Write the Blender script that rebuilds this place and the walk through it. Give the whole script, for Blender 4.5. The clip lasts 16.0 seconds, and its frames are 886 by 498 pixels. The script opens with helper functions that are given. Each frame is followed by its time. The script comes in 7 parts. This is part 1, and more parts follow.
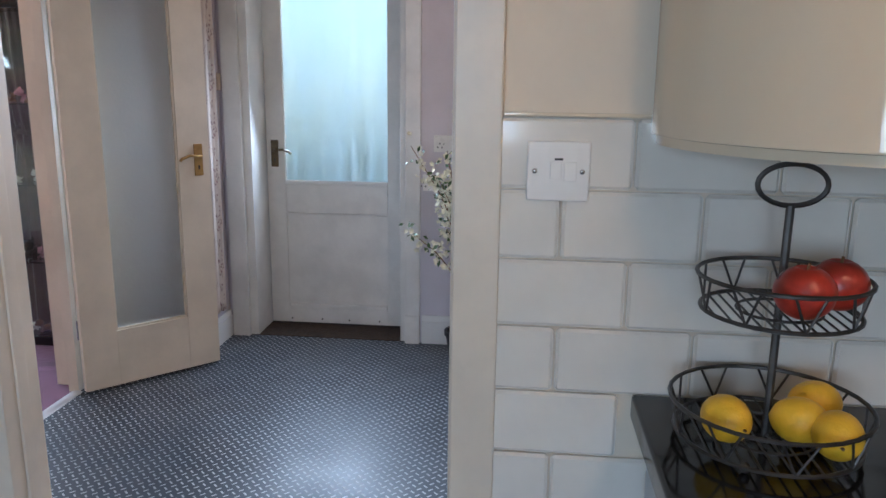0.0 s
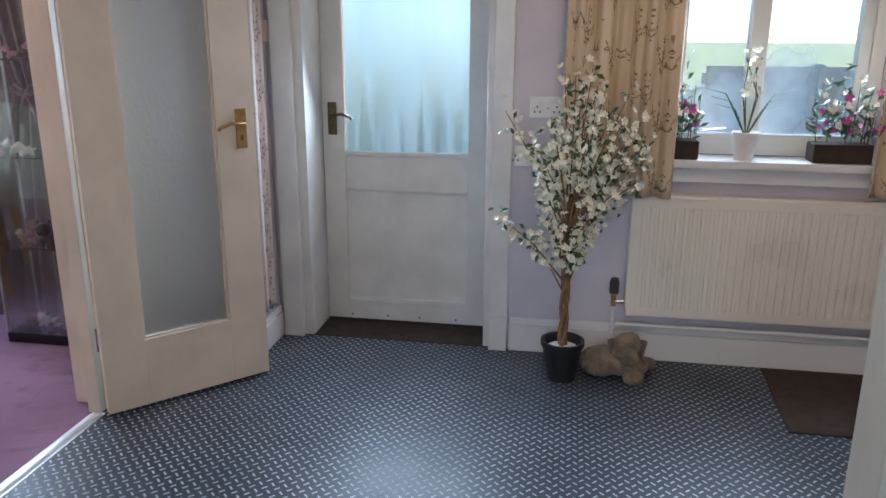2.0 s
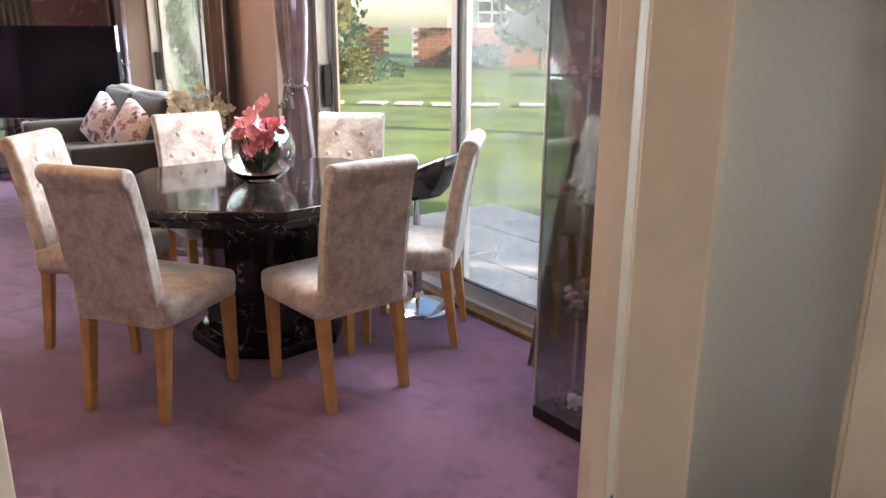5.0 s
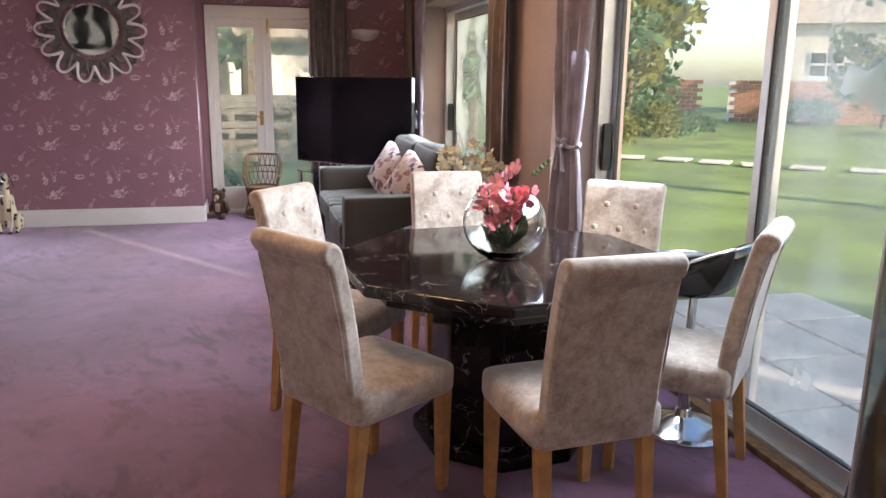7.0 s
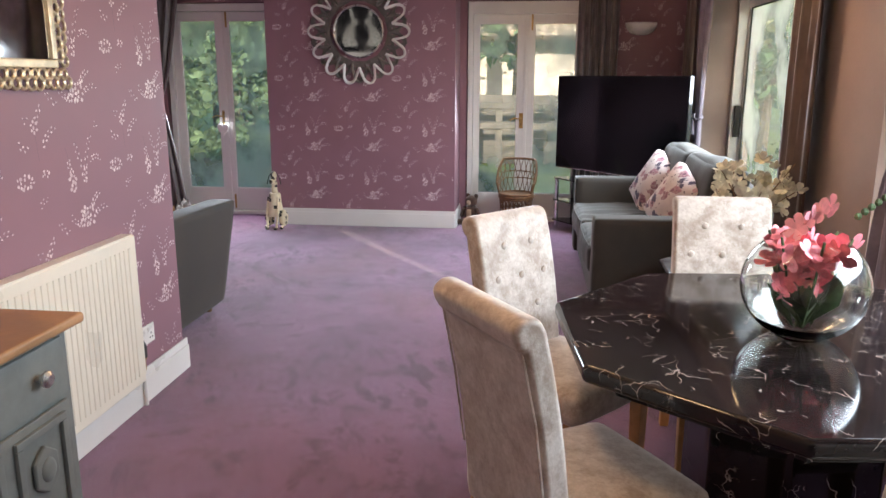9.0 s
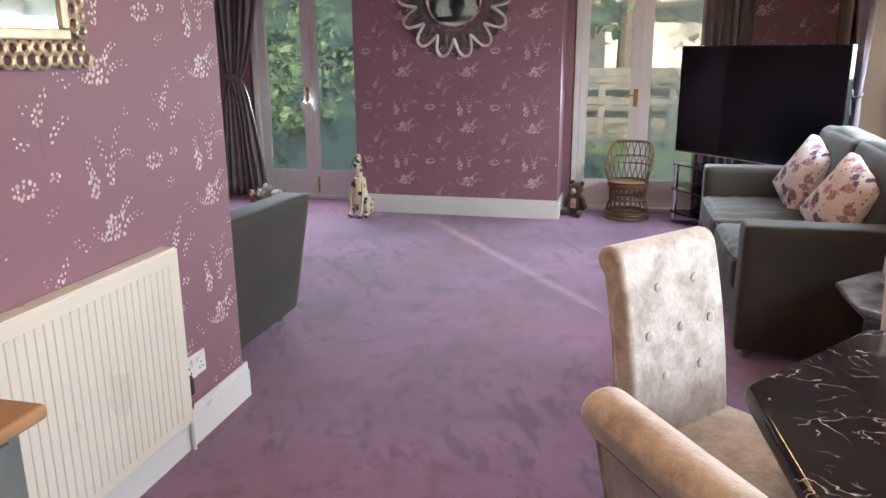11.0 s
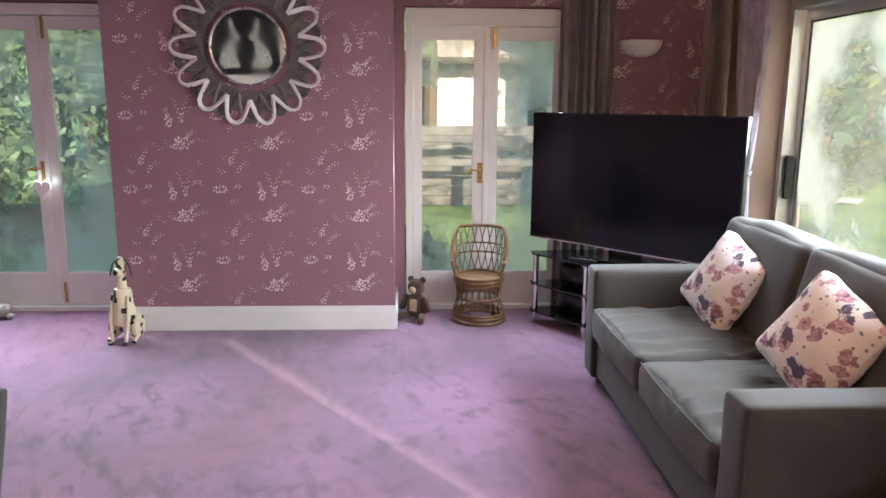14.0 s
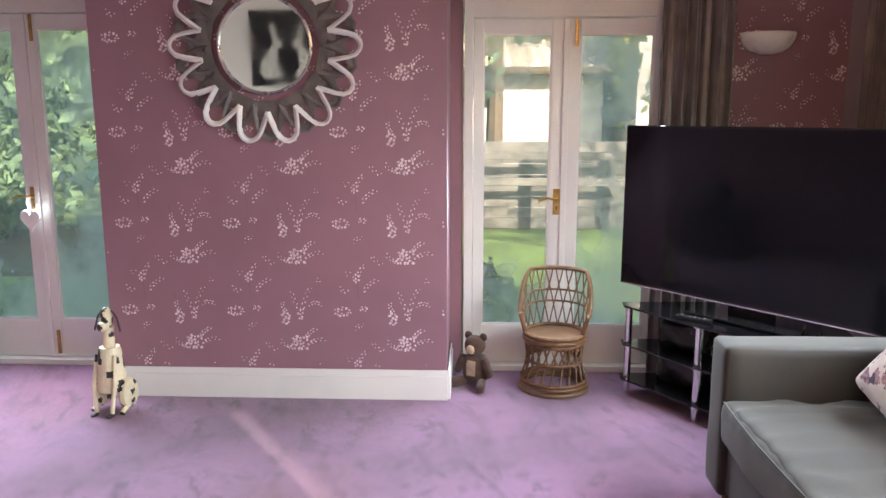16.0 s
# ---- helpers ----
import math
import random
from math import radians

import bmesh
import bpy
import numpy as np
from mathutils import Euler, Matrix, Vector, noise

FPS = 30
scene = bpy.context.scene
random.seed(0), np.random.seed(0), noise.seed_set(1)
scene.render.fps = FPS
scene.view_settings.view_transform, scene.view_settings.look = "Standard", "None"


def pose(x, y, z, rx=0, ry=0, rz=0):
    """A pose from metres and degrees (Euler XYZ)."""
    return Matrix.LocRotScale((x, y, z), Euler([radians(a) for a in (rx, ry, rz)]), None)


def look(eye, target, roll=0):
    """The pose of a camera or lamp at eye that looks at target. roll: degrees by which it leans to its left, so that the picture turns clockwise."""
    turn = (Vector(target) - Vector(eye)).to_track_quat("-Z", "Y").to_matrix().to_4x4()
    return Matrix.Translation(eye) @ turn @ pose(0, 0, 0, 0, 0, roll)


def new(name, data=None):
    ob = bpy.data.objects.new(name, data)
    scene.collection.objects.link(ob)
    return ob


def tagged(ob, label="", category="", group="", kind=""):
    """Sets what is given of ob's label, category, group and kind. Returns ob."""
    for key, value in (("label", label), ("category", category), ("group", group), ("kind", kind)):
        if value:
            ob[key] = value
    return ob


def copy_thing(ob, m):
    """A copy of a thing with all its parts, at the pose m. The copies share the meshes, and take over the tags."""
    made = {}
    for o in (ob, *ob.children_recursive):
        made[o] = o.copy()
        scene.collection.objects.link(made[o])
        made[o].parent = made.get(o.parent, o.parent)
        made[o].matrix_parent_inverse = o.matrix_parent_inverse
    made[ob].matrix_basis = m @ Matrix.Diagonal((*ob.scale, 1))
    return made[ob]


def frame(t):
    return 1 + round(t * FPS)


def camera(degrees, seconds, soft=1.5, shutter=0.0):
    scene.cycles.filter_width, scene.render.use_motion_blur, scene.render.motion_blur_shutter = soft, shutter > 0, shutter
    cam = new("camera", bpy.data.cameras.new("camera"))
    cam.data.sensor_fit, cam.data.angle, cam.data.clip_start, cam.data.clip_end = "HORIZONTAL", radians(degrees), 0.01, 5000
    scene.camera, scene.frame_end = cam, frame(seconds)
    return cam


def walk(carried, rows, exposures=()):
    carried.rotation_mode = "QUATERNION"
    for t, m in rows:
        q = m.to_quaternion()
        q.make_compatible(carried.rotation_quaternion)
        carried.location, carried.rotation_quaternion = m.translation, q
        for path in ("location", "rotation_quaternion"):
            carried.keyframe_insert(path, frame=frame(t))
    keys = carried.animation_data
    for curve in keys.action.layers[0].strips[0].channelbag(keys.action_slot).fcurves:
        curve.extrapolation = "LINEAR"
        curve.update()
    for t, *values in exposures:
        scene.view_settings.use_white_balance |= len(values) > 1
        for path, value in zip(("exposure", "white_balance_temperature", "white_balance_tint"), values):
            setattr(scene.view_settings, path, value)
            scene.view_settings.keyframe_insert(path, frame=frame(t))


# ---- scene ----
cam = camera(60.9, 16.0)
PATH = [
    (0, (1.489, 1.087, 1.403), (1.289, 3.03, 0.97), 0.7),
    (0.5, (1.373, 1.225, 1.403), (1.03, 3.138, 0.933), 0.2),
    (1, (1.296, 1.368, 1.394), (0.875, 3.258, 0.892), -0.1),
    (1.5, (1.251, 1.587, 1.368), (0.829, 3.47, 0.843), -0.2),
    (2, (1.195, 1.798, 1.366), (0.883, 3.698, 0.826), 0.3),
    (2.5, (1.05, 1.994, 1.359), (0.878, 3.912, 0.819), 0.7),
    (3, (0.94, 2.167, 1.366), (0.69, 4.075, 0.822), 0.9),
    (3.5, (0.878, 2.392, 1.343), (0.242, 4.21, 0.806), 1.0),
    (4, (0.792, 2.592, 1.325), (-0.182, 4.251, 0.779), 1.1),
    (4.5, (0.662, 2.75, 1.354), (-0.598, 4.2, 0.799), -0.0),
    (5, (0.551, 2.845, 1.407), (-0.986, 3.999, 0.853), 0.2),
    (5.2, (0.553, 2.931, 1.42), (-1.084, 3.948, 0.882), 0.1),
    (7.3, (0.021, 3.351, 1.429), (-1.893, 3.753, 1.007), 0.8),
    (7.5, (-0.012, 3.414, 1.416), (-1.94, 3.748, 1.003), 0.8),
    (8, (-0.228, 3.474, 1.418), (-2.174, 3.65, 0.991), 0.6),
    (8.5, (-0.424, 3.469, 1.431), (-2.374, 3.481, 0.988), -0.0),
    (9, (-0.617, 3.472, 1.43), (-2.555, 3.253, 0.986), 0.2),
    (9.2, (-0.683, 3.484, 1.426), (-2.602, 3.144, 0.981), 0.3),
    (11.3, (-1.493, 3.23, 1.427), (-3.374, 2.782, 0.916), -0.3),
    (11.5, (-1.601, 3.191, 1.45), (-3.499, 2.801, 0.951), 0.0),
    (12, (-1.862, 3.142, 1.465), (-3.793, 2.913, 0.997), 0.7),
    (12.5, (-2.09, 3.009, 1.515), (-4.04, 2.939, 1.075), 0.3),
    (13, (-2.302, 2.924, 1.529), (-4.259, 2.938, 1.117), 0.5),
    (13.5, (-2.577, 2.905, 1.542), (-4.536, 2.963, 1.146), 0.6),
    (14, (-2.853, 2.873, 1.533), (-4.812, 2.962, 1.143), 0.4),
    (14.5, (-3.13, 2.829, 1.537), (-5.09, 2.934, 1.154), 0.3),
    (15, (-3.414, 2.896, 1.522), (-5.377, 2.973, 1.146), 0.3),
    (15.5, (-3.68, 2.961, 1.497), (-5.647, 2.98, 1.138), 0.5),
    (16, (-3.946, 2.91, 1.51), (-5.913, 2.828, 1.157), -0.0),
]
# the clip's camera warms and darkens a little as it leaves the kitchen
LOOKS = [(0, 1.45, 5050, 10), (1.5, 1.5, 5000, 9), (2.0, 1.5, 5100, 9), (3.0, 1.55, 5850, 11), (3.5, 1.5, 5750, 11), (4.2, 1.3, 6300, 12), (5.0, 1.45, 6150, 12), (7.5, 1.2, 6000, 10), (9.0, 1.2, 5950, 8), (11.5, 1.2, 5800, 7), (12.5, 1.4, 5850, 7), (14.0, 1.6, 5900, 8), (16.0, 1.8, 5950, 8)]
walk(cam, [(t, look(eye, target, roll)) for t, eye, target, roll in PATH], LOOKS)

# ---- world, sun and large lights ----
world = bpy.data.worlds.new("sky")
scene.world = world
world.use_nodes = True
wn = world.node_tree.nodes
sky = wn.new("ShaderNodeTexSky")
sky.sky_type, sky.sun_disc = "NISHITA", False
SUN_EL, SUN_AZ = radians(18), radians(53.7)
sky.sun_elevation, sky.sun_rotation = SUN_EL, SUN_AZ
sky.air_density, sky.dust_density = 1.0, 1.5
wn["Background"].inputs["Strength"].default_value = 0.15
world.node_tree.links.new(sky.outputs[0], wn["Background"].inputs["Color"])
sun = new("sun", bpy.data.lights.new("sun", "SUN"))
sun.data.energy, sun.data.angle, sun.data.color = 5.0, radians(0.5), (1.0, 0.80, 0.58)
sun.matrix_world = look((30 * math.sin(SUN_AZ), 30 * math.cos(SUN_AZ), 30 * math.tan(SUN_EL)), (0, 0, 0))


def window_light(name, m, sx, sy, watts, color=(0.92, 0.97, 1.0)):
    """An area lamp in an opening, for the sky's light."""
    lamp = new(name, bpy.data.lights.new(name, "AREA"))
    lamp.data.shape, lamp.data.size, lamp.data.size_y = "RECTANGLE", sx, sy
    lamp.data.energy, lamp.data.color, lamp.data.spread = watts, color, radians(135)
    lamp.matrix_world = m
    return lamp


window_light("sky_patio_door", pose(-2.7, 5.02, 1.45, -52, 0, 0), 1.9, 0.6, 20)
window_light("sky_garden_door", pose(-6.2, 5.02, 1.45, -52, 0, 0), 1.8, 0.6, 30)
window_light("sky_french_near", pose(-8.07, 3.4, 1.3, 58, 0, -90), 1.0, 0.8, 9)
window_light("sky_french_far", pose(-8.07, 0.3, 1.3, 58, 0, -90), 1.0, 0.8, 20)
window_light("sky_hall_window", pose(2.0, 5.0, 1.5, -74, 0, 0), 0.7, 0.8, 7)
window_light("sky_hall_door", pose(0.46, 5.05, 1.4, -66, 0, 0), 0.58, 0.8, 6.5)
window_light("sky_kitchen_window", pose(0.9, -1.45, 1.5, 78, 0, 0), 1.1, 0.9, 6.5)


def warm_lamp(name, x, y, z, watts, radius=0.12):
    lamp = new(name, bpy.data.lights.new(name, "POINT"))
    lamp.data.energy, lamp.data.shadow_soft_size, lamp.data.color = watts, radius, (1.0, 0.60, 0.30)
    lamp.location = (x, y, z)


warm_lamp("chandelier_glow", -4.9, 3.75, 2.2, 11, 0.18)
# no fitting in view; lamp assumed from the warm chair tops and wall
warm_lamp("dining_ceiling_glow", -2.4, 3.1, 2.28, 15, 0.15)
# added fill without a visible source, to warm the hall door and radiator
warm_lamp("hall_ceiling_glow", 1.6, 3.6, 2.3, 8, 0.3)
warm_lamp("kitchen_ceiling_glow", 2.1, 0.9, 2.3, 5.5, 0.06)

# ---- materials ----
MATS = {}


class Nodes:
    """A short way to write a node tree."""

    def __init__(self, name):
        self.mat = bpy.data.materials.new(name)
        self.mat.use_nodes = True
        self.t = self.mat.node_tree
        self.b = self.t.nodes["Principled BSDF"]
        self.co = None

    def add(self, kind, *links, **values):
        n = self.t.nodes.new("ShaderNode" + kind)
        for k, v in values.items():
            n.inputs[k].default_value = v
        return n

    def put(self, sock, value):
        if isinstance(value, (int, float, tuple)):
            if isinstance(value, tuple) and len(value) == 3 and sock.type == "RGBA":
                value = (*value, 1)
            sock.default_value = value
        else:
            self.t.links.new(value, sock)
        return self

    def coords(self, kind="Object"):
        return self.add("TexCoord").outputs[kind]

    def m(self, op, a, b=0.0, c=0.0):
        n = self.t.nodes.new("ShaderNodeMath")
        n.operation = op
        for s, v in zip(n.inputs, (a, b, c)):
            self.put(s, v)
        return n.outputs[0]

    def noise(self, scale, detail=3.0, vec=None, rough=0.55):
        n = self.add("TexNoise", Scale=scale, Detail=detail, Roughness=rough)
        self.t.links.new(vec or self.coords(), n.inputs["Vector"])
        return n.outputs["Fac"]

    def ramp(self, fac, lo, hi, a=0.0, b=1.0):
        n = self.t.nodes.new("ShaderNodeMapRange")
        n.interpolation_type = "SMOOTHSTEP"
        self.put(n.inputs["Value"], fac)
        for k, v in (("From Min", lo), ("From Max", hi), ("To Min", a), ("To Max", b)):
            n.inputs[k].default_value = v
        return n.outputs["Result"]

    def mix(self, fac, a, b):
        n = self.t.nodes.new("ShaderNodeMix")
        n.data_type = "RGBA"
        self.put(n.inputs["Factor"], fac)
        self.put(n.inputs[6], a)
        self.put(n.inputs[7], b)
        return n.outputs[2]

    def bump(self, height, strength=0.3, distance=0.01):
        n = self.add("Bump", Strength=strength, Distance=distance)
        self.put(n.inputs["Height"], height)
        self.t.links.new(n.outputs[0], self.b.inputs["Normal"])

    def xyz(self, vec=None):
        n = self.add("SeparateXYZ")
        self.t.links.new(vec or self.coords(), n.inputs[0])
        return n.outputs


def shade(c, k):
    return tuple(min(1, max(0, v * k)) for v in c)


def plain(name, color, rough=0.5, metal=0.0, var=0.12, scale=6.0, fine=60.0, bump=0.1, spread=0.0, coat=0.0, sheen=0.0):
    """A surface with wear and grain at two scales. spread: how far single pieces differ."""
    n = Nodes(name)
    big, small = n.noise(scale), n.noise(fine, 2)
    col = n.mix(n.ramp(big, 0.3, 0.7), shade(color, 1 - var), shade(color, 1 + var))
    col = n.mix(n.m("MULTIPLY", n.ramp(small, 0.4, 0.8), var), col, shade(color, 0.6))
    if spread:
        rnd = n.add("ObjectInfo").outputs["Random"]
        col = n.mix(n.m("MULTIPLY", rnd, spread), col, shade(color, 0.45))
    n.put(n.b.inputs["Base Color"], col)
    n.put(n.b.inputs["Roughness"], n.ramp(big, 0.2, 0.8, max(0.02, rough - 0.06), min(1, rough + 0.08)))
    n.b.inputs["Metallic"].default_value = metal
    n.b.inputs["Coat Weight"].default_value = coat
    n.b.inputs["Sheen Weight"].default_value = sheen
    if bump:
        n.bump(small, bump, 0.004)
    MATS[name] = n.mat
    return n.mat


WHITE = plain("white_gloss_paint", (0.74, 0.73, 0.70), 0.32, var=0.04, scale=2, bump=0.04)
WORN = plain("worn_white_paint", (0.70, 0.69, 0.66), 0.35, var=0.08, scale=5, bump=0.08)
CREAM_PAINT = plain("aged_cream_paint", (0.70, 0.63, 0.52), 0.38, var=0.07, scale=4, bump=0.07)
CREAM = plain("cream_gloss_door", (0.72, 0.62, 0.46), 0.12, var=0.02, scale=1.5, bump=0.01, coat=0.5)
CREAM_WALL = plain("cream_wall_paint", (0.70, 0.62, 0.50), 0.7, var=0.05, scale=2.5, bump=0.08)
LILAC = plain("pale_lilac_wall", (0.60, 0.56, 0.60), 0.75, var=0.06, scale=3, bump=0.1)
BEIGE_WALL = plain("beige_wall_paint", (0.44, 0.35, 0.31), 0.75, var=0.06, scale=2.5, bump=0.1)
CEIL = plain("ceiling_white", (0.60, 0.56, 0.52), 0.85, var=0.03, scale=3, bump=0.1)
TILE = plain("cream_wall_tile", (0.76, 0.73, 0.66), 0.12, var=0.04, scale=8, bump=0.03, spread=0.08, coat=0.3)
GROUT = plain("grout", (0.70, 0.68, 0.62), 0.8, var=0.1, scale=30, bump=0.2)
BLACK_STONE = plain("black_worktop", (0.012, 0.012, 0.013), 0.12, var=0.3, scale=40, fine=200, bump=0.01)
BLACK_GLOSS = plain("black_gloss_plastic", (0.010, 0.010, 0.011), 0.12, var=0.2, scale=6, bump=0.0)
SCREEN = plain("dark_screen", (0.004, 0.004, 0.006), 0.10, var=0.3, scale=2, bump=0.0)
SCREEN.node_tree.nodes["Principled BSDF"].inputs["Specular IOR Level"].default_value = 0.25
BLACK_POT = plain("black_plastic_pot", (0.012, 0.012, 0.013), 0.4, var=0.2, scale=12, bump=0.05)
CHROME = plain("chrome", (0.75, 0.75, 0.76), 0.12, 1.0, var=0.04, scale=12, bump=0.0)
STEEL = plain("dark_wire", (0.10, 0.095, 0.09), 0.42, 0.8, var=0.25, scale=30, bump=0.1)
BRASS = plain("aged_brass", (0.42, 0.27, 0.10), 0.35, 1.0, var=0.2, scale=25, bump=0.08)
ALU = plain("aluminium_frame", (0.62, 0.63, 0.64), 0.38, 0.75, var=0.06, scale=8, bump=0.03)
GASKET = plain("dark_gasket", (0.03, 0.03, 0.03), 0.6, var=0.2, scale=20)
OAK = plain("oak_legs", (0.46, 0.25, 0.09), 0.42, var=0.18, scale=14, fine=120, bump=0.12)
PINE = plain("brown_wood_top", (0.34, 0.19, 0.09), 0.35, var=0.2, scale=7, fine=90, bump=0.1)
GREY_PAINT = plain("grey_chalk_paint", (0.16, 0.17, 0.16), 0.55, var=0.12, scale=12, bump=0.12)
RAD_PAINT = plain("radiator_enamel", (0.76, 0.71, 0.60), 0.3, var=0.03, scale=3, bump=0.02)
SOFA = plain("grey_velvet", (0.028, 0.022, 0.016), 0.75, var=0.30, scale=5, fine=140, bump=0.12, sheen=0.12)
CERAMIC = plain("white_ceramic", (0.78, 0.76, 0.72), 0.3, var=0.05, scale=10, bump=0.03)
LEMON = plain("lemon_skin", (0.80, 0.50, 0.02), 0.4, var=0.12, scale=20, fine=180, bump=0.3)
APPLE = plain("red_apple_skin", (0.36, 0.035, 0.02), 0.3, var=0.5, scale=14, fine=90, bump=0.05)
BARK = plain("twisted_bark", (0.20, 0.11, 0.05), 0.8, var=0.35, scale=30, fine=160, bump=0.6)
LEAF = plain("dark_green_leaf", (0.05, 0.09, 0.03), 0.5, var=0.4, scale=20, bump=0.1)
PETAL = plain("cream_white_petal", (0.75, 0.72, 0.56), 0.6, var=0.15, scale=40, bump=0.1)
PINK_PETAL = plain("coral_pink_petal", (0.76, 0.20, 0.24), 0.55, var=0.35, scale=25, bump=0.1)
MAGENTA = plain("magenta_petal", (0.45, 0.05, 0.25), 0.6, var=0.3, scale=25, bump=0.1)
STONE_TOY = plain("mottled_plush", (0.16, 0.12, 0.075), 0.95, var=0.4, scale=18, fine=120, bump=0.6, sheen=0.2)
TEDDY = plain("brown_plush", (0.060, 0.028, 0.016), 0.95, var=0.35, scale=25, fine=200, bump=0.8, sheen=0.2)
TEDDY_PALE = plain("pale_plush", (0.42, 0.30, 0.20), 0.95, var=0.2, scale=25, fine=200, bump=0.8)
WICKER = plain("wicker_cane", (0.15, 0.075, 0.03), 0.5, var=0.3, scale=30, bump=0.3)
MAT_BROWN = plain("brown_door_mat", (0.045, 0.03, 0.02), 0.95, var=0.3, scale=20, fine=250, bump=0.8)
SILVER = plain("silver_frame", (0.62, 0.60, 0.56), 0.28, 0.9, var=0.15, scale=15, bump=0.05)
GREY_LATH = plain("grey_lath", (0.13, 0.115, 0.105), 0.5, var=0.25, scale=15, bump=0.15)
WHITE_LATH = plain("white_lath", (0.72, 0.69, 0.66), 0.45, var=0.1, scale=15, bump=0.1)
GOLD_RING = plain("pale_gold_ring", (0.60, 0.50, 0.34), 0.35, 0.6, var=0.2, scale=20, bump=0.08)
SPOT_CREAM = plain("cream_enamel", (0.72, 0.63, 0.42), 0.4, var=0.1, scale=12, bump=0.1)
SPOT_BLACK = plain("black_spot", (0.02, 0.018, 0.015), 0.5, var=0.2, scale=12)
PAPER = plain("print_black", (0.022, 0.019, 0.018), 0.9, var=0.2, scale=6)
PAPER.node_tree.nodes["Principled BSDF"].inputs["Specular IOR Level"].default_value = 0.1
HARE = plain("print_hare", (0.50, 0.46, 0.36), 0.6, var=0.5, scale=35, fine=90)
DARK_BAG = plain("black_bin_bag", (0.012, 0.012, 0.013), 0.3, var=0.3, scale=12, bump=0.3)
GRASS = plain("lawn", (0.155, 0.225, 0.05), 0.9, var=0.35, scale=0.7, fine=30, bump=0.5)
PAVING = plain("pale_paving", (0.64, 0.61, 0.55), 0.85, var=0.15, scale=3, fine=60, bump=0.2, spread=0.25)
FENCE = plain("weathered_boards", (0.15, 0.14, 0.125), 0.85, var=0.3, scale=5, fine=60, bump=0.3, spread=0.3)
SHED_ROOF = plain("corrugated_sheet", (0.42, 0.36, 0.30), 0.7, var=0.2, scale=4, fine=40, bump=0.2)
RENDER_WALL = plain("rendered_wall", (0.62, 0.58, 0.52), 0.85, var=0.08, scale=3, bump=0.2)
HEDGE = plain("foliage", (0.12, 0.20, 0.10), 0.7, var=0.5, scale=3, fine=14, bump=0.2, spread=0.3)
HEDGE_GOLD = plain("golden_foliage", (0.17, 0.18, 0.05), 0.7, var=0.4, scale=3, fine=14, bump=0.2)
# leaf colour lightened to stand in for bright daylight on the woods
LIT_WOOD_LEAF = plain("lightened_woodland_leaf", (0.16, 0.25, 0.14), 0.7, var=0.4, scale=3, fine=14, bump=0.2, spread=0.2)
TRUNK = plain("tree_bark", (0.10, 0.075, 0.05), 0.9, var=0.3, scale=8, bump=0.5)
EARTH = plain("flower_bed_earth", (0.10, 0.075, 0.04), 0.95, var=0.3, scale=6, bump=0.4)


# each spray of the print: centre, half width and height in metres, share of petals, and how far it fans
TWIGS = ((0.05, 0.06, 0.05, 0.07, 0.8, 1.0), (0.15, 0.17, 0.05, 0.07, 0.8, 1.0), (0.14, 0.04, 0.02, 0.02, 0.6, 0.0))


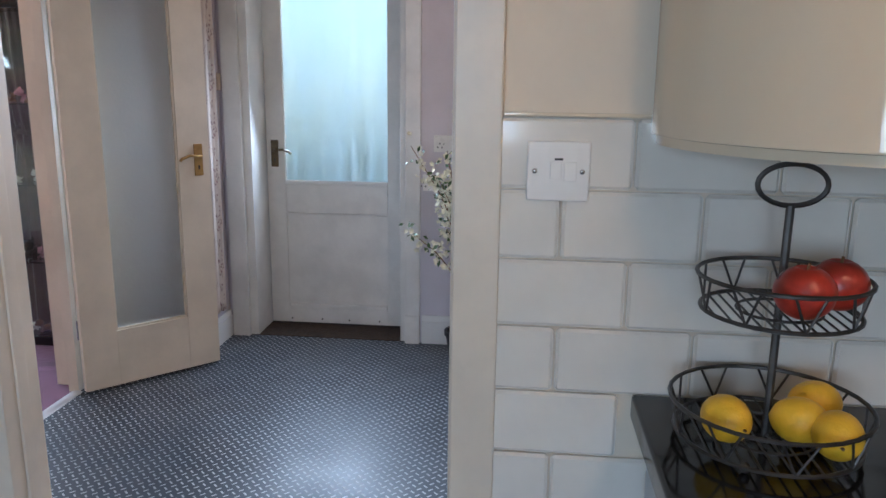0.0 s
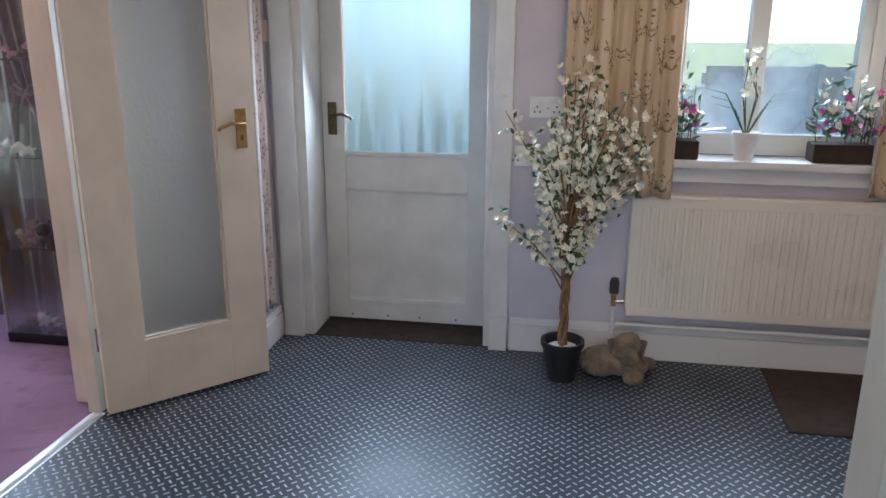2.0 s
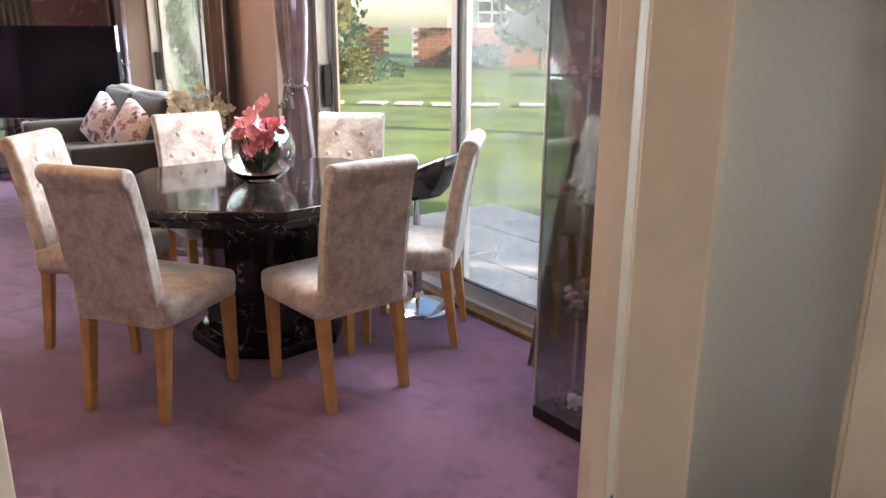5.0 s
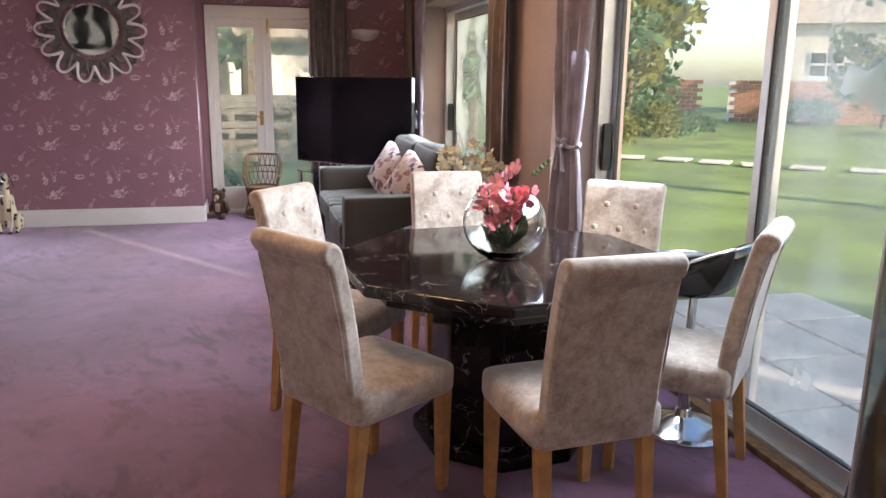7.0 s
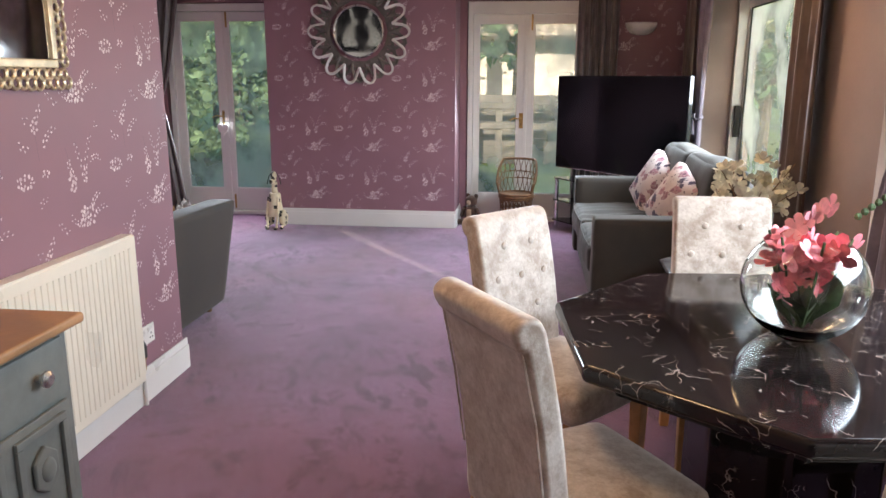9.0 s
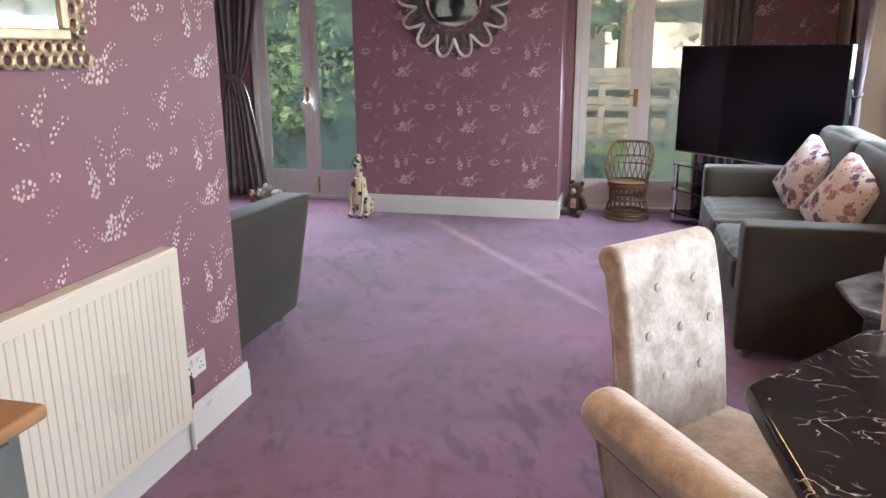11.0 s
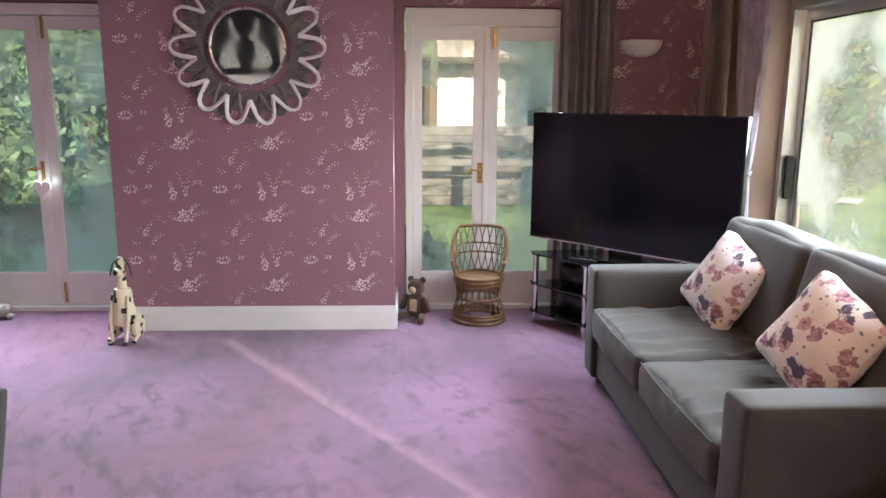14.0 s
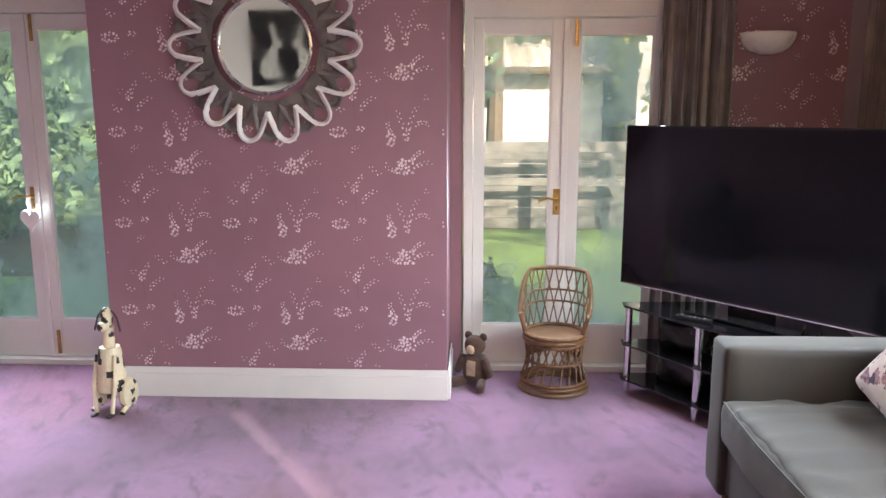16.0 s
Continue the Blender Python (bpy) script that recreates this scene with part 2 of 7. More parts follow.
def floral(name, base, petal, stem, w=0.56, h=0.46, dot=72.0, sprays=TWIGS, twig=0.35):
    """A printed repeat of small blossoms in clusters and fanned sprays."""
    n = Nodes(name)
    x, y, z = n.xyz()
    tu = n.m("MULTIPLY", n.m("FRACT", n.m("DIVIDE", n.m("ADD", n.m("ADD", x, y), 20.0), w)), w)
    tv = n.m("MULTIPLY", n.m("FRACT", n.m("DIVIDE", n.m("ADD", z, 5.0), h)), h)
    vec = n.add("CombineXYZ")
    n.put(vec.inputs[0], tu), n.put(vec.inputs[1], n.m("MULTIPLY", tv, 0.8))
    vor = n.add("TexVoronoi", Scale=dot, Randomness=0.85)
    n.t.links.new(vec.outputs[0], vor.inputs["Vector"])
    chance, size, tone = n.xyz(vor.outputs["Color"])
    warp = n.m("MULTIPLY", n.m("SUBTRACT", n.noise(26, 2, vec.outputs[0]), 0.5), 1.5)
    spots, twigs = 0.0, 0.0
    for cu, cv, rx, ry, fill, fan in sprays:
        du = n.m("MULTIPLY", n.m("SUBTRACT", n.m("FRACT", n.m("ADD", n.m("DIVIDE", n.m("SUBTRACT", tu, cu), w), 1.5)), 0.5), w)
        dv = n.m("MULTIPLY", n.m("SUBTRACT", n.m("FRACT", n.m("ADD", n.m("DIVIDE", n.m("SUBTRACT", tv, cv), h), 1.5)), 0.5), h)
        far = n.m("SQRT", n.m("ADD", n.m("POWER", n.m("DIVIDE", du, rx), 2.0), n.m("POWER", n.m("DIVIDE", dv, ry), 2.0)))
        inside = n.m("LESS_THAN", n.m("ADD", far, n.m("MULTIPLY", warp, 0.3 if fan else 0.6)), 1.0)
        hit = n.m("MULTIPLY", inside, n.m("LESS_THAN", chance, fill))
        up = n.m("ADD", dv, ry)
        arm = n.m("ABSOLUTE", n.m("SUBTRACT", n.m("ABSOLUTE", n.m("SUBTRACT", du, n.m("MULTIPLY", up, 0.12))), n.m("MULTIPLY", up, 0.42)))
        mid = n.m("ABSOLUTE", n.m("SUBTRACT", du, n.m("MULTIPLY", up, 0.08)))
        arm = n.m("MINIMUM", arm, mid)
        if fan:
            hit = n.m("MULTIPLY", hit, n.m("LESS_THAN", arm, 0.014))
        spots = n.m("MAXIMUM", spots, hit)
        twigs = n.m("MAXIMUM", twigs, n.m("MULTIPLY", n.ramp(arm, 0.001, 0.003, twig, 0.0), n.m("LESS_THAN", far, 1.15)))
    edge = n.m("ADD", 0.31, n.m("MULTIPLY", size, 0.24))
    dots = n.m("MULTIPLY", n.m("LESS_THAN", vor.outputs["Distance"], edge), spots)
    col = n.mix(n.ramp(n.noise(2.5), 0.3, 0.7), shade(base, 0.92), shade(base, 1.08))
    col = n.mix(n.m("MULTIPLY", n.ramp(n.noise(220, 1), 0.4, 0.7), 0.12), col, shade(base, 0.7))
    col = n.mix(twigs, col, stem)
    col = n.mix(dots, col, n.mix(tone, shade(petal, 1.1), shade(petal, 0.7)))
    n.put(n.b.inputs["Base Color"], col)
    n.b.inputs["Roughness"].default_value = 0.5
    n.bump(n.m("ADD", dots, n.m("MULTIPLY", n.noise(300, 1), 0.2)), 0.15, 0.002)
    return n.mat


PAPER_WALL = plain("mauve_wallpaper", (0.265, 0.140, 0.172), 0.55, var=0.06, scale=2.5, fine=220, bump=0.08)


def petal_print():
    """Pale printed petals, each a little lighter or darker."""
    n = Nodes("printed_petal")
    tone = n.add("NewGeometry").outputs["Random Per Island"]
    n.put(n.b.inputs["Base Color"], n.mix(tone, (0.82, 0.70, 0.70), (0.54, 0.41, 0.43)))
    n.b.inputs["Roughness"].default_value = 0.42
    return n.mat


PETAL_PRINT = petal_print()
STEM_PRINT = plain("printed_stem", (0.185, 0.105, 0.135), 0.55, var=0.1, scale=20, bump=0.0)
CREAM_FLORAL = floral("cream_leaf_fabric", (0.56, 0.44, 0.28), (0.20, 0.12, 0.06), (0.14, 0.09, 0.05), 0.20, 0.24, 85, TWIGS, 0.8)
PALE_FLORAL = floral("pale_floral_paper", (0.60, 0.53, 0.48), (0.30, 0.20, 0.20), (0.3, 0.22, 0.2), 0.20, 0.24, 85, TWIGS, 0.8)


def carpet():
    n = Nodes("mauve_carpet")
    base = (0.225, 0.108, 0.205)
    big, mid, fine = n.noise(1.3, 3), n.noise(6.5, 5, rough=0.7), n.noise(330, 2)
    col = n.mix(n.ramp(big, 0.32, 0.7), shade(base, 0.72), shade(base, 1.22))
    col = n.mix(n.ramp(mid, 0.50, 0.66, 0.0, 0.8), col, shade(base, 0.52))
    col = n.mix(n.ramp(n.noise(0.8, 2), 0.45, 0.7, 0.0, 0.45), col, (0.235, 0.090, 0.125))
    x, y, z = n.xyz()
    brushed = n.add("CombineXYZ")
    n.put(brushed.inputs[0], n.m("MULTIPLY", n.m("ADD", x, n.m("MULTIPLY", y, 0.5)), 3.2)), n.put(brushed.inputs[1], n.m("MULTIPLY", n.m("SUBTRACT", y, n.m("MULTIPLY", x, 0.4)), 9.0))
    stroke = n.noise(1.0, 5, brushed.outputs[0], 0.65)
    col = n.mix(n.m("MULTIPLY", n.ramp(stroke, 0.50, 0.62, 0.0, 0.75), n.ramp(n.noise(1.1, 2), 0.38, 0.6)), col, shade(base, 0.42))
    col = n.mix(n.ramp(fine, 0.35, 0.75, 0.0, 0.35), col, shade(base, 0.55))
    n.put(n.b.inputs["Base Color"], col)
    n.b.inputs["Roughness"].default_value = 0.95
    n.b.inputs["Sheen Weight"].default_value = 0.25
    n.bump(n.m("ADD", fine, n.m("MULTIPLY", mid, 0.6)), 0.55, 0.006)
    return n.mat


def tread_vinyl():
    """Dark sheet vinyl with small raised dashes that alternate in direction."""
    n = Nodes("tread_plate_vinyl")
    x, y, z = n.xyz()
    p = 0.029
    a = n.m("DIVIDE", n.m("ADD", n.m("MULTIPLY", n.m("ADD", x, y), 0.7071), 40.0), p)
    b = n.m("DIVIDE", n.m("ADD", n.m("MULTIPLY", n.m("SUBTRACT", y, x), 0.7071), 40.0), p)
    odd = n.m("MODULO", n.m("ADD", n.m("FLOOR", a), n.m("FLOOR", b)), 2.0)
    fa = n.m("ABSOLUTE", n.m("SUBTRACT", n.m("FRACT", a), 0.5))
    fb = n.m("ABSOLUTE", n.m("SUBTRACT", n.m("FRACT", b), 0.5))
    even = n.m("SUBTRACT", 1.0, odd)
    long = n.m("ADD", n.m("MULTIPLY", fa, odd), n.m("MULTIPLY", fb, even))
    short = n.m("ADD", n.m("MULTIPLY", fb, odd), n.m("MULTIPLY", fa, even))
    dash = n.m("MULTIPLY", n.ramp(long, 0.28, 0.38, 1.0, 0.0), n.ramp(short, 0.08, 0.14, 1.0, 0.0))
    worn = n.ramp(n.noise(1.6, 4), 0.3, 0.7, 0.55, 1.0)
    col = n.mix(n.ramp(n.noise(4, 4), 0.3, 0.7), (0.008, 0.014, 0.024), (0.017, 0.026, 0.040))
    col = n.mix(n.m("MULTIPLY", dash, worn), col, (0.45, 0.46, 0.47))
    n.put(n.b.inputs["Base Color"], col)
    n.put(n.b.inputs["Roughness"], n.ramp(n.noise(3, 3), 0.3, 0.7, 0.34, 0.50))
    n.b.inputs["Specular IOR Level"].default_value = 0.55
    n.bump(dash, 0.5, 0.0015)
    return n.mat


def velvet(name, base, light, dark):
    """Crushed velvet: patches of pile that catch the light."""
    n = Nodes(name)
    big, mid = n.noise(12, 6, rough=0.75), n.noise(60, 3)
    col = n.mix(n.ramp(big, 0.36, 0.62), dark, light)
    col = n.mix(n.ramp(mid, 0.35, 0.7, 0.0, 0.6), col, base)
    n.put(n.b.inputs["Base Color"], col)
    n.put(n.b.inputs["Roughness"], n.ramp(big, 0.3, 0.7, 0.42, 0.7))
    n.b.inputs["Sheen Weight"].default_value = 0.5
    n.bump(n.m("ADD", big, n.m("MULTIPLY", mid, 0.4)), 0.25, 0.01)
    return n.mat


def marble(name, base, vein, amount=0.5, scale=3.0):
    n = Nodes(name)
    warp = n.add("TexNoise", Scale=scale, Detail=5.0)
    co = n.coords()
    n.t.links.new(co, warp.inputs["Vector"])
    add = n.t.nodes.new("ShaderNodeVectorMath")
    add.operation = "MULTIPLY_ADD"
    n.t.links.new(warp.outputs["Color"], add.inputs[0])
    add.inputs[1].default_value = (0.5, 0.5, 0.5)
    n.t.links.new(co, add.inputs[2])
    vor = n.add("TexVoronoi", Scale=scale * 1.7)
    vor.feature = "DISTANCE_TO_EDGE"
    n.t.links.new(add.outputs[0], vor.inputs["Vector"])
    vor2 = n.add("TexVoronoi", Scale=scale * 5)
    vor2.feature = "DISTANCE_TO_EDGE"
    n.t.links.new(add.outputs[0], vor2.inputs["Vector"])
    line = n.m("MULTIPLY", n.ramp(vor.outputs["Distance"], 0.0, 0.010, 1.0, 0.0), n.ramp(n.noise(6), 0.50, 0.60))
    thin = n.m("MULTIPLY", n.ramp(vor2.outputs["Distance"], 0.0, 0.022, 1.0, 0.0), n.ramp(n.noise(13, 3), 0.54, 0.63))
    col = n.mix(n.ramp(n.noise(7, 4), 0.3, 0.7), shade(base, 0.6), shade(base, 1.5))
    col = n.mix(n.m("MULTIPLY", n.m("MAXIMUM", line, thin), amount), col, vein)
    n.put(n.b.inputs["Base Color"], col)
    n.b.inputs["Roughness"].default_value = 0.08
    n.b.inputs["Specular IOR Level"].default_value = 0.32
    return n.mat


def satin(name, base, scale=9.0):
    n = Nodes(name)
    big = n.noise(scale, 3)
    col = n.mix(n.ramp(big, 0.3, 0.7), shade(base, 0.8), shade(base, 1.2))
    n.put(n.b.inputs["Base Color"], col)
    n.b.inputs["Roughness"].default_value = 0.42
    n.b.inputs["Sheen Weight"].default_value = 0.3
    n.bump(n.noise(250, 2), 0.1, 0.002)
    return n.mat


def glass(name, rough=0.0, color=(1, 1, 1), relief=0.0, drops=0.0):
    n = Nodes(name)
    n.b.inputs["Transmission Weight"].default_value = 1.0
    n.b.inputs["Roughness"].default_value = rough
    n.b.inputs["IOR"].default_value = 1.45
    n.put(n.b.inputs["Base Color"], color)
    if relief:
        n.bump(n.noise(70, 3), relief, 0.01)
    if drops:
        x, y, z = n.xyz()
        vec = n.add("CombineXYZ")
        n.put(vec.inputs[0], n.m("MULTIPLY", x, 26.0)), n.put(vec.inputs[1], n.m("MULTIPLY", z, 2.4)), n.put(vec.inputs[2], n.m("MULTIPLY", y, 26.0))
        runs = n.noise(1.0, 4, vec.outputs[0])
        n.put(n.b.inputs["Roughness"], n.ramp(runs, 0.4, 0.62, rough, rough * 0.72))
        n.bump(runs, drops, 0.02)
    return n.mat


def thin_glass(name, gloss=0.07, mist=0.0, tint=(1, 1, 1)):
    """A flat clear pane: what lies behind, a weak mirror, and a little mist where it is wet."""
    n = Nodes(name)
    t = n.t
    clear, mirror, wet = n.add("BsdfTransparent"), n.add("BsdfGlossy"), n.add("BsdfTranslucent")
    clear.inputs[0].default_value = (*tint, 1)
    mirror.inputs["Roughness"].default_value = 0.02
    wet.inputs[0].default_value = (0.92, 0.95, 0.93, 1)
    one, two, out = n.add("MixShader"), n.add("MixShader"), t.nodes["Material Output"]
    lay = n.add("LayerWeight", Blend=0.35)
    n.put(one.inputs[0], n.m("MULTIPLY", lay.outputs["Fresnel"], gloss * 6))
    t.links.new(clear.outputs[0], one.inputs[1]), t.links.new(mirror.outputs[0], one.inputs[2])
    if mist:
        x, y, z = n.xyz()
        cloud = n.ramp(n.noise(1.7, 4), 0.38, 0.66, 0.25, 1.0)
        n.put(two.inputs[0], n.m("MULTIPLY", cloud, mist))
    else:
        two.inputs[0].default_value = 0.0
    t.links.new(one.outputs[0], two.inputs[1]), t.links.new(wet.outputs[0], two.inputs[2])
    t.links.new(two.outputs[0], out.inputs["Surface"])
    return n.mat


CARPET, VINYL = carpet(), tread_vinyl()
VELVET = velvet("crushed_velvet", (0.41, 0.345, 0.29), (0.57, 0.51, 0.46), (0.29, 0.22, 0.17))
MARBLE = marble("black_veined_marble", (0.011, 0.008, 0.008), (0.45, 0.38, 0.34), 0.8)
GREY_MARBLE = marble("grey_marble", (0.15, 0.15, 0.165), (0.55, 0.53, 0.52), 0.8, 6.0)
CURTAIN_GREY = satin("grey_satin_curtain", (0.13, 0.105, 0.10))
CURTAIN_LILAC = satin("lilac_grey_satin", (0.27, 0.23, 0.28))
CURTAIN_BROWN = satin("brown_taupe_satin", (0.11, 0.07, 0.055))
CLEAR = thin_glass("clear_pane", 0.004, 0.06)
MISTY = thin_glass("misted_pane", 0.004, 0.28)
SHELF_GLASS = thin_glass("cabinet_glass", 0.10, 0.0, (0.93, 0.97, 0.95))
FROST = glass("frosted_glass", 0.55, (0.86, 0.92, 0.92), 0.2)
WET = glass("wet_pane", 0.66, (0.90, 0.97, 1.0), 0.0, 0.06)
HAZY = thin_glass("hazy_pane", 0.015, 0.50)
BRONZE = plain("dark_bronze", (0.10, 0.075, 0.045), 0.4, 0.9, var=0.25, scale=25, bump=0.08)
BOWL = glass("bowl_glass", 0.0, (0.97, 0.99, 0.98))
MIRROR = plain("mirror", (0.7, 0.7, 0.7), 0.0, 1.0, var=0.0, bump=0.0)


def glow(name, color, strength):
    n = Nodes(name)
    n.put(n.b.inputs["Base Color"], color)
    n.put(n.b.inputs["Emission Color"], color)
    n.b.inputs["Emission Strength"].default_value = strength
    return n.mat


BULB = glow("lit_bulb", (1.0, 0.62, 0.28), 14.0)

# ---- building helpers ----


def box(x0, x1, y0, y1, z0, z1, bev=0.0, seg=2, bm=None):
    own = bmesh.new()
    bmesh.ops.create_cube(own, size=1)
    for v in own.verts:
        v.co = Vector((x0 + (v.co.x + 0.5) * (x1 - x0), y0 + (v.co.y + 0.5) * (y1 - y0), z0 + (v.co.z + 0.5) * (z1 - z0)))
    if bev:
        bmesh.ops.bevel(own, geom=own.edges[:], offset=bev, segments=seg, profile=0.5, affect="EDGES")
    return merged(bm, own)


def merged(bm, own, m=None):
    if m is not None:
        own.transform(m)
    if bm is None:
        return own
    me = bpy.data.meshes.new("tmp")
    own.to_mesh(me)
    bm.from_mesh(me)
    bpy.data.meshes.remove(me)
    own.free()
    return bm


def lathe(profile, n=28, bm=None, m=None):
    """A turned body from (radius, height) pairs."""
    own = bmesh.new()
    rings = []
    for r, z in profile:
        rings.append([own.verts.new((r * math.cos(2 * math.pi * k / n), r * math.sin(2 * math.pi * k / n), z)) for k in range(n)])
    for a, b in zip(rings, rings[1:]):
        for k in range(n):
            own.faces.new((a[k], a[(k + 1) % n], b[(k + 1) % n], b[k]))
    for ring, flip in ((rings[0], True), (rings[-1], False)):
        if profile[0 if flip else -1][0] > 1e-4:
            own.faces.new(ring[::-1] if flip else ring)
    bmesh.ops.remove_doubles(own, verts=own.verts[:], dist=1e-5)
    return merged(bm, own, m)


def tube(points, r, n=8, bm=None, close=False, flat=1.0, taper=None):
    """A round bar along points. taper: the radius at the far end."""
    own = bmesh.new()
    pts = [Vector(p) for p in points]
    count, rings, up = len(pts), [], None
    for i, p in enumerate(pts):
        a = pts[i - 1] if (i or close) else p
        b = pts[(i + 1) % count] if (i < count - 1 or close) else p
        d = (b - a).normalized()
        if up is None:
            up = d.orthogonal().normalized()
        side = d.cross(up)
        side = side.normalized() if side.length > 1e-6 else d.orthogonal().normalized()
        up = side.cross(d).normalized()
        rad = r if taper is None else r + (taper - r) * i / (count - 1)
        rings.append([own.verts.new(p + rad * (math.cos(2 * math.pi * k / n) * side + flat * math.sin(2 * math.pi * k / n) * up)) for k in range(n)])
    for a, b in zip(rings, rings[1:] + ([rings[0]] if close else [])):
        for k in range(n):
            own.faces.new((a[k], a[(k + 1) % n], b[(k + 1) % n], b[k]))
    if not close:
        own.faces.new(rings[0][::-1]), own.faces.new(rings[-1])
    bmesh.ops.recalc_face_normals(own, faces=own.faces[:])
    return merged(bm, own)


def prism(outline, lo, hi, axis="x", bev=0.0, seg=2, bm=None):
    """An outline in the plane across axis, drawn out from lo to hi."""
    own = bmesh.new()
    put = {"x": lambda a, b, c: (c, a, b), "y": lambda a, b, c: (a, c, b), "z": lambda a, b, c: (a, b, c)}[axis]
    one = [own.verts.new(put(a, b, lo)) for a, b in outline]
    two = [own.verts.new(put(a, b, hi)) for a, b in outline]
    own.faces.new(one), own.faces.new(two)
    for k in range(len(one)):
        j = (k + 1) % len(one)
        own.faces.new((one[k], one[j], two[j], two[k]))
    bmesh.ops.recalc_face_normals(own, faces=own.faces[:])
    if bev:
        rim = [e for e in own.edges if len(e.link_faces) == 2 and e.calc_face_angle(0) > 0.7]
        bmesh.ops.bevel(own, geom=rim, offset=bev, segments=seg, profile=0.5, affect="EDGES")
    return merged(bm, own)


def soft(sx, sy, sz, r=0.04, cuts=9, puff=0.0, fold=0.0, scale=7.0, seed=0, bm=None, m=None):
    """An upholstered block about the origin, with rounded edges, a bulge and soft folds."""
    own = bmesh.new()
    bmesh.ops.create_cube(own, size=2)
    bmesh.ops.subdivide_edges(own, edges=own.edges[:], cuts=cuts, use_grid_fill=True)
    half = Vector((sx / 2, sy / 2, sz / 2))
    r = min(r, *half)
    for v in own.verts:
        c = Vector([math.sin(q * math.pi / 2) for q in v.co])
        p = Vector([c[i] * half[i] for i in range(3)])
        core = Vector([max(-half[i] + r, min(half[i] - r, p[i])) for i in range(3)])
        off = p - core
        if off.length > 1e-6:
            p = core + off.normalized() * min(r, off.length if off.length < r else r)
        for i in range(3):
            a, b = (i + 1) % 3, (i + 2) % 3
            p[i] += puff * c[i] * (1 - c[a] ** 2) * (1 - c[b] ** 2)
        if fold:
            q = p * scale + Vector((seed * 7.3, seed * 3.1, 0))
            p += p.normalized() * fold * noise.noise(q)
        v.co = p
    return merged(bm, own, m)


def ball(r, n=12, bm=None, m=None, scale=(1, 1, 1)):
    own = bmesh.new()
    bmesh.ops.create_uvsphere(own, u_segments=n, v_segments=max(6, n * 2 // 3), radius=r)
    own.transform(Matrix.Diagonal((*scale, 1)))
    return merged(bm, own, m)


def octagon(r, cx=0.0, cy=0.0, turn=22.5):
    return [(cx + r * math.cos(radians(turn + 45 * k)), cy + r * math.sin(radians(turn + 45 * k))) for k in range(8)]


def mesh_of(name, bm, mat, smooth=40):
    me = bpy.data.meshes.new(name)
    bmesh.ops.recalc_face_normals(bm, faces=bm.faces[:])
    bm.to_mesh(me)
    bm.free()
    me.materials.append(mat)
    if smooth:
        me.polygons.foreach_set("use_smooth", [True] * len(me.polygons))
        me.set_sharp_from_angle(angle=radians(smooth))
    return me


def even(ob, smooth):
    """Keeps broad faces flat where their edges are rounded."""
    if smooth == 40 and len(ob.data.polygons) < 400:
        ob.modifiers.new("flat", "WEIGHTED_NORMAL").keep_sharp = True
    return ob


def part(name, bm, mat, parent, label="", smooth=40, m=None):
    ob = new(name, mesh_of(name, bm, mat, smooth))
    ob.parent = parent
    if m is not None:
        ob.matrix_basis = m
    even(ob, smooth)
    return tagged(ob, label) if label else ob


def thing(name, m, label, category, group="", kind=""):
    ob = new(name)
    ob.matrix_basis = m
    return tagged(ob, label, category, group, kind)


def solid(name, bm, mat, label="", category="", smooth=40, kind="structure"):
    return tagged(even(new(name, mesh_of(name, bm, mat, smooth)), smooth), label, category or name.split("_")[0], "", kind)


# ---- the large structure ----
H = 2.42
solid("floor_hall", box(-0.5, 3.2, 2.2, 5.0, -0.1, 0.0), VINYL, "dark blue-black tread-plate sheet vinyl hall floor", "floor")
solid("floor_kitchen", box(-0.6, 3.2, -1.6, 2.2, -0.1, 0.0), VINYL, "dark tread-plate vinyl kitchen floor", "floor")
solid("floor_lounge", box(-8.3, -0.5, -0.95, 5.34, -0.1, 0.0), CARPET, "mauve purple cut-pile carpet across the lounge", "carpet")
for nm, b in (("ceiling_lounge", (-8.3, -0.5, -0.95, 5.4)), ("ceiling_hall", (-0.5, 3.3, 2.2, 5.4)), ("ceiling_kitchen", (-0.7, 3.3, -1.7, 2.2))):
    solid(nm, box(b[0], b[1], b[2], b[3], H, H + 0.12), CEIL, "plain white painted ceiling", "ceiling")


def wall(name, cells, mat, label, smooth=0):
    """A wall from blocks (x0, x1, y0, y1, z0, z1) that leave its openings free."""
    bm = bmesh.new()
    for c in cells:
        box(*c, bm=bm)
    return solid(name, bm, mat, label, "wall", smooth)


# outer wall of the hall, with the garden door and the window
wall("wall_hall_north", [(-0.5, 0.0, 5.0, 5.34, 0, H), (0.0, 0.9, 5.0, 5.34, 2.08, H), (0.9, 1.60, 5.0, 5.34, 0, H),
                         (1.60, 2.42, 5.0, 5.34, 0, 0.86), (1.60, 2.42, 5.0, 5.34, 2.1, H), (2.42, 3.2, 5.0, 5.34, 0, H)], LILAC, "pale lilac painted wall round the garden door and window")
wall("wall_hall_east", [(3.2, 3.3, 2.2, 5.34, 0, H)], LILAC, "pale lilac painted hall wall")
wall("wall_hall_pier", [(-0.5, -0.112, 4.66, 5.0, 0, H)], LILAC, "pale lilac pier beside the garden door")
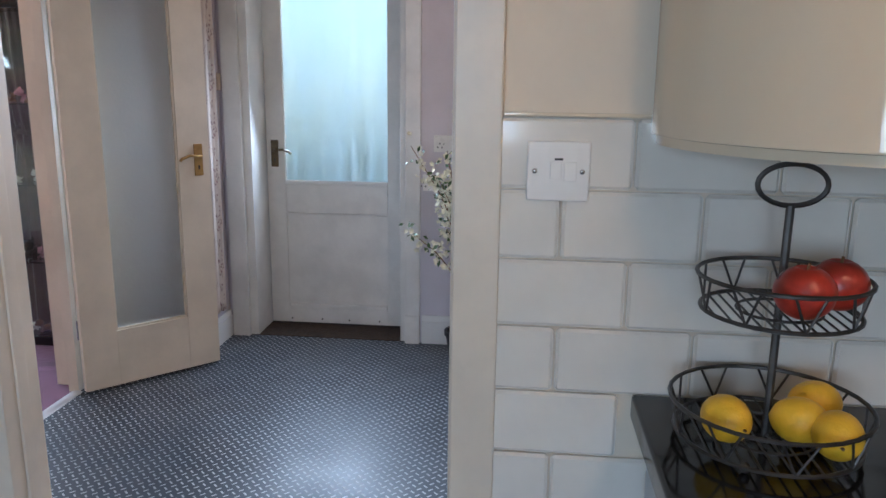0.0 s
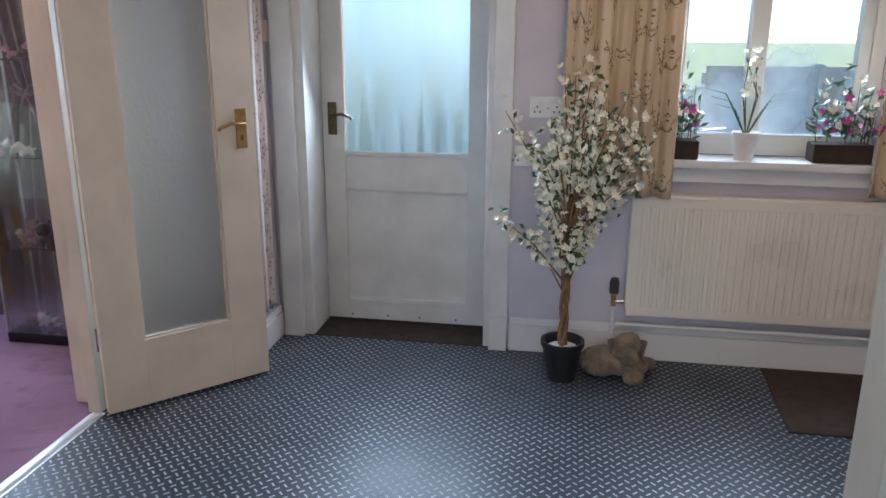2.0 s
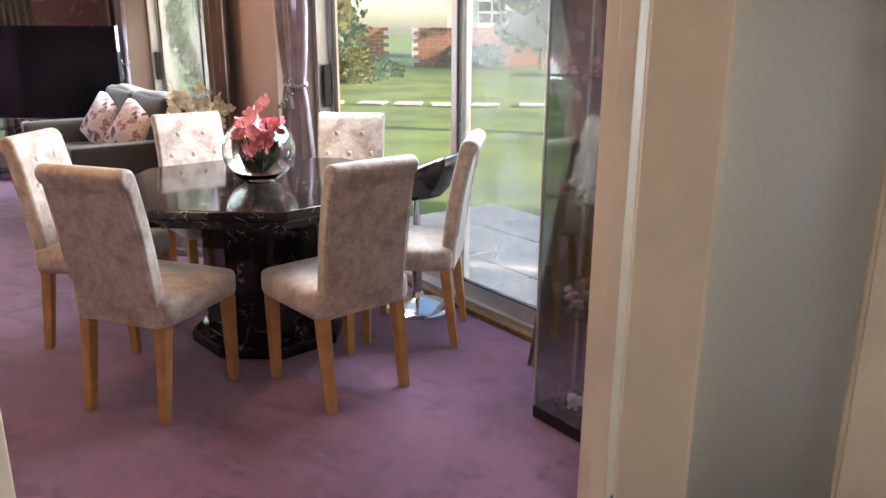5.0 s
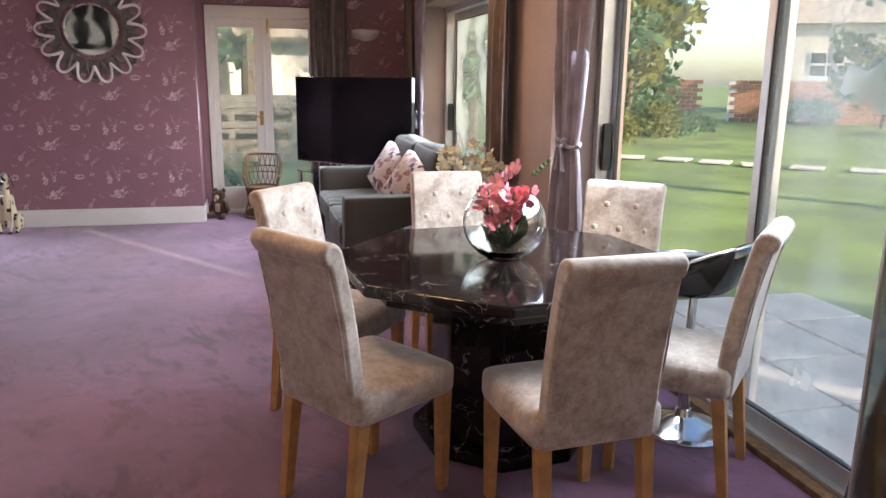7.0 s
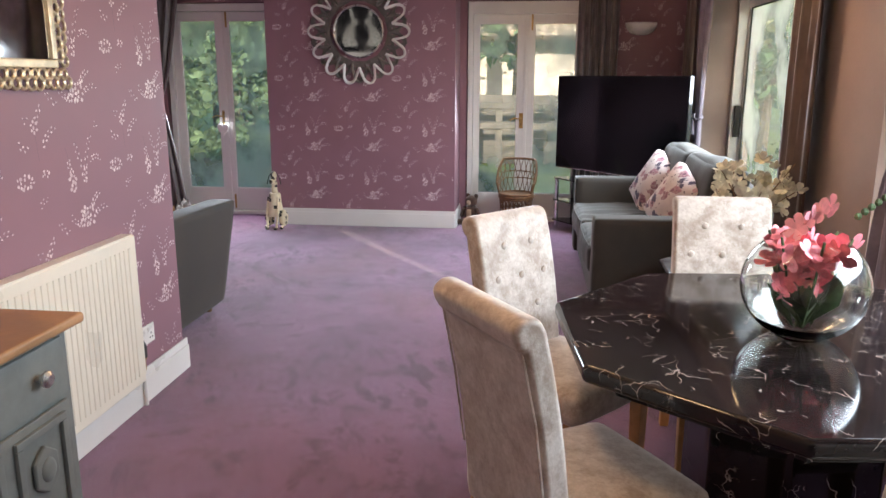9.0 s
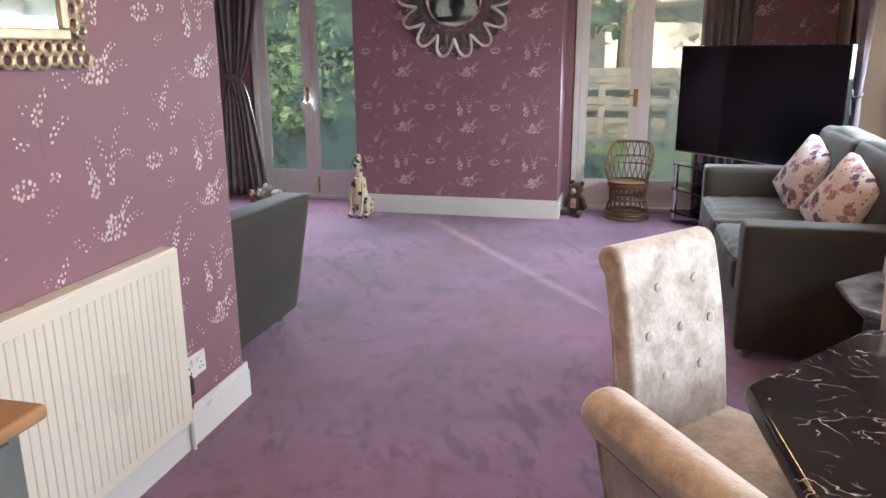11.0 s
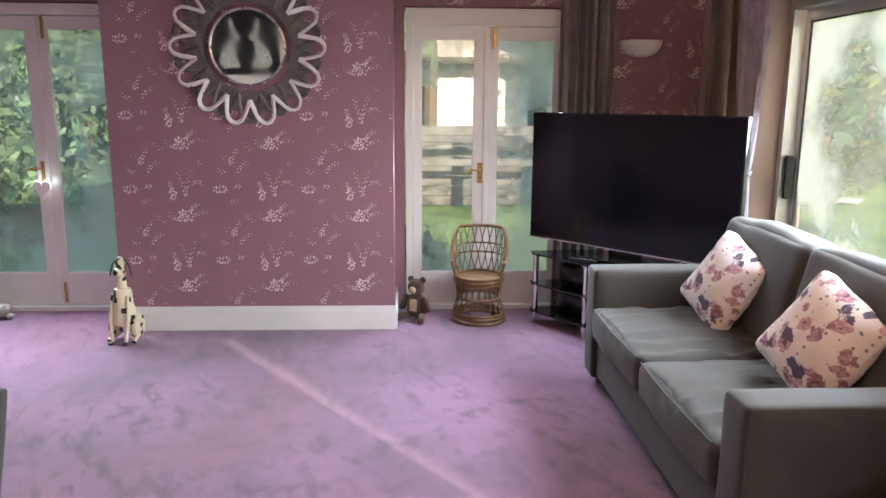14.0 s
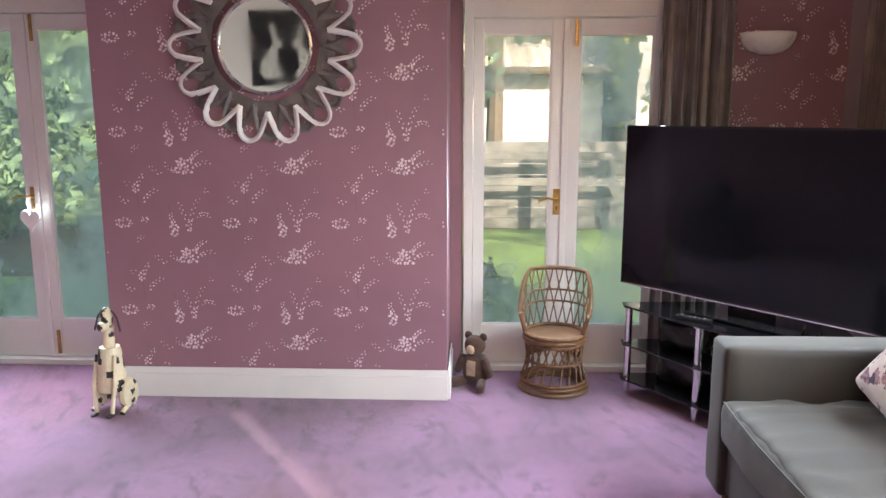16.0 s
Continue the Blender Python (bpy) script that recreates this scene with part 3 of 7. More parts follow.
# wall between hall and kitchen
wall("wall_kitchen_north", [(-0.6, 0.56, 2.2, 2.27, 0, H), (0.56, 1.46, 2.2, 2.27, 2.06, H), (1.46, 3.2, 2.2, 2.27, 0, H)], CREAM_WALL, "cream painted wall with an open doorway")
wall("wall_kitchen_south", [(-0.6, 0.3, -1.7, -1.6, 0, H), (0.3, 1.5, -1.7, -1.6, 0, 1.0), (0.3, 1.5, -1.7, -1.6, 2.0, H), (1.5, 3.2, -1.7, -1.6, 0, H)], CREAM_WALL, "cream painted kitchen wall with a window")
wall("wall_kitchen_east", [(2.36, 2.46, -1.6, 2.2, 0, H)], CREAM_WALL, "cream painted kitchen wall")
wall("wall_kitchen_west", [(-0.7, -0.6, -1.7, 2.34, 0, H)], CREAM_WALL, "cream painted kitchen wall")
# wall between hall and lounge
wall("wall_partition", [(-0.62, -0.5, 1.68, 2.86, 0, H), (-0.62, -0.5, 2.86, 4.225, 2.06, H), (-0.62, -0.5, 4.225, 5.34, 0, H)], CREAM_WALL, "cream painted partition with a wide doorway")
# lounge walls
wall("wall_lounge_south", [(-4.02, -0.62, 1.66, 1.78, 0, H)], PAPER_WALL, "mauve blossom wallpapered wall above a radiator")
wall("wall_lounge_return", [(-4.02, -3.9, -0.95, 1.66, 0, H)], CREAM_WALL, "plain cream return wall")
wall("wall_lounge_far_south", [(-8.6, -3.9, -1.07, -0.95, 0, H)], PAPER_WALL, "mauve blossom wallpapered wall")
wall("wall_lounge_west", [(-8.6, -8.28, -0.95, -0.30, 0, H), (-8.6, -8.28, -0.30, 0.98, 2.16, H), (-8.6, -8.28, 0.98, 2.84, 0, H),
                          (-8.6, -8.28, 2.84, 4.0, 2.16, H), (-8.6, -8.28, 4.0, 5.4, 0, H)], PAPER_WALL, "mauve blossom wallpapered wall with two glazed doors")
wall("chimney_breast", [(-8.28, -7.79, 0.96, 2.77, 0, H)], PAPER_WALL, "mauve blossom wallpapered chimney breast")
wall("wall_lounge_north", [(-8.28, -7.58, 4.95, 5.4, 0, H), (-7.58, -4.95, 4.95, 5.4, 2.14, H), (-4.95, -4.02, 4.95, 5.4, 0, H),
                           (-4.02, -1.45, 4.95, 5.4, 2.14, H), (-1.45, -0.62, 4.95, 5.4, 0, H)], BEIGE_WALL, "plain beige wall with two wide glazed openings")


# ---- the blossom print of the wallpaper ----
REP_W, REP_H = 0.572, 0.470


def blossom_motif():
    """Petals (u, v, length, width, turn) and stems of one repeat; u to the right, v up, about the large cluster."""
    rnd = random.Random(77)
    petals, stems = [], []

    def heap(u, v, rx, ry, n, size):
        done = []
        for k in range(n * 12):
            q, rr = rnd.uniform(0, 6.283), 1.08 * math.sqrt(rnd.random())
            a, b = u + rx * rr * math.cos(q), v + ry * rr * math.sin(q)
            if len(done) < n and all(math.hypot(a - c, b - d) > 1.75 * size for c, d in done):
                done.append((a, b))
                petals.append((a, b, size * rnd.uniform(0.75, 1.2), rnd.uniform(0.65, 0.95), rnd.uniform(0, 3.14)))

    def sprig(u0, v0, u1, v1, n, size, bow=0.008):
        d = math.atan2(v1 - v0, u1 - u0)
        for k in range(n):
            f = (k + rnd.uniform(0.2, 0.8)) / n
            side = (0.007 if k % 2 else -0.007) + bow * math.sin(f * 3.14)
            petals.append((u0 + (u1 - u0) * f - side * math.sin(d), v0 + (v1 - v0) * f + side * math.cos(d), size * rnd.uniform(0.75, 1.15) * (1.1 - 0.3 * f), 0.62, d + rnd.uniform(-0.7, 0.7)))
        stems.append((u0, v0, u1, v1))

    # the large cluster and its wings
    heap(0.0, 0.0, 0.050, 0.036, 24, 0.0085)
    heap(-0.045, -0.030, 0.045, 0.022, 9, 0.0065)
    sprig(0.02, 0.02, 0.085, 0.080, 9, 0.0072)
    sprig(0.05, 0.00, 0.130, 0.018, 7, 0.0060)
    sprig(-0.13, -0.045, -0.190, 0.005, 6, 0.0055)
    sprig(-0.07, -0.02, -0.115, 0.018, 5, 0.0050)
    # the forked sprig to its left
    heap(-0.275, -0.118, 0.022, 0.022, 7, 0.0075)
    sprig(-0.26, -0.105, -0.222, -0.045, 6, 0.0065)
    sprig(-0.235, -0.185, -0.155, -0.120, 9, 0.0062)
    sprig(-0.315, -0.190, -0.365, -0.165, 5, 0.0060)
    sprig(-0.300, -0.090, -0.335, -0.085, 3, 0.0055)
    stems.append((-0.262, -0.235, -0.270, -0.13))
    # small clusters
    heap(-0.345, -0.300, 0.046, 0.026, 15, 0.0072)
    heap(-0.235, -0.283, 0.020, 0.013, 6, 0.0060)
    sprig(-0.285, -0.395, -0.235, -0.372, 6, 0.0048)
    # the upright spike and the tall sprays
    heap(-0.080, -0.335, 0.022, 0.030, 11, 0.0085)
    sprig(-0.078, -0.300, -0.095, -0.245, 7, 0.0068)
    stems.append((-0.095, -0.245, -0.108, -0.200))
    sprig(-0.004, -0.290, -0.045, -0.185, 8, 0.0058)
    sprig(0.012, -0.280, 0.062, -0.160, 9, 0.0056)
    heap(0.004, -0.308, 0.022, 0.030, 8, 0.0066)
    sprig(0.045, -0.262, 0.115, -0.262, 9, 0.0058, 0.012)
    sprig(0.085, -0.135, 0.110, -0.130, 3, 0.0050)
    return petals, stems


MOTIF = blossom_motif()


def print_on(wall_name, right, normal, origin, areas):
    """Stamps the repeat on a wall. right: the wall's direction u; areas: (u0, u1, z0, z1) with the u and z of the wall."""
    right, normal, origin = Vector(right), Vector(normal), Vector(origin)
    pv, pf, sv, sf = [], [], [], []
    u_of = origin.dot(right)

    def at(u, z, lift):
        p = origin + right * (u - u_of) + normal * lift
        return (p.x, p.y, z)

    for u0, u1, z0, z1 in areas:
        for i in range(math.floor((u0 - u_of) / REP_W) - 1, math.ceil((u1 - u_of) / REP_W) + 2):
            for j in range(math.floor((z0 - origin.z) / REP_H) - 1, math.ceil((z1 - origin.z) / REP_H) + 2):
                cu, cz = u_of + i * REP_W, origin.z + j * REP_H
                for n, (a, b, size, wide, turn) in enumerate(MOTIF[0]):
                    u, z = cu + a, cz + b
                    if u0 + 0.01 < u < u1 - 0.01 and z0 + 0.01 < z < z1 - 0.01:
                        k0 = len(pv)
                        for k in range(7):
                            q = 2 * math.pi * k / 7
                            x, y = size * math.cos(q), size * wide * math.sin(q)
                            pv.append(at(u + x * math.cos(turn) - y * math.sin(turn), z + x * math.sin(turn) + y * math.cos(turn), 0.0012 + 0.00015 * (n % 9)))
                        pf.append(tuple(range(k0, k0 + 7)))
                for a, b, c, d in MOTIF[1]:
                    if u0 + 0.01 < min(cu + a, cu + c) and max(cu + a, cu + c) < u1 - 0.01 and z0 + 0.01 < min(cz + b, cz + d) and max(cz + b, cz + d) < z1 - 0.01:
                        h = math.atan2(d - b, c - a)
                        x, y = 0.0012 * math.sin(h), 0.0012 * math.cos(h)
                        k0 = len(sv)
                        sv += [at(cu + a - x, cz + b + y, 0.0008), at(cu + a + x, cz + b - y, 0.0008), at(cu + c + x, cz + d - y, 0.0008), at(cu + c - x, cz + d + y, 0.0008)]
                        sf.append((k0, k0 + 1, k0 + 2, k0 + 3))
    for nm, verts, faces, mat in (("printed_petals", pv, pf, PETAL_PRINT), ("printed_stems", sv, sf, STEM_PRINT)):
        me = bpy.data.meshes.new(nm)
        me.from_pydata(verts, [], faces)
        me.materials.append(mat)
        ob = new(nm, me)
        ob.parent = bpy.data.objects[wall_name]
        tagged(ob, kind="stuff")


print_on("chimney_breast", (0, 1, 0), (1, 0, 0), (-7.79, 1.422, 0.777), [(0.96, 2.77, 0.165, H)])
print_on("wall_lounge_west", (0, 1, 0), (1, 0, 0), (-8.28, 4.373, 1.731), [(-0.95, -0.30, 0, H), (2.79, 2.84, 0.165, H), (4.0, 4.95, 0.16, H), (2.84, 4.0, 2.16, H), (-0.30, 0.98, 2.16, H)])
print_on("wall_lounge_south", (-1, 0, 0), (0, 1, 0), (-3.90, 1.78, 0.905), [(0.62, 4.02, 0.155, H)])
print_on("wall_lounge_far_south", (-1, 0, 0), (0, 1, 0), (-6.0, -0.95, 0.905), [(4.02, 8.28, 0.0, H)])


def skirting(name, x0, x1, y0, y1, h=0.15):
    bm = box(x0, x1, y0, y1, 0.0, h - 0.035, 0.002)
    gx, gy = (0.006, 0) if x1 - x0 > y1 - y0 else (0, 0.006)
    box(x0 + gy, x1 - gy, y0 + gx, y1 - gx, h - 0.035, h, 0.003, bm=bm)
    return solid(name, bm, WHITE, "white gloss painted skirting board", "skirting")


skirting("baseboard_chimney", -7.79, -7.768, 0.955, 2.775, 0.165)
skirting("baseboard_chimney_side", -8.28, -7.79, 2.77, 2.79, 0.165)
skirting("baseboard_south", -4.04, -0.62, 1.78, 1.802, 0.155)
skirting("baseboard_return", -4.042, -4.02, -0.95, 1.775, 0.155)
skirting("baseboard_hall", 0.975, 3.2, 4.978, 5.0, 0.16)
skirting("baseboard_pier", -0.112, -0.092, 4.66, 4.99, 0.15)
skirting("baseboard_west", -8.28, -8.26, 4.02, 4.95, 0.16)


def lining(name, pieces, label, mat=WHITE, bev=0.004):
    bm = bmesh.new()
    for p in pieces:
        box(*p, bev, bm=bm)
    return solid(name, bm, mat, label, "trim")


# kitchen doorway
lining("trim_kitchen_door", [(0.56, 0.635, 2.185, 2.285, 0, 2.06), (1.39, 1.46, 2.185, 2.285, 0, 2.06), (0.635, 1.39, 2.185, 2.285, 1.99, 2.06),
                             (0.63, 0.64, 2.22, 2.25, 0, 1.99), (1.384, 1.392, 2.22, 2.25, 0, 1.99)], "aged cream painted doorway lining", CREAM_PAINT)
lining("trim_kitchen_arch", [(0.48, 0.575, 2.17, 2.2, 0, 2.13), (0.49, 0.575, 2.27, 2.288, 0, 2.13), (1.445, 1.53, 2.27, 2.288, 0, 2.13)], "aged cream moulded door surround", CREAM_PAINT)
# lounge doorway
lining("trim_lounge_door", [(-0.635, -0.485, 2.86, 2.915, 0, 2.06), (-0.535, -0.485, 4.115, 4.225, 0, 2.06), (-0.635, -0.536, 4.185, 4.225, 0, 2.06), (-0.635, -0.485, 2.915, 4.114, 2.0, 2.06)], "cream painted doorway lining", CREAM_PAINT)
lining("trim_lounge_arch", [(-0.5, -0.478, 4.15, 4.24, 0, 2.13), (-0.5, -0.478, 2.79, 2.88, 0, 2.13), (-0.642, -0.62, 4.21, 4.30, 0, 2.13), (-0.642, -0.62, 2.79, 2.88, 0, 2.13)], "white moulded door surround", WORN)
solid("threshold_strip", prism([(-0.522, 0.0), (-0.515, 0.006), (-0.495, 0.008), (-0.475, 0.006), (-0.468, 0.0)], 2.915, 4.115, "y"), ALU, "worn aluminium carpet threshold strip", "threshold")
# garden door surround
lining("trim_garden_door", [(-0.005, 0.052, 5.0, 5.34, 0, 2.08), (0.855, 0.905, 5.0, 5.34, 0, 2.08), (0.052, 0.855, 5.0, 5.34, 2.03, 2.08)], "white painted garden door frame", WORN)
lining("trim_garden_arch", [(-0.085, 0.01, 4.972, 5.0, 0, 2.15), (0.885, 0.965, 4.972, 5.0, 0, 2.15), (0.01, 0.885, 4.972, 5.0, 2.06, 2.15), (0.885, 0.965, 4.962, 4.975, 0, 0.16)], "white moulded door surround", WORN)

# ---- doors and windows ----


def handle_set(parent, m, mat=BRASS, swing=1, length=0.1, plate=(0.042, 0.15)):
    """A lever handle on a back plate; local x along the lever, y out of the door."""
    w, h = plate
    p = part("handle_plate", box(-w / 2, w / 2, 0, 0.006, -h / 2, h / 2, 0.002), mat, parent, "worn brass handle plate", m=m)
    pts = [(0, 0.004, 0.02), (0, 0.04, 0.02), (swing * 0.02, 0.05, 0.02), (swing * length * 0.6, 0.05, 0.026), (swing * length, 0.052, 0.012), (swing * (length + 0.008), 0.052, 0.002)]
    part("lever", tube(pts, 0.007, 8), mat, p, "curved lever handle")
    part("keyhole", box(-0.004, 0.004, 0.006, 0.007, -0.045, -0.025), GASKET, p)


def glazed_leaf(parent, name, w, z0, z1, stile, toprail, botrail, thick, glass_mat, frame_mat, m, label):
    """A door leaf with one tall pane; local x along the leaf from the hinge, y through it."""
    leaf = part(name, box(0, stile, 0, thick, z0, z1, 0.001), frame_mat, parent, label, m=m)
    part("stile", box(w - stile, w, 0, thick, z0, z1, 0.001), frame_mat, leaf)
    part("bottom_rail", box(stile + 0.0002, w - stile - 0.0002, 0.0003, thick - 0.0003, z0, botrail, 0.0006), frame_mat, leaf)
    part("top_rail", box(stile + 0.0002, w - stile - 0.0002, 0.0003, thick - 0.0003, toprail, z1, 0.0006), frame_mat, leaf)
    bead = bmesh.new()
    for a in ((stile, stile + 0.008, botrail, toprail), (w - stile - 0.008, w - stile, botrail, toprail), (stile + 0.008, w - stile - 0.008, botrail, botrail + 0.009), (stile + 0.008, w - stile - 0.008, toprail - 0.009, toprail)):
        box(a[0], a[1], 0.008, thick - 0.008, a[2], a[3], bm=bead)
    part("glazing_bead", bead, frame_mat, leaf, smooth=0)
    g = part("pane", box(stile + 0.006, w - stile - 0.006, thick / 2 - 0.002, thick / 2 + 0.002, botrail + 0.006, toprail - 0.006), glass_mat, leaf, smooth=0)
    g.visible_shadow = False
    return leaf


# the part-glazed inner door, standing open into the hall
d = thing("inner_door", pose(-0.462, 4.118, 0, 0, 0, 47.2), "open cream painted door with one tall frosted glass pane", "door")
W = 0.64
glazed_leaf(d, "door_leaf", W, 0.012, 1.99, 0.152, 1.86, 0.272, 0.04, FROST, CREAM_PAINT, pose(0, -0.042, 0), "aged cream painted door leaf")
handle_set(d, pose(W - 0.055, -0.042, 1.03, 0, 0, 180), BRASS, 1)
handle_set(d, pose(W - 0.055, -0.002, 1.03), BRASS, -1)
for z in (0.25, 1.75):
    part("hinge", tube([(0.0, 0.003, z), (0.0, 0.003, z + 0.09)], 0.006, 8), CHROME, d)
# garden door
d = thing("garden_door", pose(0.058, 5.262, 0), "closed white painted door with misted glass upper pane", "door")
part("stile", box(0, 0.105, -0.04, 0, 0.012, 2.025, 0.003), WORN, d)
part("stile", box(0.69, 0.79, -0.04, 0, 0.012, 2.025, 0.003), WORN, d)
part("top_rail", box(0.105, 0.69, -0.04, 0, 1.9, 2.025, 0.003), WORN, d)
part("lock_rail", box(0.105, 0.69, -0.04, 0, 0.665, 0.83, 0.003), WORN, d)
part("bottom_rail", box(0.105, 0.69, -0.04, 0, 0.012, 0.10, 0.003), WORN, d)
part("lower_panel", box(0.10, 0.695, -0.03, -0.01, 0.095, 0.67), WORN, d)
part("weather_bead", box(0.108, 0.687, -0.046, -0.03, 0.10, 0.128, 0.006, 3), WORN, d)
part("upper_bead", box(0.108, 0.687, -0.036, -0.03, 0.655, 0.664, 0.002), WORN, d)
part("glass_bead", box(0.105, 0.69, -0.05, -0.03, 0.83, 0.852, 0.005), WHITE, d)
g = part("pane", box(0.1, 0.695, -0.024, -0.018, 0.825, 1.905), WET, d, "wet misted glass", smooth=0)
g.visible_shadow = False
handle_set(d, pose(0.048, -0.04, 1.0, 0, 0, 180), BRONZE, -1)
for z in (0.32, 1.02, 1.8):
    part("hinge", tube([(0.793, -0.045, z), (0.793, -0.045, z + 0.09)], 0.006, 8), WORN, d)
for x in (0.12, 0.3, 0.46, 0.64):
    part("screw", ball(0.005, 6, m=pose(x, -0.041, 0.035)), GASKET, d)
part("draught_strip", box(0.0, 0.79, -0.036, -0.004, 0.002, 0.012), GASKET, d)
solid("door_sill", box(0.0, 0.9, 5.0, 5.34, -0.08, 0.003), MAT_BROWN, "dark worn doorway floor piece", "sill")


def french(name, y0, y1, panes, top, label):
    """A pair of glazed doors in the west wall, in a white frame."""
    t = thing(name, pose(-8.30, y0, 0), label, "french doors")
    w = y1 - y0
    f = part("door_frame", box(-0.10, 0.035, 0, 0.05, 0, 2.15, 0.003), WHITE, t, "white painted frame")
    part("frame_post", box(-0.10, 0.035, w - 0.05, w, 0, 2.15, 0.003), WHITE, f)
    part("frame_head", box(-0.10, 0.035, 0.05, w - 0.05, top + 0.085, 2.15, 0.003), WHITE, f)
    part("frame_sill", box(-0.10, 0.045, 0.05, w - 0.05, 0, 0.035, 0.004), WHITE, f)
    a0, a1, b0, b1 = (p - y0 for p in panes)
    mid = (a1 + b0) / 2
    for n, (l0, l1, g0, g1) in enumerate(((0.052, mid, a0, a1), (mid + 0.003, w - 0.052, b0, b1))):
        leaf = part("door_leaf", box(-0.05, -0.008, l0, g0, 0.04, top + 0.08, 0.003), WHITE, t)
        part("stile", box(-0.05, -0.008, g1, l1, 0.04, top + 0.08, 0.003), WHITE, leaf)
        part("bottom_rail", box(-0.049, -0.009, g0, g1, 0.04, 0.27, 0.002), WHITE, leaf)
        part("top_rail", box(-0.049, -0.009, g0, g1, top, top + 0.08, 0.002), WHITE, leaf)
        bead = bmesh.new()
        for q in ((g0, g0 + 0.008, 0.27, top), (g1 - 0.008, g1, 0.27, top), (g0 + 0.008, g1 - 0.008, 0.27, 0.279), (g0 + 0.008, g1 - 0.008, top - 0.009, top)):
            box(-0.044, -0.013, q[0], q[1], q[2], q[3], bm=bead)
        part("glazing_bead", bead, WHITE, leaf, smooth=0)
        g = part("pane", box(-0.031, -0.027, g0 + 0.004, g1 - 0.004, 0.274, top - 0.004), HAZY, leaf, smooth=0)
        g.visible_shadow = False
    part("meeting_strip", box(-0.012, 0.004, mid - 0.016, mid + 0.018, 0.04, top + 0.08, 0.004), WHITE, t)
    handle_set(t, pose(-0.008, a1 + 0.045, 1.01, 0, 0, -90), BRASS, 1)
    for z in (top - 0.07, 0.06):
        part("bolt", box(0.0, 0.012, mid + 0.045, mid + 0.063, z, z + 0.15, 0.003), BRASS, t, "aged brass slide bolt")
    return t


french("french_door_1", 2.85, 3.99, (2.957, 3.340, 3.498, 3.905), 1.95, "closed pair of white glazed doors beside the television")
french("french_door_2", -0.26, 0.95, (-0.133, 0.25, 0.388, 0.84), 1.99, "closed pair of white glazed doors beside the chimney breast")


def slider(name, x0, x1, mull, label, panes):
    """A wide aluminium sliding door in the north wall."""
    t = thing(name, pose(0, 5.26, 0), label, "sliding door")
    f = part("door_frame", box(x0, x0 + 0.055, -0.05, 0.08, 0.0, 2.14, 0.003), ALU, t, "silver aluminium frame")
    part("frame_post", box(x1 - 0.055, x1, -0.05, 0.08, 0.0, 2.14, 0.003), ALU, f)
    part("frame_head", box(x0 + 0.055, x1 - 0.055, -0.05, 0.08, 2.08, 2.14, 0.003), ALU, f)
    part("track", box(x0 + 0.055, x1 - 0.055, -0.05, 0.08, 0.0, 0.045, 0.003), ALU, f)
    part("timber_sill", box(x0 + 0.002, x1 - 0.002, -0.11, -0.051, 0.0, 0.03, 0.004), BARK, f, "dark timber floor sill")
    for n, (a, b, y) in enumerate(((x0 + 0.057, mull + 0.03, 0.03), (mull - 0.03, x1 - 0.057, -0.02))):
        s = part("sash", box(a, a + 0.046, y, y + 0.035, 0.046, 2.078, 0.003), ALU, t)
        part("sash_stile", box(b - 0.046, b, y, y + 0.035, 0.046, 2.078, 0.003), ALU, s)
        part("bottom_rail", box(a + 0.046, b - 0.046, y, y + 0.035, 0.046, 0.12, 0.003), ALU, s)
        part("top_rail", box(a + 0.046, b - 0.046, y, y + 0.035, 2.01, 2.078, 0.003), ALU, s)
        gk = bmesh.new()
        for q in ((a + 0.046, a + 0.053, 0.12, 2.01), (b - 0.053, b - 0.046, 0.12, 2.01), (a + 0.053, b - 0.053, 0.12, 0.127), (a + 0.053, b - 0.053, 2.003, 2.01)):
            box(q[0], q[1], y + 0.004, y + 0.031, q[2], q[3], bm=gk)
        part("gasket", gk, GASKET, s, smooth=0)
        g = part("pane", box(a + 0.048, b - 0.048, y + 0.015, y + 0.019, 0.122, 2.008), panes[n], s, smooth=0)
        g.visible_shadow = False
    h = part("pull_handle", box(x0 + 0.075, x0 + 0.1, -0.03, 0.02, 0.93, 1.2, 0.006), GASKET, t, "dark pull handle")
    return t


slider("sliding_door_1", -4.015, -1.455, -2.545, "silver aluminium sliding patio door with misted pane", (CLEAR, MISTY))
slider("sliding_door_2", -7.575, -4.955, -6.2, "silver aluminium sliding door behind the sofa", (HAZY, HAZY))

# hall window
t = thing("window_1", pose(0, 5.14, 0), "white framed hall window over the radiator", "window")
f = part("window_frame", box(1.602, 1.655, -0.03, 0.05, 0.90, 2.098, 0.003), WHITE, t, "white painted frame")
part("frame_post", box(2.365, 2.418, -0.03, 0.05, 0.90, 2.098, 0.003), WHITE, f)
part("frame_head", box(1.655, 2.365, -0.03, 0.05, 2.04, 2.098, 0.003), WHITE, f)
part("frame_bottom", box(1.655, 2.365, -0.03, 0.05, 0.90, 0.985, 0.003), WHITE, f)
part("mullion", box(1.905, 1.972, -0.03, 0.05, 0.985, 2.04, 0.003), WHITE, t, "white painted mullion")
for a, b in ((1.655, 1.905), (1.972, 2.365)):
    g = part("pane", box(a, b, 0.008, 0.012, 0.985, 2.04), HAZY, t, smooth=0)
    g.visible_shadow = False
part("casement_stile", box(2.318, 2.364, -0.022, 0.03, 0.987, 2.038, 0.003), ALU, t)
part("window_sill", box(1.56, 2.46, -0.215, -0.031, 0.862, 0.898, 0.008), WHITE, t, "white painted window sill")
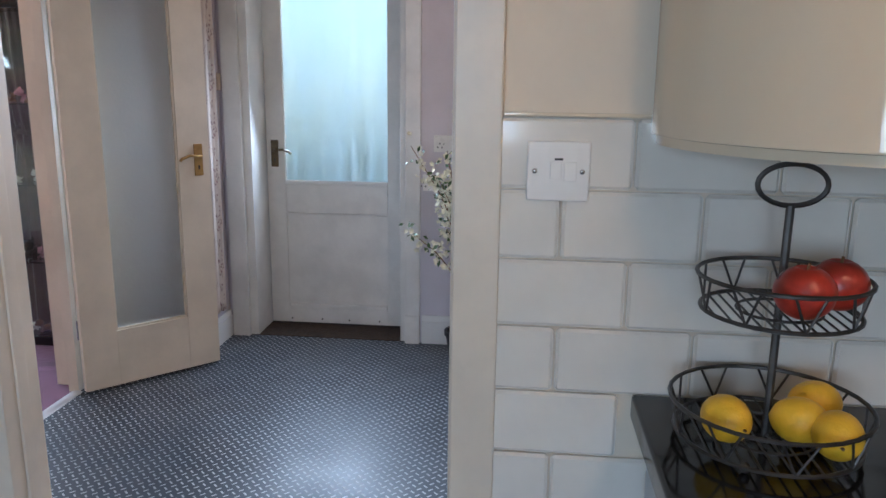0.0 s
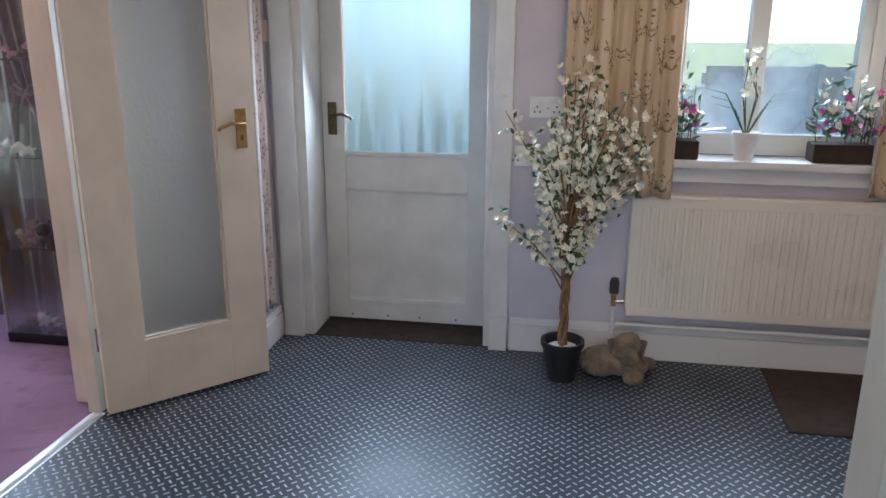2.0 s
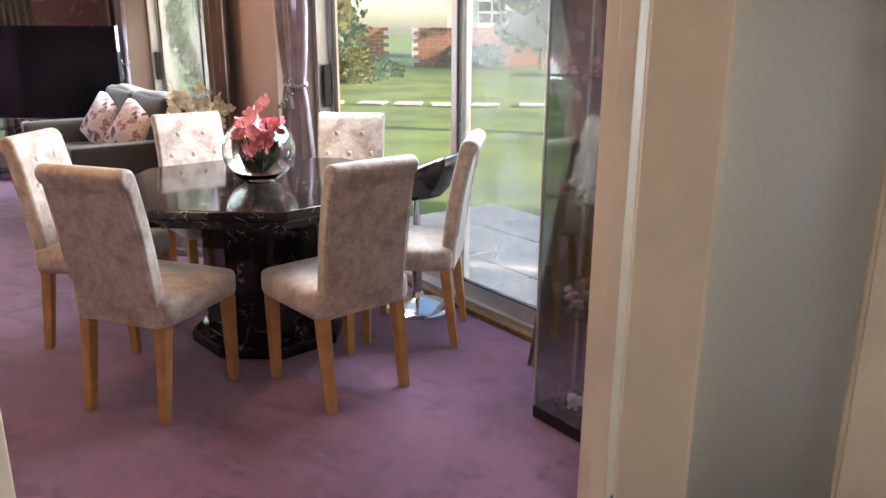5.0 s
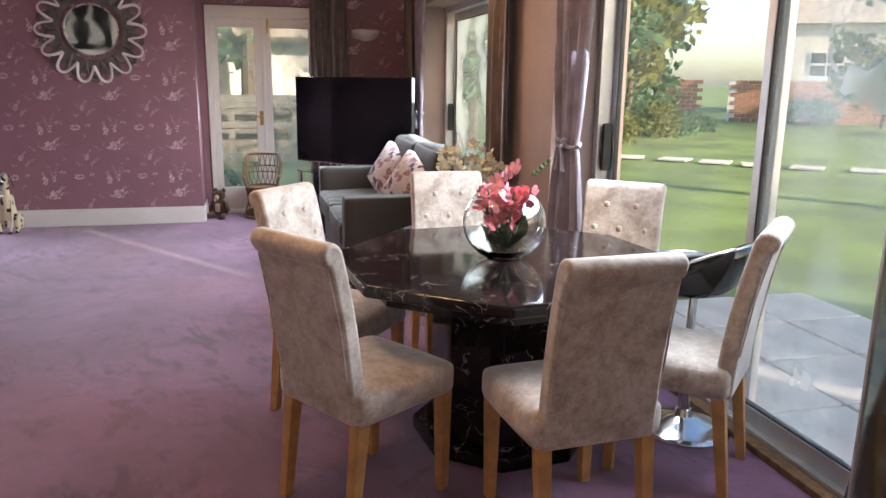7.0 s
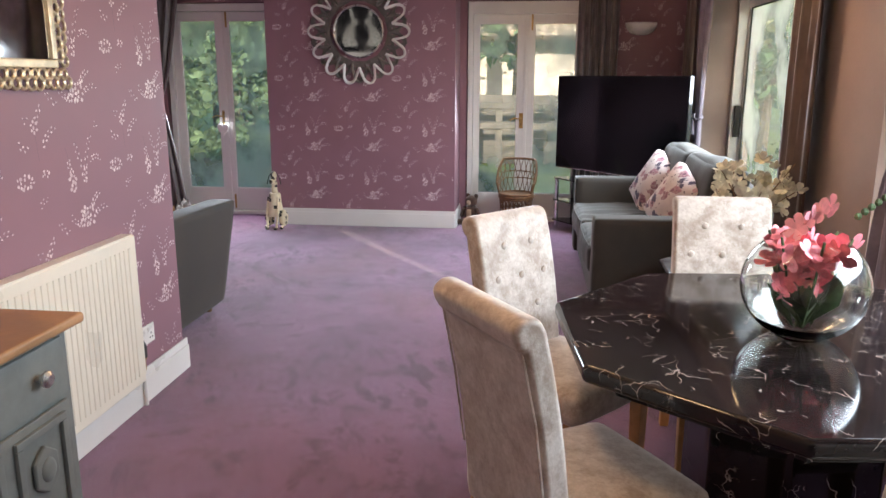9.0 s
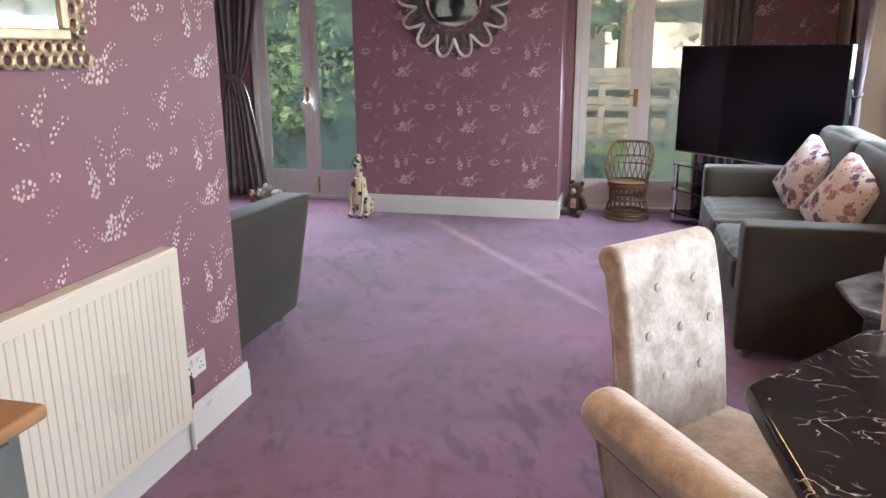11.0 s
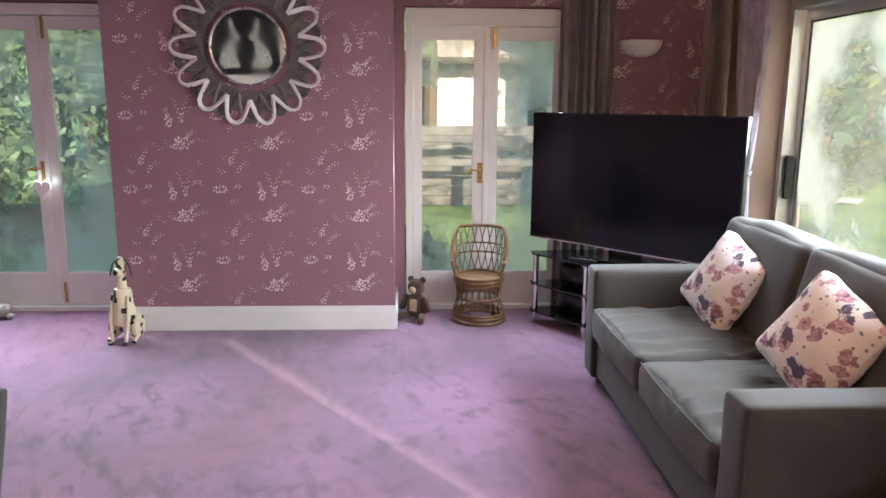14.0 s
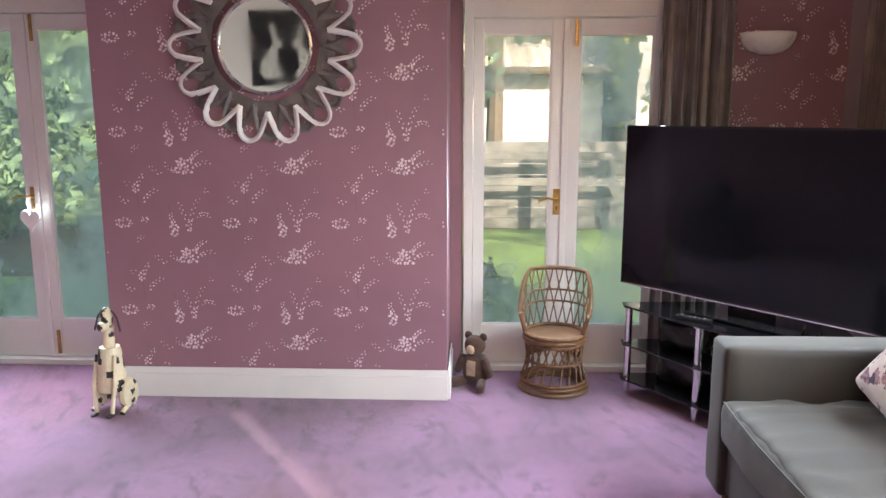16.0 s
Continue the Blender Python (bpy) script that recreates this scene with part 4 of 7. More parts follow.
part("sill_apron", box(1.575, 2.445, -0.175, -0.142, 0.80, 0.861, 0.004), WHITE, t)
part("catch", tube([(1.75, -0.04, 1.0), (1.84, -0.05, 1.012)], 0.006), CHROME, t)


# ---- curtains ----


def curtain(name, x0, x1, y0, y1, z0, z1, pleats, depth, mat, label, tie=None, flare=0.4, narrow=0.3, seed=0, hang=0.0):
    """Pleated cloth between (x0, y0) and (x1, y1). tie: the height of its tie-back; hang: to which end it is drawn (0..1)."""
    a, b = Vector((x0, y0, 0)), Vector((x1, y1, 0))
    along = b - a
    out = Vector((-along.y, along.x, 0)).normalized()
    bm = bmesh.new()
    nu, nv = pleats * 10, 36
    rows = []
    for j in range(nv + 1):
        z = z1 + (z0 - z1) * j / nv
        wide = 1.0
        if tie is not None:
            if z > tie:
                s = min(1, (z - tie) / (z1 - tie))
                wide = narrow + (1 - narrow) * (s ** 0.6)
            else:
                s = min(1, (tie - z) / max(0.01, tie - z0))
                wide = narrow + (flare - narrow) * (s ** 0.6)
        row = []
        for i in range(nu + 1):
            u = i / nu
            w = hang + (u - hang) * wide
            wob = 0.25 * noise.noise(Vector((u * 7 + seed, z * 1.3, seed)))
            fold = math.sin((u * pleats + 0.4 * wob) * 2 * math.pi) + 0.35 * math.sin((u * pleats * 2.3 + wob) * 2 * math.pi + seed)
            amp = depth * (0.75 + 0.5 * noise.noise(Vector((u * 4, z * 0.8, seed + 3)))) * (0.55 + 0.45 * min(1, wide * 1.4))
            p = a + along * w + out * amp * fold
            p.z = z + 0.006 * noise.noise(Vector((u * 9, 0, seed))) * (j == nv)
            row.append(bm.verts.new(p))
        rows.append(row)
    for r, s in zip(rows, rows[1:]):
        for i in range(nu):
            bm.faces.new((r[i], r[i + 1], s[i + 1], s[i]))
    t = thing(name, pose(0, 0, 0), label, "curtain")
    ob = part("cloth", bm, mat, t, smooth=80)
    mod = ob.modifiers.new("cloth", "SOLIDIFY")
    mod.thickness = 0.003
    if tie is not None:
        mid = a + along * (hang + (0.5 - hang) * narrow)
        half = along.length * narrow / 2 + 0.012
        d = along.normalized()
        pts = []
        for k in range(16):
            q = 2 * math.pi * k / 16
            p = mid + d * half * math.cos(q) + out * (depth * 1.05) * math.sin(q)
            p.z = tie + 0.012 * math.sin(q * 2)
            pts.append(p)
        part("tie_band", tube(pts, 0.012, 8, close=True), mat, t, "satin tie-back band")
        bow = bmesh.new()
        for k in (-1, 1):
            c = mid - out * (depth + 0.02)
            c.z = tie
            loop = [c + d * (0.055 * k * math.sin(s)) + Vector((0, 0, 0.02 * math.sin(2 * s) + 0.02 * math.sin(s))) for s in (0.2, 0.7, 1.2, 1.57, 2.0, 2.5, 2.95)]
            tube(loop, 0.009, 6, bow)
            tube([c, c + d * 0.03 * k - Vector((0, 0, 0.07)), c + d * 0.045 * k - Vector((0, 0, 0.14))], 0.008, 6, bow, taper=0.014)
        part("bow", bow, mat, t)
    return t


curtain("tied_curtain", -3.98, -3.45, 4.93, 4.93, 0.03, 2.30, 6, 0.030, CURTAIN_LILAC, "lilac grey satin curtain tied back by the patio door", 1.10, 1.1, 0.42, 1, 0.5)
curtain("brown_curtain", -4.98, -4.58, 4.86, 4.86, 0.03, 2.30, 5, 0.028, CURTAIN_BROWN, "brown taupe satin curtain hanging straight", None, seed=2)
curtain("tied_curtain", -7.62, -7.14, 4.905, 4.905, 0.03, 2.30, 6, 0.026, CURTAIN_LILAC, "lilac grey satin curtain tied back behind the television", 1.10, 0.7, 0.28, 3, 0.55)
curtain("brown_curtain", -7.95, -7.62, 4.87, 4.87, 1.0, 2.30, 4, 0.026, CURTAIN_BROWN, "brown taupe satin curtain in the corner", None, seed=7)
curtain("grey_curtain", -8.13, -8.13, 3.90, 4.28, 0.03, 2.30, 6, 0.028, CURTAIN_GREY, "dark grey satin curtain behind the television", None, seed=4)
curtain("tied_curtain", -8.12, -8.12, -0.62, -0.02, 0.03, 2.30, 7, 0.03, CURTAIN_GREY, "grey satin curtain tied back beside glazed doors", 1.17, 0.85, 0.24, 5, 0.35)
curtain("tied_curtain", -1.66, -0.98, 4.922, 4.922, 0.03, 2.30, 7, 0.018, CURTAIN_GREY, "grey satin curtain tied back behind the glass cabinet", 1.12, 0.9, 0.35, 6, 0.75)
curtain("floral_curtain", 1.17, 1.615, 4.915, 4.90, 0.745, 2.25, 5, 0.03, CREAM_FLORAL, "cream curtain printed with brown leafy twigs", None, seed=8)
curtain("floral_curtain", 2.36, 2.75, 4.90, 4.915, 0.775, 2.25, 5, 0.03, CREAM_FLORAL, "cream curtain printed with brown leafy twigs", None, seed=9)
curtain("door_curtain", -0.088, -0.088, 4.76, 4.865, 0.19, 2.2, 3, 0.016, PALE_FLORAL, "pale floral curtain drawn beside the garden door", None, seed=10)


# ---- dining set ----


def dining_chair():
    t = thing("dining_chair", pose(0, 0, 0), "crushed velvet dining chair with roll-top buttoned back and oak legs", "chair", "chairs round the table")
    part("seat", soft(0.44, 0.44, 0.115, 0.03, 9, 0.012, 0.004, m=pose(0, 0.02, 0.425)), VELVET, t)
    front, back = [], []
    for k in range(15):
        z = 0.37 + 0.565 * k / 14
        s = (z - 0.37) / 0.6
        c = -0.175 - 0.02 * s - 0.075 * s * s
        front.append((c + 0.032, z))
        back.append((c - 0.032, z))
    cy, cz, r = front[-1][0] - 0.039, 0.935, 0.039
    roll = [(cy - 0.004 + r * math.cos(q), cz + r * 0.85 * math.sin(q)) for q in [math.pi * k / 9 for k in range(1, 10)]] + [(cy - r * 0.98, cz - 0.018), (cy - r * 0.7, cz - 0.036)]
    part("backrest", prism(front + roll + back[-2::-1], -0.188, 0.188, "x", 0.016, 3), VELVET, t)
    for x, z in ((-0.07, 0.86), (0.07, 0.86), (-0.12, 0.75), (0.0, 0.75), (0.12, 0.75), (-0.07, 0.64), (0.07, 0.64)):
        s = (z - 0.37) / 0.6
        y = -0.175 - 0.02 * s - 0.075 * s * s + 0.033
        part("button", ball(0.014, 10, scale=(1, 0.45, 1), m=pose(x, y, z)), VELVET, t)
    part("piping", tube([(-0.18, back[4][0] - 0.002, back[4][1]), (-0.18, back[9][0] - 0.002, back[9][1]), (-0.175, back[13][0] - 0.002, back[13][1])], 0.003, 6), VELVET, t)
    part("piping", tube([(0.18, back[4][0] - 0.002, back[4][1]), (0.18, back[9][0] - 0.002, back[9][1]), (0.175, back[13][0] - 0.002, back[13][1])], 0.003, 6), VELVET, t)
    for x, y, dx, dy in ((-0.185, 0.205, 0.0, 0.0), (0.185, 0.205, 0.0, 0.0), (-0.175, -0.165, 0.0, -0.045), (0.175, -0.165, 0.0, -0.045)):
        bm = box(-0.024, 0.024, -0.024, 0.024, 0.0, 0.375, 0.004)
        for v in bm.verts:
            k = v.co.z / 0.375
            v.co = Vector((v.co.x * (0.72 + 0.28 * k) + x + dx * (1 - k), v.co.y * (0.72 + 0.28 * k) + y + dy * (1 - k) ** 1.3, v.co.z))
        part("leg", bm, OAK, t, "tapered oak leg")
    return t


first = dining_chair()
first.matrix_basis = pose(-2.344, 3.612, 0, 0, 0, 33)
for x, y, a in ((-2.015, 4.235, 94), (-2.28, 4.81, 135), (-3.10, 3.60, -41), (-3.44, 4.245, -90), (-2.99, 4.83, -131)):
    copy_thing(first, pose(x, y, 0, 0, 0, a))

TX, TY = -2.69, 4.235
t = thing("dining_table", pose(TX, TY, 0), "octagonal black marble dining table with pale veins", "table")
part("tabletop", prism(octagon(0.70, turn=28), 0.705, 0.75, "z", 0.014, 3), MARBLE, t)
part("apron", prism(octagon(0.60, turn=28), 0.655, 0.7045, "z", 0.004), MARBLE, t)
part("pedestal", prism(octagon(0.29, turn=28), 0.06, 0.6545, "z", 0.006), MARBLE, t)
part("plinth", prism(octagon(0.37, turn=28), 0.0, 0.0595, "z", 0.012, 2), MARBLE, t)


def flower(bm, c, r, petals=5, up=Vector((0, 0, 1)), cup=0.4):
    """A small open flower of flat petals round c."""
    up = up.normalized()
    s = up.orthogonal().normalized()
    w = up.cross(s)
    for k in range(petals):
        q = 2 * math.pi * k / petals + random.random() * 0.3
        d = (s * math.cos(q) + w * math.sin(q))
        e = up.cross(d)
        pts = [c + d * r * a + e * r * b + up * r * cup * a * 0.8 for a, b in ((0.0, 0.0), (0.35, 0.25), (0.72, 0.38), (0.98, 0.2), (0.98, -0.2), (0.72, -0.38), (0.35, -0.25))]
        bm.faces.new([bm.verts.new(p) for p in pts])


def leaf(bm, c, d, r, wide=0.3):
    d = d.normalized()
    e = d.orthogonal().normalized()
    n = d.cross(e)
    a, b = c + d * r * 0.5 + n * r * 0.06, c + d * r
    bm.faces.new([bm.verts.new(p) for p in (c, a + e * r * wide, b, a - e * r * wide)])


def rnd_dir(zlo=-0.3):
    v = Vector((random.uniform(-1, 1), random.uniform(-1, 1), random.uniform(zlo, 1)))
    return v.normalized() if v.length > 0.05 else Vector((0, 0, 1))


# fish-bowl vase with coral orchids
t = thing("flower_bowl", pose(-2.66, 4.215, 0.7505) @ Matrix.Scale(1.27, 4), "clear round glass bowl of coral pink silk flowers", "vase")
R = 0.128
prof = [(0.05, 0.0)] + [(R * math.sin(q), 0.112 - R * math.cos(q) * 0.93) for q in [0.45 + 2.05 * k / 14 for k in range(15)]]
inner = [(max(0.001, r - 0.004), z + (0.006 if n < 4 else 0)) for n, (r, z) in enumerate(prof)]
part("bowl", lathe(prof + inner[::-1] + [(0.0, 0.008)], 36), BOWL, t, "clear glass bowl", smooth=60)
bm = bmesh.new()
for k in range(46):
    q, rr = random.uniform(0, 6.28), 0.088 * math.sqrt(random.random())
    flower(bm, Vector((rr * math.cos(q), rr * math.sin(q), 0.158 + 0.045 * random.random())), 0.028 + 0.010 * random.random(), 5, rnd_dir(0.1))
for k in range(16):
    flower(bm, Vector((random.uniform(-0.03, 0.07), random.uniform(-0.06, 0.06), random.uniform(0.09, 0.18))), 0.03, 5, rnd_dir())
part("blossoms", bm, PINK_PETAL, t, "coral pink silk petals", 0)
bm = bmesh.new()
for k in range(5):
    flower(bm, Vector((0.01, 0.016 * (k - 2), 0.232 + 0.012 * k)), 0.027, 5, Vector((random.uniform(-1, 1), -1, 0.4)))
part("orchid_spray", bm, plain("pale_pink_petal", (0.80, 0.42, 0.50), 0.55, var=0.2, scale=25), t, "pale pink orchid petals", 0)
bm = bmesh.new()
for k in range(9):
    leaf(bm, Vector((random.uniform(-0.03, 0.03), random.uniform(-0.03, 0.03), 0.02)), rnd_dir(0.5) + Vector((0, 0, 0.3)), random.uniform(0.1, 0.18), 0.16)
for k in range(6):
    q = k * 1.05
    tube([(0.01, 0, 0.02), (0.05 * math.cos(q), 0.05 * math.sin(q), 0.12), (0.08 * math.cos(q), 0.08 * math.sin(q), 0.22)], 0.003, 5, bm)
for k in range(5):
    p = Vector((0.0, 0.09 + 0.012 * k, 0.26 + 0.01 * k))
    ball(0.008, 6, bm, Matrix.Translation(p))
part("greenery", bm, LEAF, t, "dark green leaves and stems", 0)

# bar stool
t = thing("bar_stool", pose(-2.545, 5.0, 0), "black moulded bar stool on a chrome round base", "stool")
part("base", lathe([(0.195, 0.0), (0.195, 0.008), (0.17, 0.022), (0.09, 0.04), (0.04, 0.06), (0.03, 0.09)], 40), CHROME, t, "chrome trumpet base")
part("column", lathe([(0.026, 0.085), (0.026, 0.36), (0.018, 0.365), (0.018, 0.60)], 20), CHROME, t)
part("gaiter", lathe([(0.036, 0.355), (0.034, 0.37), (0.04, 0.38), (0.03, 0.40)], 20), BLACK_GLOSS, t)
part("footrest", tube([(0.03, 0, 0.30), (0.08, 0.09, 0.29), (0.16, 0.10, 0.285), (0.20, 0.0, 0.285), (0.16, -0.10, 0.285), (0.08, -0.09, 0.29), (0.03, 0, 0.30)], 0.009, 8), CHROME, t)
bm = bmesh.new()
rows = []
for j, (r, z) in enumerate(((0.06, 0.595), (0.13, 0.60), (0.175, 0.63), (0.20, 0.68), (0.21, 0.72))):
    row = []
    for k in range(32):
        q = 2 * math.pi * k / 32
        lift = 0.11 * max(0, math.cos(q - 0.5)) ** 0.8 * (j / 4) ** 1.5
        row.append(bm.verts.new((r * 1.04 * math.cos(q), r * math.sin(q), z + lift)))
    rows.append(row)
for a, b in zip(rows, rows[1:]):
    for k in range(32):
        bm.faces.new((a[k], a[(k + 1) % 32], b[(k + 1) % 32], b[k]))
bm.faces.new(rows[0])
seat = part("seat", bm, BLACK_GLOSS, t, "glossy black shell seat")
seat.modifiers.new("shell", "SOLIDIFY").thickness = 0.014
part("seat_rim", tube([rows_p for rows_p in [(0.2184 * math.cos(2 * math.pi * k / 32), 0.21 * math.sin(2 * math.pi * k / 32), 0.72 + 0.11 * max(0, math.cos(2 * math.pi * k / 32 - 0.5)) ** 0.8) for k in range(32)]], 0.006, 8, close=True), CHROME, t)


# ---- sofa and armchairs ----


def couch(name, m, length, depth, seats, arm_h, back_h, label, category, flare=0.0, cushions=True):
    """Upholstered seating; local x along its length, y from the front edge to the back."""
    t = thing(name, m, label, category)
    aw = 0.17
    part("base", soft(length - 0.06, depth - 0.06, 0.25, 0.02, 5, m=pose(0, depth / 2, 0.185)), SOFA, t)
    for s in (-1, 1):
        bm = soft(aw, depth, arm_h - 0.055, 0.022, 11, 0.004, 0.004, 6, s, m=pose(s * (length - aw) / 2, depth / 2, 0.055 + (arm_h - 0.055) / 2))
        for v in bm.verts:
            k = (v.co.z - 0.055) / (arm_h - 0.055)
            v.co.x += s * flare * max(0, k) * (1 - 0.6 * v.co.y / depth)
        part("arm", bm, SOFA, t)
        part("arm_piping", tube([(s * (length - aw) / 2 + 0.5 * aw * u, 0.004 if abs(u) < 0.9 else 0.012, 0.10 + (arm_h - 0.125) * v) for u, v in ((-0.92, 0), (-0.92, 0.8), (-0.8, 0.97), (0, 1.0), (0.8, 0.97), (0.92, 0.8), (0.92, 0))], 0.004, 6), SOFA, t)
    part("back_frame", soft(length - 2 * aw + 0.02, 0.20, back_h - 0.16, 0.05, 7, 0.0, 0.004, m=pose(0, depth - 0.10, 0.06 + (back_h - 0.16) / 2)), SOFA, t)
    w = (length - 2 * aw) / seats
    for k in range(seats if cushions else 0):
        x = -length / 2 + aw + w * (k + 0.5)
        bm = soft(w - 0.006, depth - 0.24, 0.19, 0.04, 27, 0.02, 0.010, 6, k + 1, m=pose(x, (depth - 0.24) / 2 - 0.012, 0.378))
        for v in bm.verts:
            if v.co.z > 0.40:
                f = abs(v.co.x - x) / (w / 2)
                v.co.z += 0.020 * (1 - 2 * abs(math.sin(v.co.x * 24 + 3 * v.co.y + 2.2 * noise.noise(v.co * 5)))) * (0.35 + 0.65 * noise.noise(Vector((k, v.co.y * 4, v.co.x * 3)))) - 0.015 * f * f
        part("seat_cushion", bm, SOFA, t)
        part("cushion_piping", tube([(x - w / 2 + 0.03, -0.006, 0.452), (x - w / 4, -0.02, 0.458), (x, -0.024, 0.458), (x + w / 4, -0.02, 0.458), (x + w / 2 - 0.03, -0.006, 0.452)], 0.004, 6), SOFA, t)
        bm = soft(w - 0.01, 0.22, 0.50, 0.05, 17, 0.035, 0.016, 6, k + 5, m=pose(x, depth - 0.245, back_h - 0.235, -13, 0, 0))
        part("back_cushion", bm, SOFA, t)
    for sx in (-1, 1):
        for y in (0.07, depth - 0.07):
            part("foot", lathe([(0.018, 0.0), (0.024, 0.055), (0.024, 0.065)], 10, m=pose(sx * (length / 2 - 0.08), y, 0)), BARK, t, "dark wooden foot")
    return t


couch("sofa", pose(-5.86, 3.852, 0), 1.98, 0.98, 2, 0.655, 0.92, "grey-brown velvet two-seat sofa with loose cushions", "sofa")
couch("loveseat", pose(-5.0, 0.845, 0, 0, 0, -90), 1.5, 0.90, 1, 0.70, 0.76, "grey velvet sofa with its arm towards the carpet", "sofa", 0.11)
couch("armchair", pose(-6.88, -0.02, 0, 0, 0, 180), 0.56, 0.75, 1, 0.62, 0.75, "grey velvet armchair by the wallpapered wall", "armchair")


def blossom_cloth(name, base):
    """Printed cloth with large mauve blooms and dark leaves."""
    n = Nodes(name)
    warp = n.noise(9, 3)
    vor = n.add("TexVoronoi", Scale=15.0)
    n.t.links.new(n.coords(), vor.inputs["Vector"])
    pick = n.xyz(vor.outputs["Color"])
    d = n.m("ADD", vor.outputs["Distance"], n.m("MULTIPLY", n.m("SUBTRACT", n.noise(38, 4), 0.5), 0.95))
    bloom = n.m("MULTIPLY", n.ramp(d, 0.46, 0.56, 0.95, 0.0), n.m("LESS_THAN", pick[0], 0.8))
    heart = n.m("MULTIPLY", n.ramp(d, 0.10, 0.16, 1.0, 0.0), n.m("LESS_THAN", pick[0], 0.85))
    hue = n.mix(pick[1], (0.14, 0.04, 0.09), (0.42, 0.20, 0.24))
    hue = n.mix(n.ramp(n.noise(60, 2), 0.45, 0.6, 0.0, 0.4), hue, (0.62, 0.47, 0.44))
    hue = n.mix(n.m("LESS_THAN", pick[2], 0.3), hue, (0.05, 0.035, 0.075))
    v2 = n.add("TexVoronoi", Scale=40.0)
    n.t.links.new(n.coords(), v2.inputs["Vector"])
    bits = n.m("MULTIPLY", n.ramp(v2.outputs["Distance"], 0.2, 0.3, 0.8, 0.0), n.m("LESS_THAN", n.xyz(v2.outputs["Color"])[0], 0.35))
    col = n.mix(n.ramp(warp, 0.3, 0.7), shade(base, 0.9), shade(base, 1.08))
    col = n.mix(bits, col, (0.12, 0.08, 0.10))
    col = n.mix(bloom, col, hue)
    col = n.mix(heart, col, (0.10, 0.05, 0.08))
    n.put(n.b.inputs["Base Color"], col)
    n.b.inputs["Roughness"].default_value = 0.8
    n.bump(n.noise(260, 2), 0.2, 0.002)
    return n.mat


BLOSSOM = blossom_cloth("mauve_bloom_cloth", (0.66, 0.57, 0.55))


def pillow(m, label):
    bm = soft(0.385, 0.14, 0.385, 0.03, 15, 0.02, 0.008, 6, 2)
    for v in bm.verts:
        k = max(abs(v.co.x), abs(v.co.z)) / 0.22
        pinch = max(0, (abs(v.co.x) / 0.22) * (abs(v.co.z) / 0.22)) ** 2
        v.co.y *= max(0.18, 1 - 0.85 * k ** 3)
        v.co.x *= 1 + 0.07 * pinch - 0.05 * (1 - pinch) * (k > 0.9)
        v.co.z *= 1 + 0.07 * pinch - 0.05 * (1 - pinch) * (k > 0.9)
    t = thing("scatter_cushion", m, label, "cushion")
    part("cover", bm, BLOSSOM, t)
    return t


pillow(pose(-6.31, 4.385, 0.675, -26, 20, 6), "cream scatter cushion printed with mauve flowers")
pillow(pose(-5.42, 4.375, 0.675, -26, 22, 8), "cream scatter cushion printed with mauve and dark flowers")

# ---- side table with flowers ----
SX, SY = -4.43, 4.56
t = thing("side_table", pose(SX, SY, 0), "octagonal grey marble side table beside the sofa", "table")
part("tabletop", prism(octagon(0.42), 0.47, 0.50, "z", 0.01, 3), GREY_MARBLE, t)
part("moulding", prism(octagon(0.385), 0.44, 0.4695, "z", 0.008, 2), GREY_MARBLE, t)
part("pedestal", prism(octagon(0.30), 0.05, 0.4395, "z", 0.005), GREY_MARBLE, t)
part("plinth", prism(octagon(0.36), 0.0, 0.0495, "z", 0.01), GREY_MARBLE, t)
t = thing("photo_frame", pose(-4.53, 4.40, 0.5005, 0, 0, 30), "small silver mirrored photo frame", "frame")
part("frame_border", box(-0.09, 0.09, -0.012, 0.012, 0, 0.125, 0.004), SILVER, t)
part("picture", box(-0.068, 0.068, -0.0155, -0.0125, 0.02, 0.105), CERAMIC, t)
t = thing("flower_vase", pose(-4.50, 4.58, 0.5005), "glass vase of cream silk magnolia branches", "vase")
part("vase", lathe([(0.05, 0), (0.06, 0.02), (0.045, 0.14), (0.055, 0.22), (0.05, 0.22), (0.04, 0.14), (0.0, 0.02)], 24), CERAMIC, t)
bm, fl = bmesh.new(), bmesh.new()
for k in range(13):
    q = random.uniform(0, 6.28)
    e = Vector((0.26 * math.cos(q) * random.uniform(0.4, 1), 0.26 * math.sin(q) * random.uniform(0.4, 1), random.uniform(0.34, 0.52)))
    tube([(0, 0, 0.1), e * 0.5 + Vector((0, 0, 0.12)), e], 0.004, 5, bm, taper=0.002)
    for j in range(6):
        p = e * random.uniform(0.72, 1.02) + Vector((random.uniform(-0.03, 0.03), random.uniform(-0.03, 0.03), random.uniform(0, 0.05)))
        flower(fl, p, random.uniform(0.025, 0.05), 5, rnd_dir(), 0.7)
part("stems", bm, BARK, t)
part("blossoms", fl, PETAL, t, "cream silk petals", 0)

